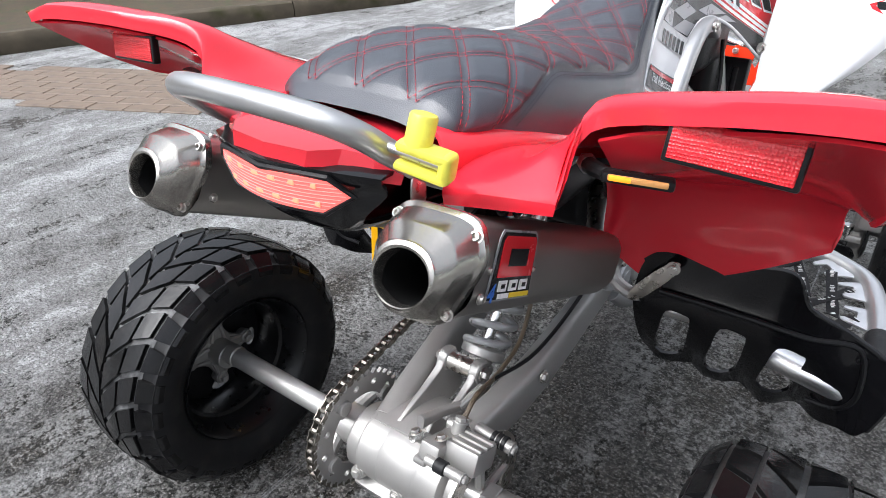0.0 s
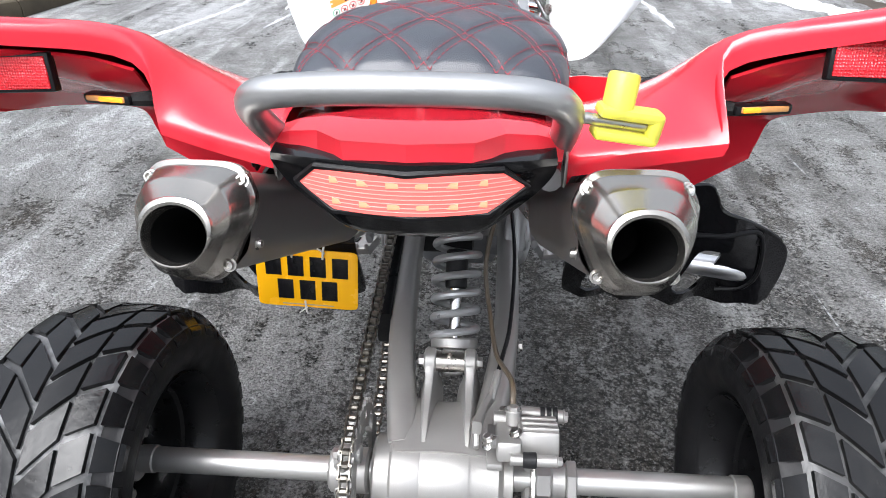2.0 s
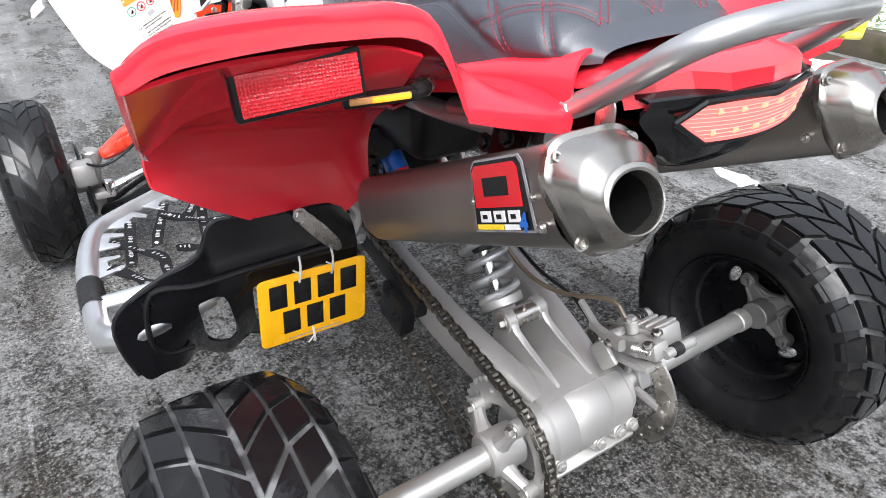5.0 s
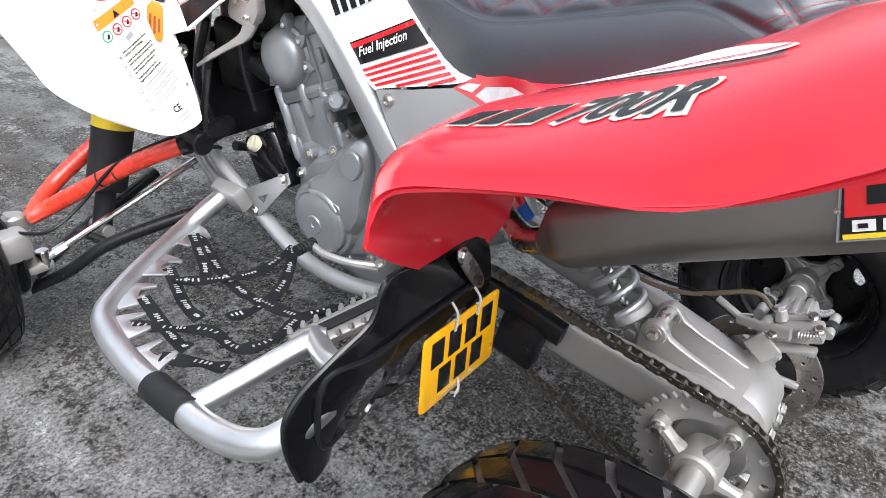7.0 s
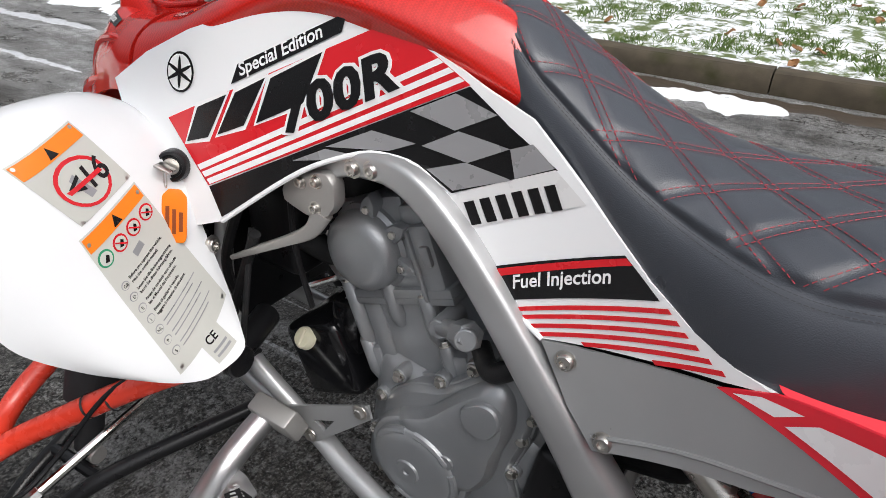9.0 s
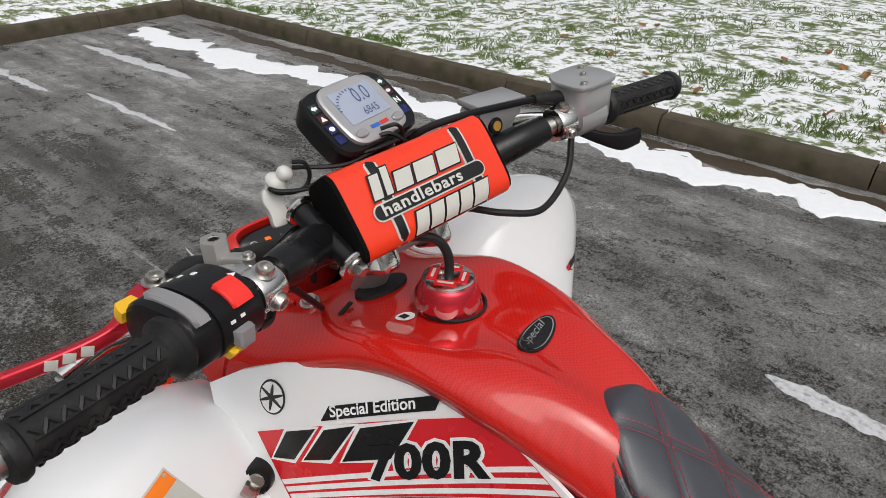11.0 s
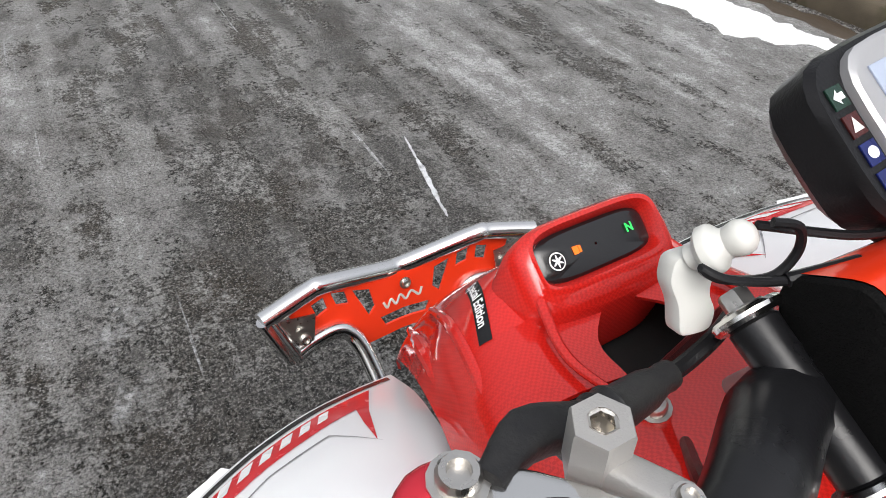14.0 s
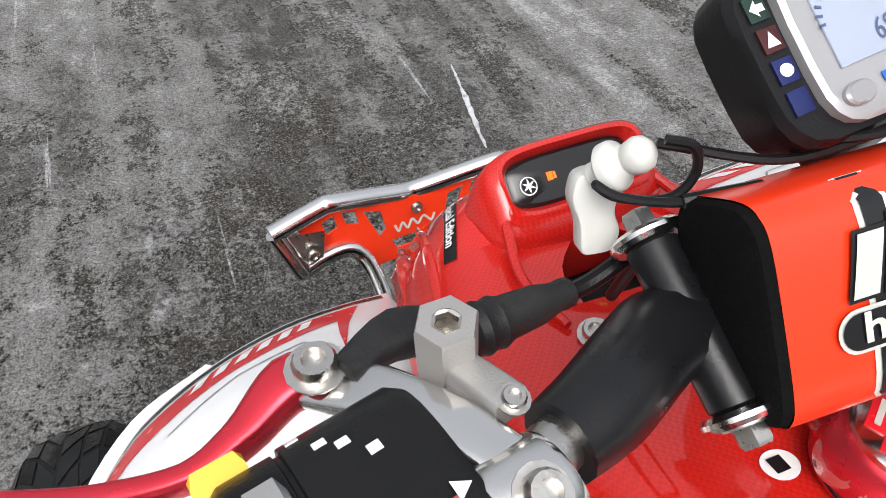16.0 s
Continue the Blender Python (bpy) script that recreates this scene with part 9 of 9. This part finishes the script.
def lcd_material():
    m, n, l, b = nodes_of("lcd_screen")
    b.inputs["Base Color"].default_value = (0.30, 0.34, 0.42, 1)
    b.inputs["Emission Color"].default_value = (0.40, 0.48, 0.70, 1)
    b.inputs["Emission Strength"].default_value = 0.10
    b.inputs["Roughness"].default_value = 0.12
    return m


LCDINK = mat("lcd_ink", (0.07, 0.10, 0.20), 0.3, bump=0)
part("lcd", box(0.060, 0.041, 0.001, DM @ Matrix.Translation((0, 0.006, 0.0058)), 0.0003), lcd_material(), meter, "blue-grey backlit display")
part("lettering", letters("0.0", 0.026, lambda u, v: DM @ V((-0.004 + u * 0.72, 0.006 + v, 0.0068)), 0.12), LCDINK, meter, recalc=False)
part("lettering", letters("6845", 0.0135, lambda u, v: DM @ V((-0.006 + u * 0.85, -0.010 + v, 0.0068)), 0.12), LCDINK, meter, recalc=False)
for k in range(10):
    a = radians(180 - 11 * k)
    part("scale_bar", box(0.0030, 0.0012, 0.0003, DM @ Matrix.Translation((-0.004 + 0.026 * math.cos(a), 0.004 + 0.020 * math.sin(a), 0.0068)) @ Matrix.Rotation(a, 4, "Z"), 0), LCDINK, meter)
for x in (-0.028, 0.028):
    part("button", closed([[DM @ V((x + p[0], -0.026 + p[1], z)) for p in oval(0, 0, 0.0085 * k, 0.005 * k, 20)] for z, k in ((0.004, 1), (0.0072, 1), (0.0082, 0.85))]), GREYP, meter)
part("brand_bar", join(box(0.012, 0.004, 0.0005, DM @ Matrix.Translation((-0.006, -0.024, 0.0058)), 0)), BLUE, meter)
part("brand_bar", join(box(0.012, 0.004, 0.0005, DM @ Matrix.Translation((0.008, -0.024, 0.0058)), 0)), DEEPRED, meter)
LAMPS = {-1: [((0.008, 0.03, 0.02), "arrow"), ((0.05, 0.008, 0.008), "tri"), ((0.006, 0.012, 0.09), "beam"), ((0.006, 0.012, 0.09), "")], 1: [((0.008, 0.03, 0.02), "arrow"), ((0.05, 0.008, 0.008), "oil"), ((0.008, 0.05, 0.02), "N"), ((0.006, 0.012, 0.09), "")]}
for s, rows in LAMPS.items():
    for k, (col, sign) in enumerate(rows):
        m_ = mat("lamp_window_%s" % sign if sign else "lamp_window", col, 0.25, bump=0) if not (s > 0 and sign in ("arrow", "")) else bpy.data.materials["lamp_window_arrow" if sign else "lamp_window"]
        c = (s * 0.0505, 0.021 - 0.0135 * k, 0.0006)
        part("lamp_window", box(0.0105, 0.0105, 0.001, DM @ Matrix.Translation(c), 0.0002), m_, meter)
        f = (lambda poly: sheet([(c[0] + a, c[1] + b) for a, b in poly], lambda u, v: DM @ V((u, v, 0.0014)), 0.01))
        if sign == "arrow":
            part("arrow_sign", f([(s * 0.004, 0), (0, 0.0036), (0, 0.0016), (-s * 0.0036, 0.0016), (-s * 0.0036, -0.0016), (0, -0.0016), (0, -0.0036)]), WHITEP, meter, recalc=False)
        elif sign == "tri":
            part("triangle_sign", f([(-0.0036, -0.003), (0.0036, -0.003), (0, 0.0036)]), WHITEP, meter, recalc=False)
        elif sign == "N":
            part("lettering", letters("N", 0.010, lambda u, v: DM @ V((c[0] - 0.0034 + u, c[1] - 0.0036 + v, 0.0014)), fat=0.0003), WHITEP, meter, recalc=False)
        elif sign:
            part("lamp_sign", f(oval(0, 0, 0.0036, 0.0022 if sign == "oil" else 0.0028, 14)), WHITEP, meter, recalc=False)
part("meter_stay", box(0.03, 0.03, 0.05, Matrix.Translation((0.0, 1.045, 1.045)) @ Matrix.Rotation(radians(20), 4, "X"), 0.006), BLACKP, meter)
for pts in ([(-0.03, 1.035, 1.060), (-0.005, 1.020, 1.072), (0.012, 1.010, 1.062), (0.02, 1.020, 1.058), (0.035, 1.030, 1.06)], [(-0.06, 1.05, 1.06), (-0.04, 1.026, 1.058), (0.0, 1.014, 1.064), (0.03, 1.018, 1.066), (0.05, 1.03, 1.06)], [(-0.012, 1.022, 1.078), (0.0, 1.012, 1.082), (0.010, 1.012, 1.070), (0.006, 1.018, 1.058)], [(-0.10, 1.055, 1.052), (-0.06, 1.030, 1.050), (-0.03, 1.022, 1.056), (0.0, 1.02, 1.062)]):
    part("meter_wire", tube(pts, 0.0022, 6), BLACKP, meter)

# ---- tether switch ----
TM = axes((-0.1145, 1.062, 1.0385), (0.010, -0.013, 0.018))
teth = part("tether_switch", join(lathe([(0, 0.0250), (0.005, 0.0236), (0.0085, 0.0205), (0.0097, 0.0165), (0.0088, 0.0120), (0.0080, 0.0100), (0.0090, 0.0070), (0.0125, 0.0042), (0.0135, 0.002), (0.0135, -0.002), (0.0105, -0.005), (0.007, -0.007), (0.007, -0.012), (0, -0.012)], TM @ Matrix.Scale(0.85, 4), 28), prism([(p.x, p.y) for p in ring_of([(-0.011, -0.025), (0.008, -0.025), (0.013, -0.014), (0.010, -0.003), (0.015, 0.010), (0.013, 0.022), (-0.008, 0.022), (-0.013, 0.008), (-0.009, -0.006)], 0.35)], 0.018, Matrix.Translation((-0.117, 1.066, 1.013)) @ Matrix.Scale(0.85, 4) @ Matrix.Rotation(radians(62), 4, "X") @ Matrix.Rotation(radians(-18), 4, "Y") @ Matrix.Translation((0, 0, -0.008)), 0.003)), NYLON, quad, "white nylon tether kill switch")
part("tether_cord", tube([(-0.106, 1.046, 1.062), (-0.096, 1.040, 1.060), (-0.092, 1.038, 1.046), (-0.100, 1.040, 1.034), (-0.118, 1.050, 1.032), (-0.127, 1.055, 1.038), (-0.120, 1.046, 1.036), (-0.098, 1.034, 1.036), (-0.075, 1.024, 1.043), (-0.050, 1.012, 1.052)], 0.0022, 8), BLACKP, teth, "thin black cord")
part("cord_sleeve", rod((-0.098, 1.034, 1.036), (-0.070, 1.022, 1.045), 0.0035, 10), BLACKP, teth)


# ---- grips and controls ----
def grip(a, b, name, twist=0.0):
    a, b = V(a), V(b)
    m = axes(a, b - a, (0, 0, 1))
    L = (b - a).length
    g = part(name, lathe([(0, -0.001), (0.012, -0.002), (0.019, 0.0), (0.0205, 0.004), (0.0195, 0.008), (0.0165, 0.010), (0.0165, L - 0.016), (0.0185, L - 0.014), (0.0235, L - 0.010), (0.024, L - 0.005), (0.020, L), (0, L)], m, 32), RUBBER, quad, "black rubber handgrip with ribbed diamonds")
    bms = []
    for row in range(7):
        a0 = 2 * math.pi * row / 7 + twist
        for k in range(8):
            z0, z1 = 0.014 + k * (L - 0.036) / 8, 0.014 + (k + 1) * (L - 0.036) / 8
            for p, q in (((a0, z0), (a0 + 0.45, (z0 + z1) / 2)), ((a0 + 0.45, (z0 + z1) / 2), (a0, z1)), ((a0 + 0.45, z0), (a0 + 0.45, z1))):
                pts = [m @ V((0.0167 * math.cos(p[0] + (q[0] - p[0]) * t), 0.0167 * math.sin(p[0] + (q[0] - p[0]) * t), p[1] + (q[1] - p[1]) * t)) for t in (0, 0.5, 1)]
                bms.append(tube(pts, 0.0017, 5, 1, cap=False))
    tagged(part("grip_rib", join(*bms), RUBBER, g, recalc=False), kind="stuff")
    part("bar_end", join(lathe([(0, -0.008), (0.007, -0.008), (0.012, -0.006), (0.0125, -0.002), (0.012, 0.0)], m, 20), hexbolt(m @ V((0, 0, -0.008)), m.to_3x3() @ V((0, 0, -1)), 0.0065, 0.004)), BOLT, g, "steel bar end")
    return g


grip((-0.413, 0.914, 1.014), (-0.292, 0.9397, 1.0102), "handgrip", 0.4)
grip((0.448, 0.915, 1.057), (0.300, 0.942, 1.051), "handgrip", 0.9)
# left switch block
SWM = axes((-0.2915, 0.9398, 1.0104), V((0.127, 0.028, -0.002)), (0, 0, 1))


BK = axes((-0.292, 0.962, 1.003), V((0.127, 0.028, -0.002)), (0, 0, 1))


def block_at(th, z, grow=0.0):
    """A point on the switch block: th turns from ahead over the top to the rider."""
    c, q = math.cos(radians(th)), math.sin(radians(th))
    k = 2 / 2.5
    return BK @ V(((0.038 + grow) * math.copysign(abs(c) ** k, c), (0.027 + grow) * math.copysign(abs(q) ** k, q), z))


def block_piece(a0, a1, z0, z1, h, n=10, bev=0.0015):
    """A key lying on the block's curved side."""
    rows = []
    for i in range(n + 1):
        a = a0 + (a1 - a0) * i / n
        e = bev if 0 < i < n else bev * 2.5
        rows.append([block_at(a, z, g) for z, g in ((z0, -0.003), (z0, h - e), (z0 + bev, h), (z1 - bev, h), (z1, h - e), (z1, -0.003))])
    bm = grid(rows, True)
    bm.verts.ensure_lookup_table()
    bm.faces.new(bm.verts[:6])
    bm.faces.new(bm.verts[-6:])
    return bm


block = part("switch_block", closed([[block_at(360 * t / 40, z, g) for t in range(40)] for z, g in ((-0.004, -0.012), (-0.002, -0.002), (0.001, 0.0), (0.019, 0.0), (0.0195, -0.0012), (0.021, -0.0012), (0.0215, 0.001), (0.062, 0.001), (0.067, -0.002), (0.069, -0.010))]), BLACKP, quad, "black plastic switch block")
ANG = math.degrees(math.atan2((SWM.inverted().to_3x3() @ V((0, -0.7, 0.7))).y, (SWM.inverted().to_3x3() @ V((0, -0.7, 0.7))).x))
YELLOWSW = mat("yellow_switch", (0.80, 0.46, 0.02), 0.4, bump=0)
part("hazard_switch", block_piece(106, 150, 0.037, 0.057, 0.0045, 8), mat("red_switch", (0.80, 0.03, 0.02), 0.35, bump=0), block, "red rocker switch")
part("grey_rocker", block_piece(66, 144, 0.004, 0.0175, 0.004, 12, 0.002), mat("grey_rocker", (0.24, 0.24, 0.245), 0.4, bump=0.05), block, "grey rocker switch")
part("yellow_switch", block_piece(4, 26, -0.006, 0.012, 0.007, 6, 0.002), YELLOWSW, block, "yellow switch")
part("grey_slider", block_piece(178, 196, 0.030, 0.046, 0.009, 6, 0.002), GREYP, block, "grey slider")
part("yellow_switch", block_piece(206, 226, 0.026, 0.044, 0.006, 6, 0.002), YELLOWSW, block, "yellow switch")
for th, z in ((34, 0.024), (54, 0.030), (62, 0.036), (74, 0.043), (164, 0.030), (163, 0.040)):
    part("white_sign", block_piece(th, th + 5, z, z + 0.0045, 0.0014, 2, 0.0001), WHITEP, block)
part("white_sign", sheet([(0, 0), (0.006, 0), (0.003, 0.006)], lambda u, v: block_at(100 + u * 1600, 0.057 + v, 0.0016), 0.01), WHITEP, block, recalc=False)


# clutch perch, mirror boss and lever
perch = part("clutch_perch", join(lathe([(0.0112, 0.070), (0.0175, 0.070), (0.019, 0.073), (0.019, 0.094), (0.0175, 0.097), (0.0112, 0.097)], SWM, 28), beam([(-0.210, 0.966, 1.018), (-0.222, 0.988, 1.014), (-0.240, 1.016, 1.004), (-0.257, 1.036, 0.994)], [(0.009, 0.006), (0.011, 0.006), (0.012, 0.005), (0.012, 0.004)])), POLISH, quad, "polished alloy clutch perch")
for da in (-25, 62):
    a = radians(ANG + da)
    d = SWM.to_3x3() @ V((math.cos(a), math.sin(a), 0))
    part("clamp_bolt", bolt_at(SWM @ V((0.019 * math.cos(a), 0.019 * math.sin(a), 0.083)), d, 0.0075, 0.006), BOLT, perch)
BOSS = axes((-0.2105, 1.0175, 1.015), (-0.05, 0.03, 1))
part("mirror_boss", join(lathe([(0.0048, 0.016), (0.006, 0.0168), (0.0118, 0.0168), (0.0125, 0.0155), (0.0125, -0.012), (0.0048, -0.012)], BOSS, 6), beam([(-0.2095, 1.010, 1.010), (-0.205, 0.997, 1.016), (-0.201, 0.985, 1.019)], [(0.007, 0.008), (0.007, 0.006), (0.0075, 0.006)])), ALU, perch, "threaded mirror boss")
part("boss_thread", lathe([(0, 0.004), (0.0048, 0.004), (0.0055, 0.0172)], BOSS, 16), STEEL, perch)
part("boss_screw", bolt_at((-0.201, 0.985, 1.024), (0, -0.1, 1), 0.0045, 0.003), BOLT, perch)
lever = part("clutch_lever", beam([(-0.250, 1.036, 0.996), (-0.268, 1.040, 0.992), (-0.290, 1.028, 0.986), (-0.312, 1.022, 0.982), (-0.345, 1.030, 0.976), (-0.382, 1.046, 0.968)], [(0.010, 0.008), (0.011, 0.009), (0.007, 0.008), (0.0048, 0.0068), (0.0046, 0.0062), (0.0052, 0.006)], 5, 3.5), REDMETAL, quad, "red anodised clutch lever")
part("lever_tip", lathe([(0, 0.0075), (0.005, 0.0065), (0.0075, 0.0025), (0.0075, -0.003), (0.004, -0.0075), (0, -0.008)], Matrix.Translation((-0.386, 1.048, 0.967)), 18), REDMETAL, lever)
part("pivot_bolt", bolt_at((-0.257, 1.036, 1.004), (0, 0, 1), 0.009, 0.006), BOLT, lever)
for k, (x, y, z) in enumerate(((-0.350, 1.0265, 0.9755), (-0.338, 1.0225, 0.9775), (-0.326, 1.0185, 0.9795))):
    part("pale_mark", box(0.009, 0.0008, 0.009, Matrix.Translation((x, y, z)) @ Matrix.Rotation(radians(-18), 4, "Z") @ Matrix.Rotation(radians(15), 4, "Y"), 0.0002), LABEL, lever)
part("clutch_cable", tube([(-0.205, 1.036, 0.990), (-0.16, 1.044, 0.984), (-0.128, 1.046, 0.982), (-0.10, 1.050, 0.990), (-0.07, 1.066, 0.975), (-0.05, 1.10, 0.88)], 0.0045, 10), BLACKP, quad, "black clutch cable")
boot_axis = axes((-0.196, 1.038, 0.988), (0.063, 0.007, -0.004))
part("cable_boot", lathe([(0.0045, -0.012), (0.010, -0.010), (0.0125, -0.004), (0.0115, -0.001), (0.0128, 0.003), (0.0115, 0.007), (0.0128, 0.011), (0.0115, 0.015), (0.0125, 0.019), (0.0105, 0.024), (0.0095, 0.042), (0.0070, 0.052), (0.0075, 0.056), (0.0070, 0.060), (0.0045, 0.062)], boot_axis, 20), RUBBER, quad, "ribbed rubber boot")
part("lever_cover", beam([(-0.248, 1.030, 1.004), (-0.222, 1.042, 0.999), (-0.198, 1.040, 0.991)], [(0.006, 0.005), (0.011, 0.008), (0.010, 0.008)], 4, 3.0), RUBBER, quad, "black rubber cover")
part("switch_wire", tube([(-0.225, 0.945, 0.985), (-0.205, 0.958, 0.976), (-0.19, 0.972, 0.984), (-0.165, 0.985, 0.975), (-0.14, 1.01, 0.95), (-0.08, 1.05, 0.88)], 0.0038, 8), BLACKP, quad)
part("cable_tie", box(0.012, 0.006, 0.005, Matrix.Translation((-0.196, 0.964, 0.984)) @ Matrix.Rotation(0.5, 4, "Z"), 0.001), NYLON, quad)
# right side: brake master cylinder, throttle box, thumb lever
RBM = axes((0.225, 0.958, 1.043), V((0.13, -0.024, 0.01)), (0, 0, 1))
rb = part("brake_perch", join(lathe([(0.0112, -0.010), (0.020, -0.010), (0.0215, -0.007), (0.0215, 0.014), (0.020, 0.017), (0.0112, 0.017)], RBM, 28), beam([(0.215, 0.978, 1.046), (0.19, 0.996, 1.046), (0.150, 1.012, 1.044)], [(0.012, 0.012), (0.014, 0.014), (0.012, 0.012)])), POLISH, quad, "alloy brake perch")
for da in (-30, 60):
    a = radians(ANG + da)
    part("clamp_bolt", bolt_at(RBM @ V((0.022 * math.cos(a), 0.022 * math.sin(a), 0.002)), RBM.to_3x3() @ V((math.cos(a), math.sin(a), 0)), 0.0065, 0.005), BOLT, rb)
res = part("brake_reservoir", join(box(0.066, 0.040, 0.036, Matrix.Translation((0.160, 1.012, 1.052)) @ Matrix.Rotation(radians(-12), 4, "Z") @ Matrix.Rotation(radians(-4), 4, "Y"), 0.006, 2), box(0.070, 0.044, 0.008, Matrix.Translation((0.160, 1.012, 1.074)) @ Matrix.Rotation(radians(-12), 4, "Z") @ Matrix.Rotation(radians(-4), 4, "Y"), 0.002)), SILVER, quad, "silver brake fluid reservoir")
part("sight_glass", join(rod((0.146, 0.996, 1.050), (0.1452, 0.991, 1.0508), 0.010, 20)), BLACKP, res)
part("sight_window", rod((0.1453, 0.9915, 1.0507), (0.1450, 0.990, 1.0511), 0.006, 16), mat("fluid_amber", (0.35, 0.20, 0.04), 0.2, bump=0), res)
tb_m = Matrix.Translation((0.272, 0.958, 1.066)) @ Matrix.Rotation(radians(-8), 4, "Z") @ Matrix.Rotation(radians(-6), 4, "Y")
tbx = part("throttle_box", join(prism([(p.x, p.y) for p in ring_of([(-0.034, -0.030), (0.030, -0.030), (0.036, 0.0), (0.030, 0.030), (-0.020, 0.032), (-0.036, 0.010)], 0.3)], 0.048, tb_m @ Matrix.Translation((0, 0, -0.026)), 0.004), lathe([(0.0112, 0.022), (0.022, 0.022), (0.024, 0.03), (0.024, 0.066), (0.0112, 0.066)], RBM, 24)), SILVER, quad, "silver cast throttle box")
part("throttle_lid", prism([(p.x, p.y) for p in ring_of([(-0.037, -0.033), (0.033, -0.033), (0.039, 0.0), (0.033, 0.033), (-0.022, 0.035), (-0.039, 0.011)], 0.3)], 0.006, tb_m @ Matrix.Translation((0, 0, 0.0222)), 0.002), SILVER, tbx)
for u, v in ((-0.022, -0.022), (0.022, 0.018), (0.004, 0.0)):
    part("lid_screw", bolt_at(tb_m @ V((u, v, 0.0285)), (0, 0, 1), 0.004, 0.003), BOLT, tbx)
part("throttle_cable", tube([(0.235, 0.968, 1.070), (0.20, 0.976, 1.074), (0.15, 0.984, 1.076), (0.09, 0.998, 1.074), (0.05, 1.020, 1.062), (0.02, 1.05, 1.03)], 0.0042, 10), BLACKP, tbx, "black throttle cable")
part("cable_boot", tube([(0.246, 0.966, 1.069), (0.225, 0.970, 1.072), (0.195, 0.977, 1.0745)], [0.0105, 0.009, 0.006], 14, 3), RUBBER, tbx)
part("thumb_lever", beam([(0.262, 0.945, 1.028), (0.285, 0.925, 1.018), (0.315, 0.912, 1.010), (0.345, 0.905, 1.012)], [(0.005, 0.006), (0.006, 0.008), (0.007, 0.012), (0.006, 0.011)]), BLACKP, tbx, "black thumb lever")
part("brake_hose", tube([(0.25, 0.95, 1.025), (0.215, 0.93, 0.99), (0.16, 0.925, 0.962), (0.115, 0.945, 0.965), (0.085, 0.98, 0.97)], 0.0042, 10), RUBBER, quad, "black brake hose")

# ---- yellow disc lock hung on the grab bar: a thing of its own ----
dlock = new("disc_lock")
tagged(dlock, "yellow steel lock clamped on the grab bar", "lock")
dlock.location = (0.150, -0.095, 0.800)


def locked(name, bm, m_, label=""):
    bm.transform(Matrix.Translation((-0.150, 0.095, -0.800)))
    return part(name, bm, m_, dlock, label)


LM = Matrix.Translation((0.160, -0.098, 0.796)) @ Matrix.Rotation(radians(8), 4, "Z") @ Matrix.Rotation(radians(10), 4, "Y") @ Matrix.Scale(0.78, 4)
locked("lock_body", join(box(0.062, 0.026, 0.011, LM @ Matrix.Translation((0.0, 0, 0.0105)), 0.004), box(0.062, 0.026, 0.010, LM @ Matrix.Translation((0.0, 0, -0.0115)), 0.004), box(0.014, 0.026, 0.033, LM @ Matrix.Translation((0.026, 0, 0)), 0.006, 3)), YELLOWLOCK, "scratched yellow body")
locked("lock_barrel", join(lathe([(0, 0.036), (0.0095, 0.036), (0.0135, 0.035), (0.015, 0.032), (0.015, 0.0), (0, 0)], LM @ Matrix.Translation((-0.012, 0.002, 0.010)) @ Matrix.Rotation(radians(-12), 4, "X"), 24)), YELLOWLOCK, "yellow lock barrel")
locked("lock_pin", rod(LM @ V((-0.046, 0, 0.0)), LM @ V((0.022, 0, 0.0)), 0.0043, 14), BOLT, "bare steel pin")
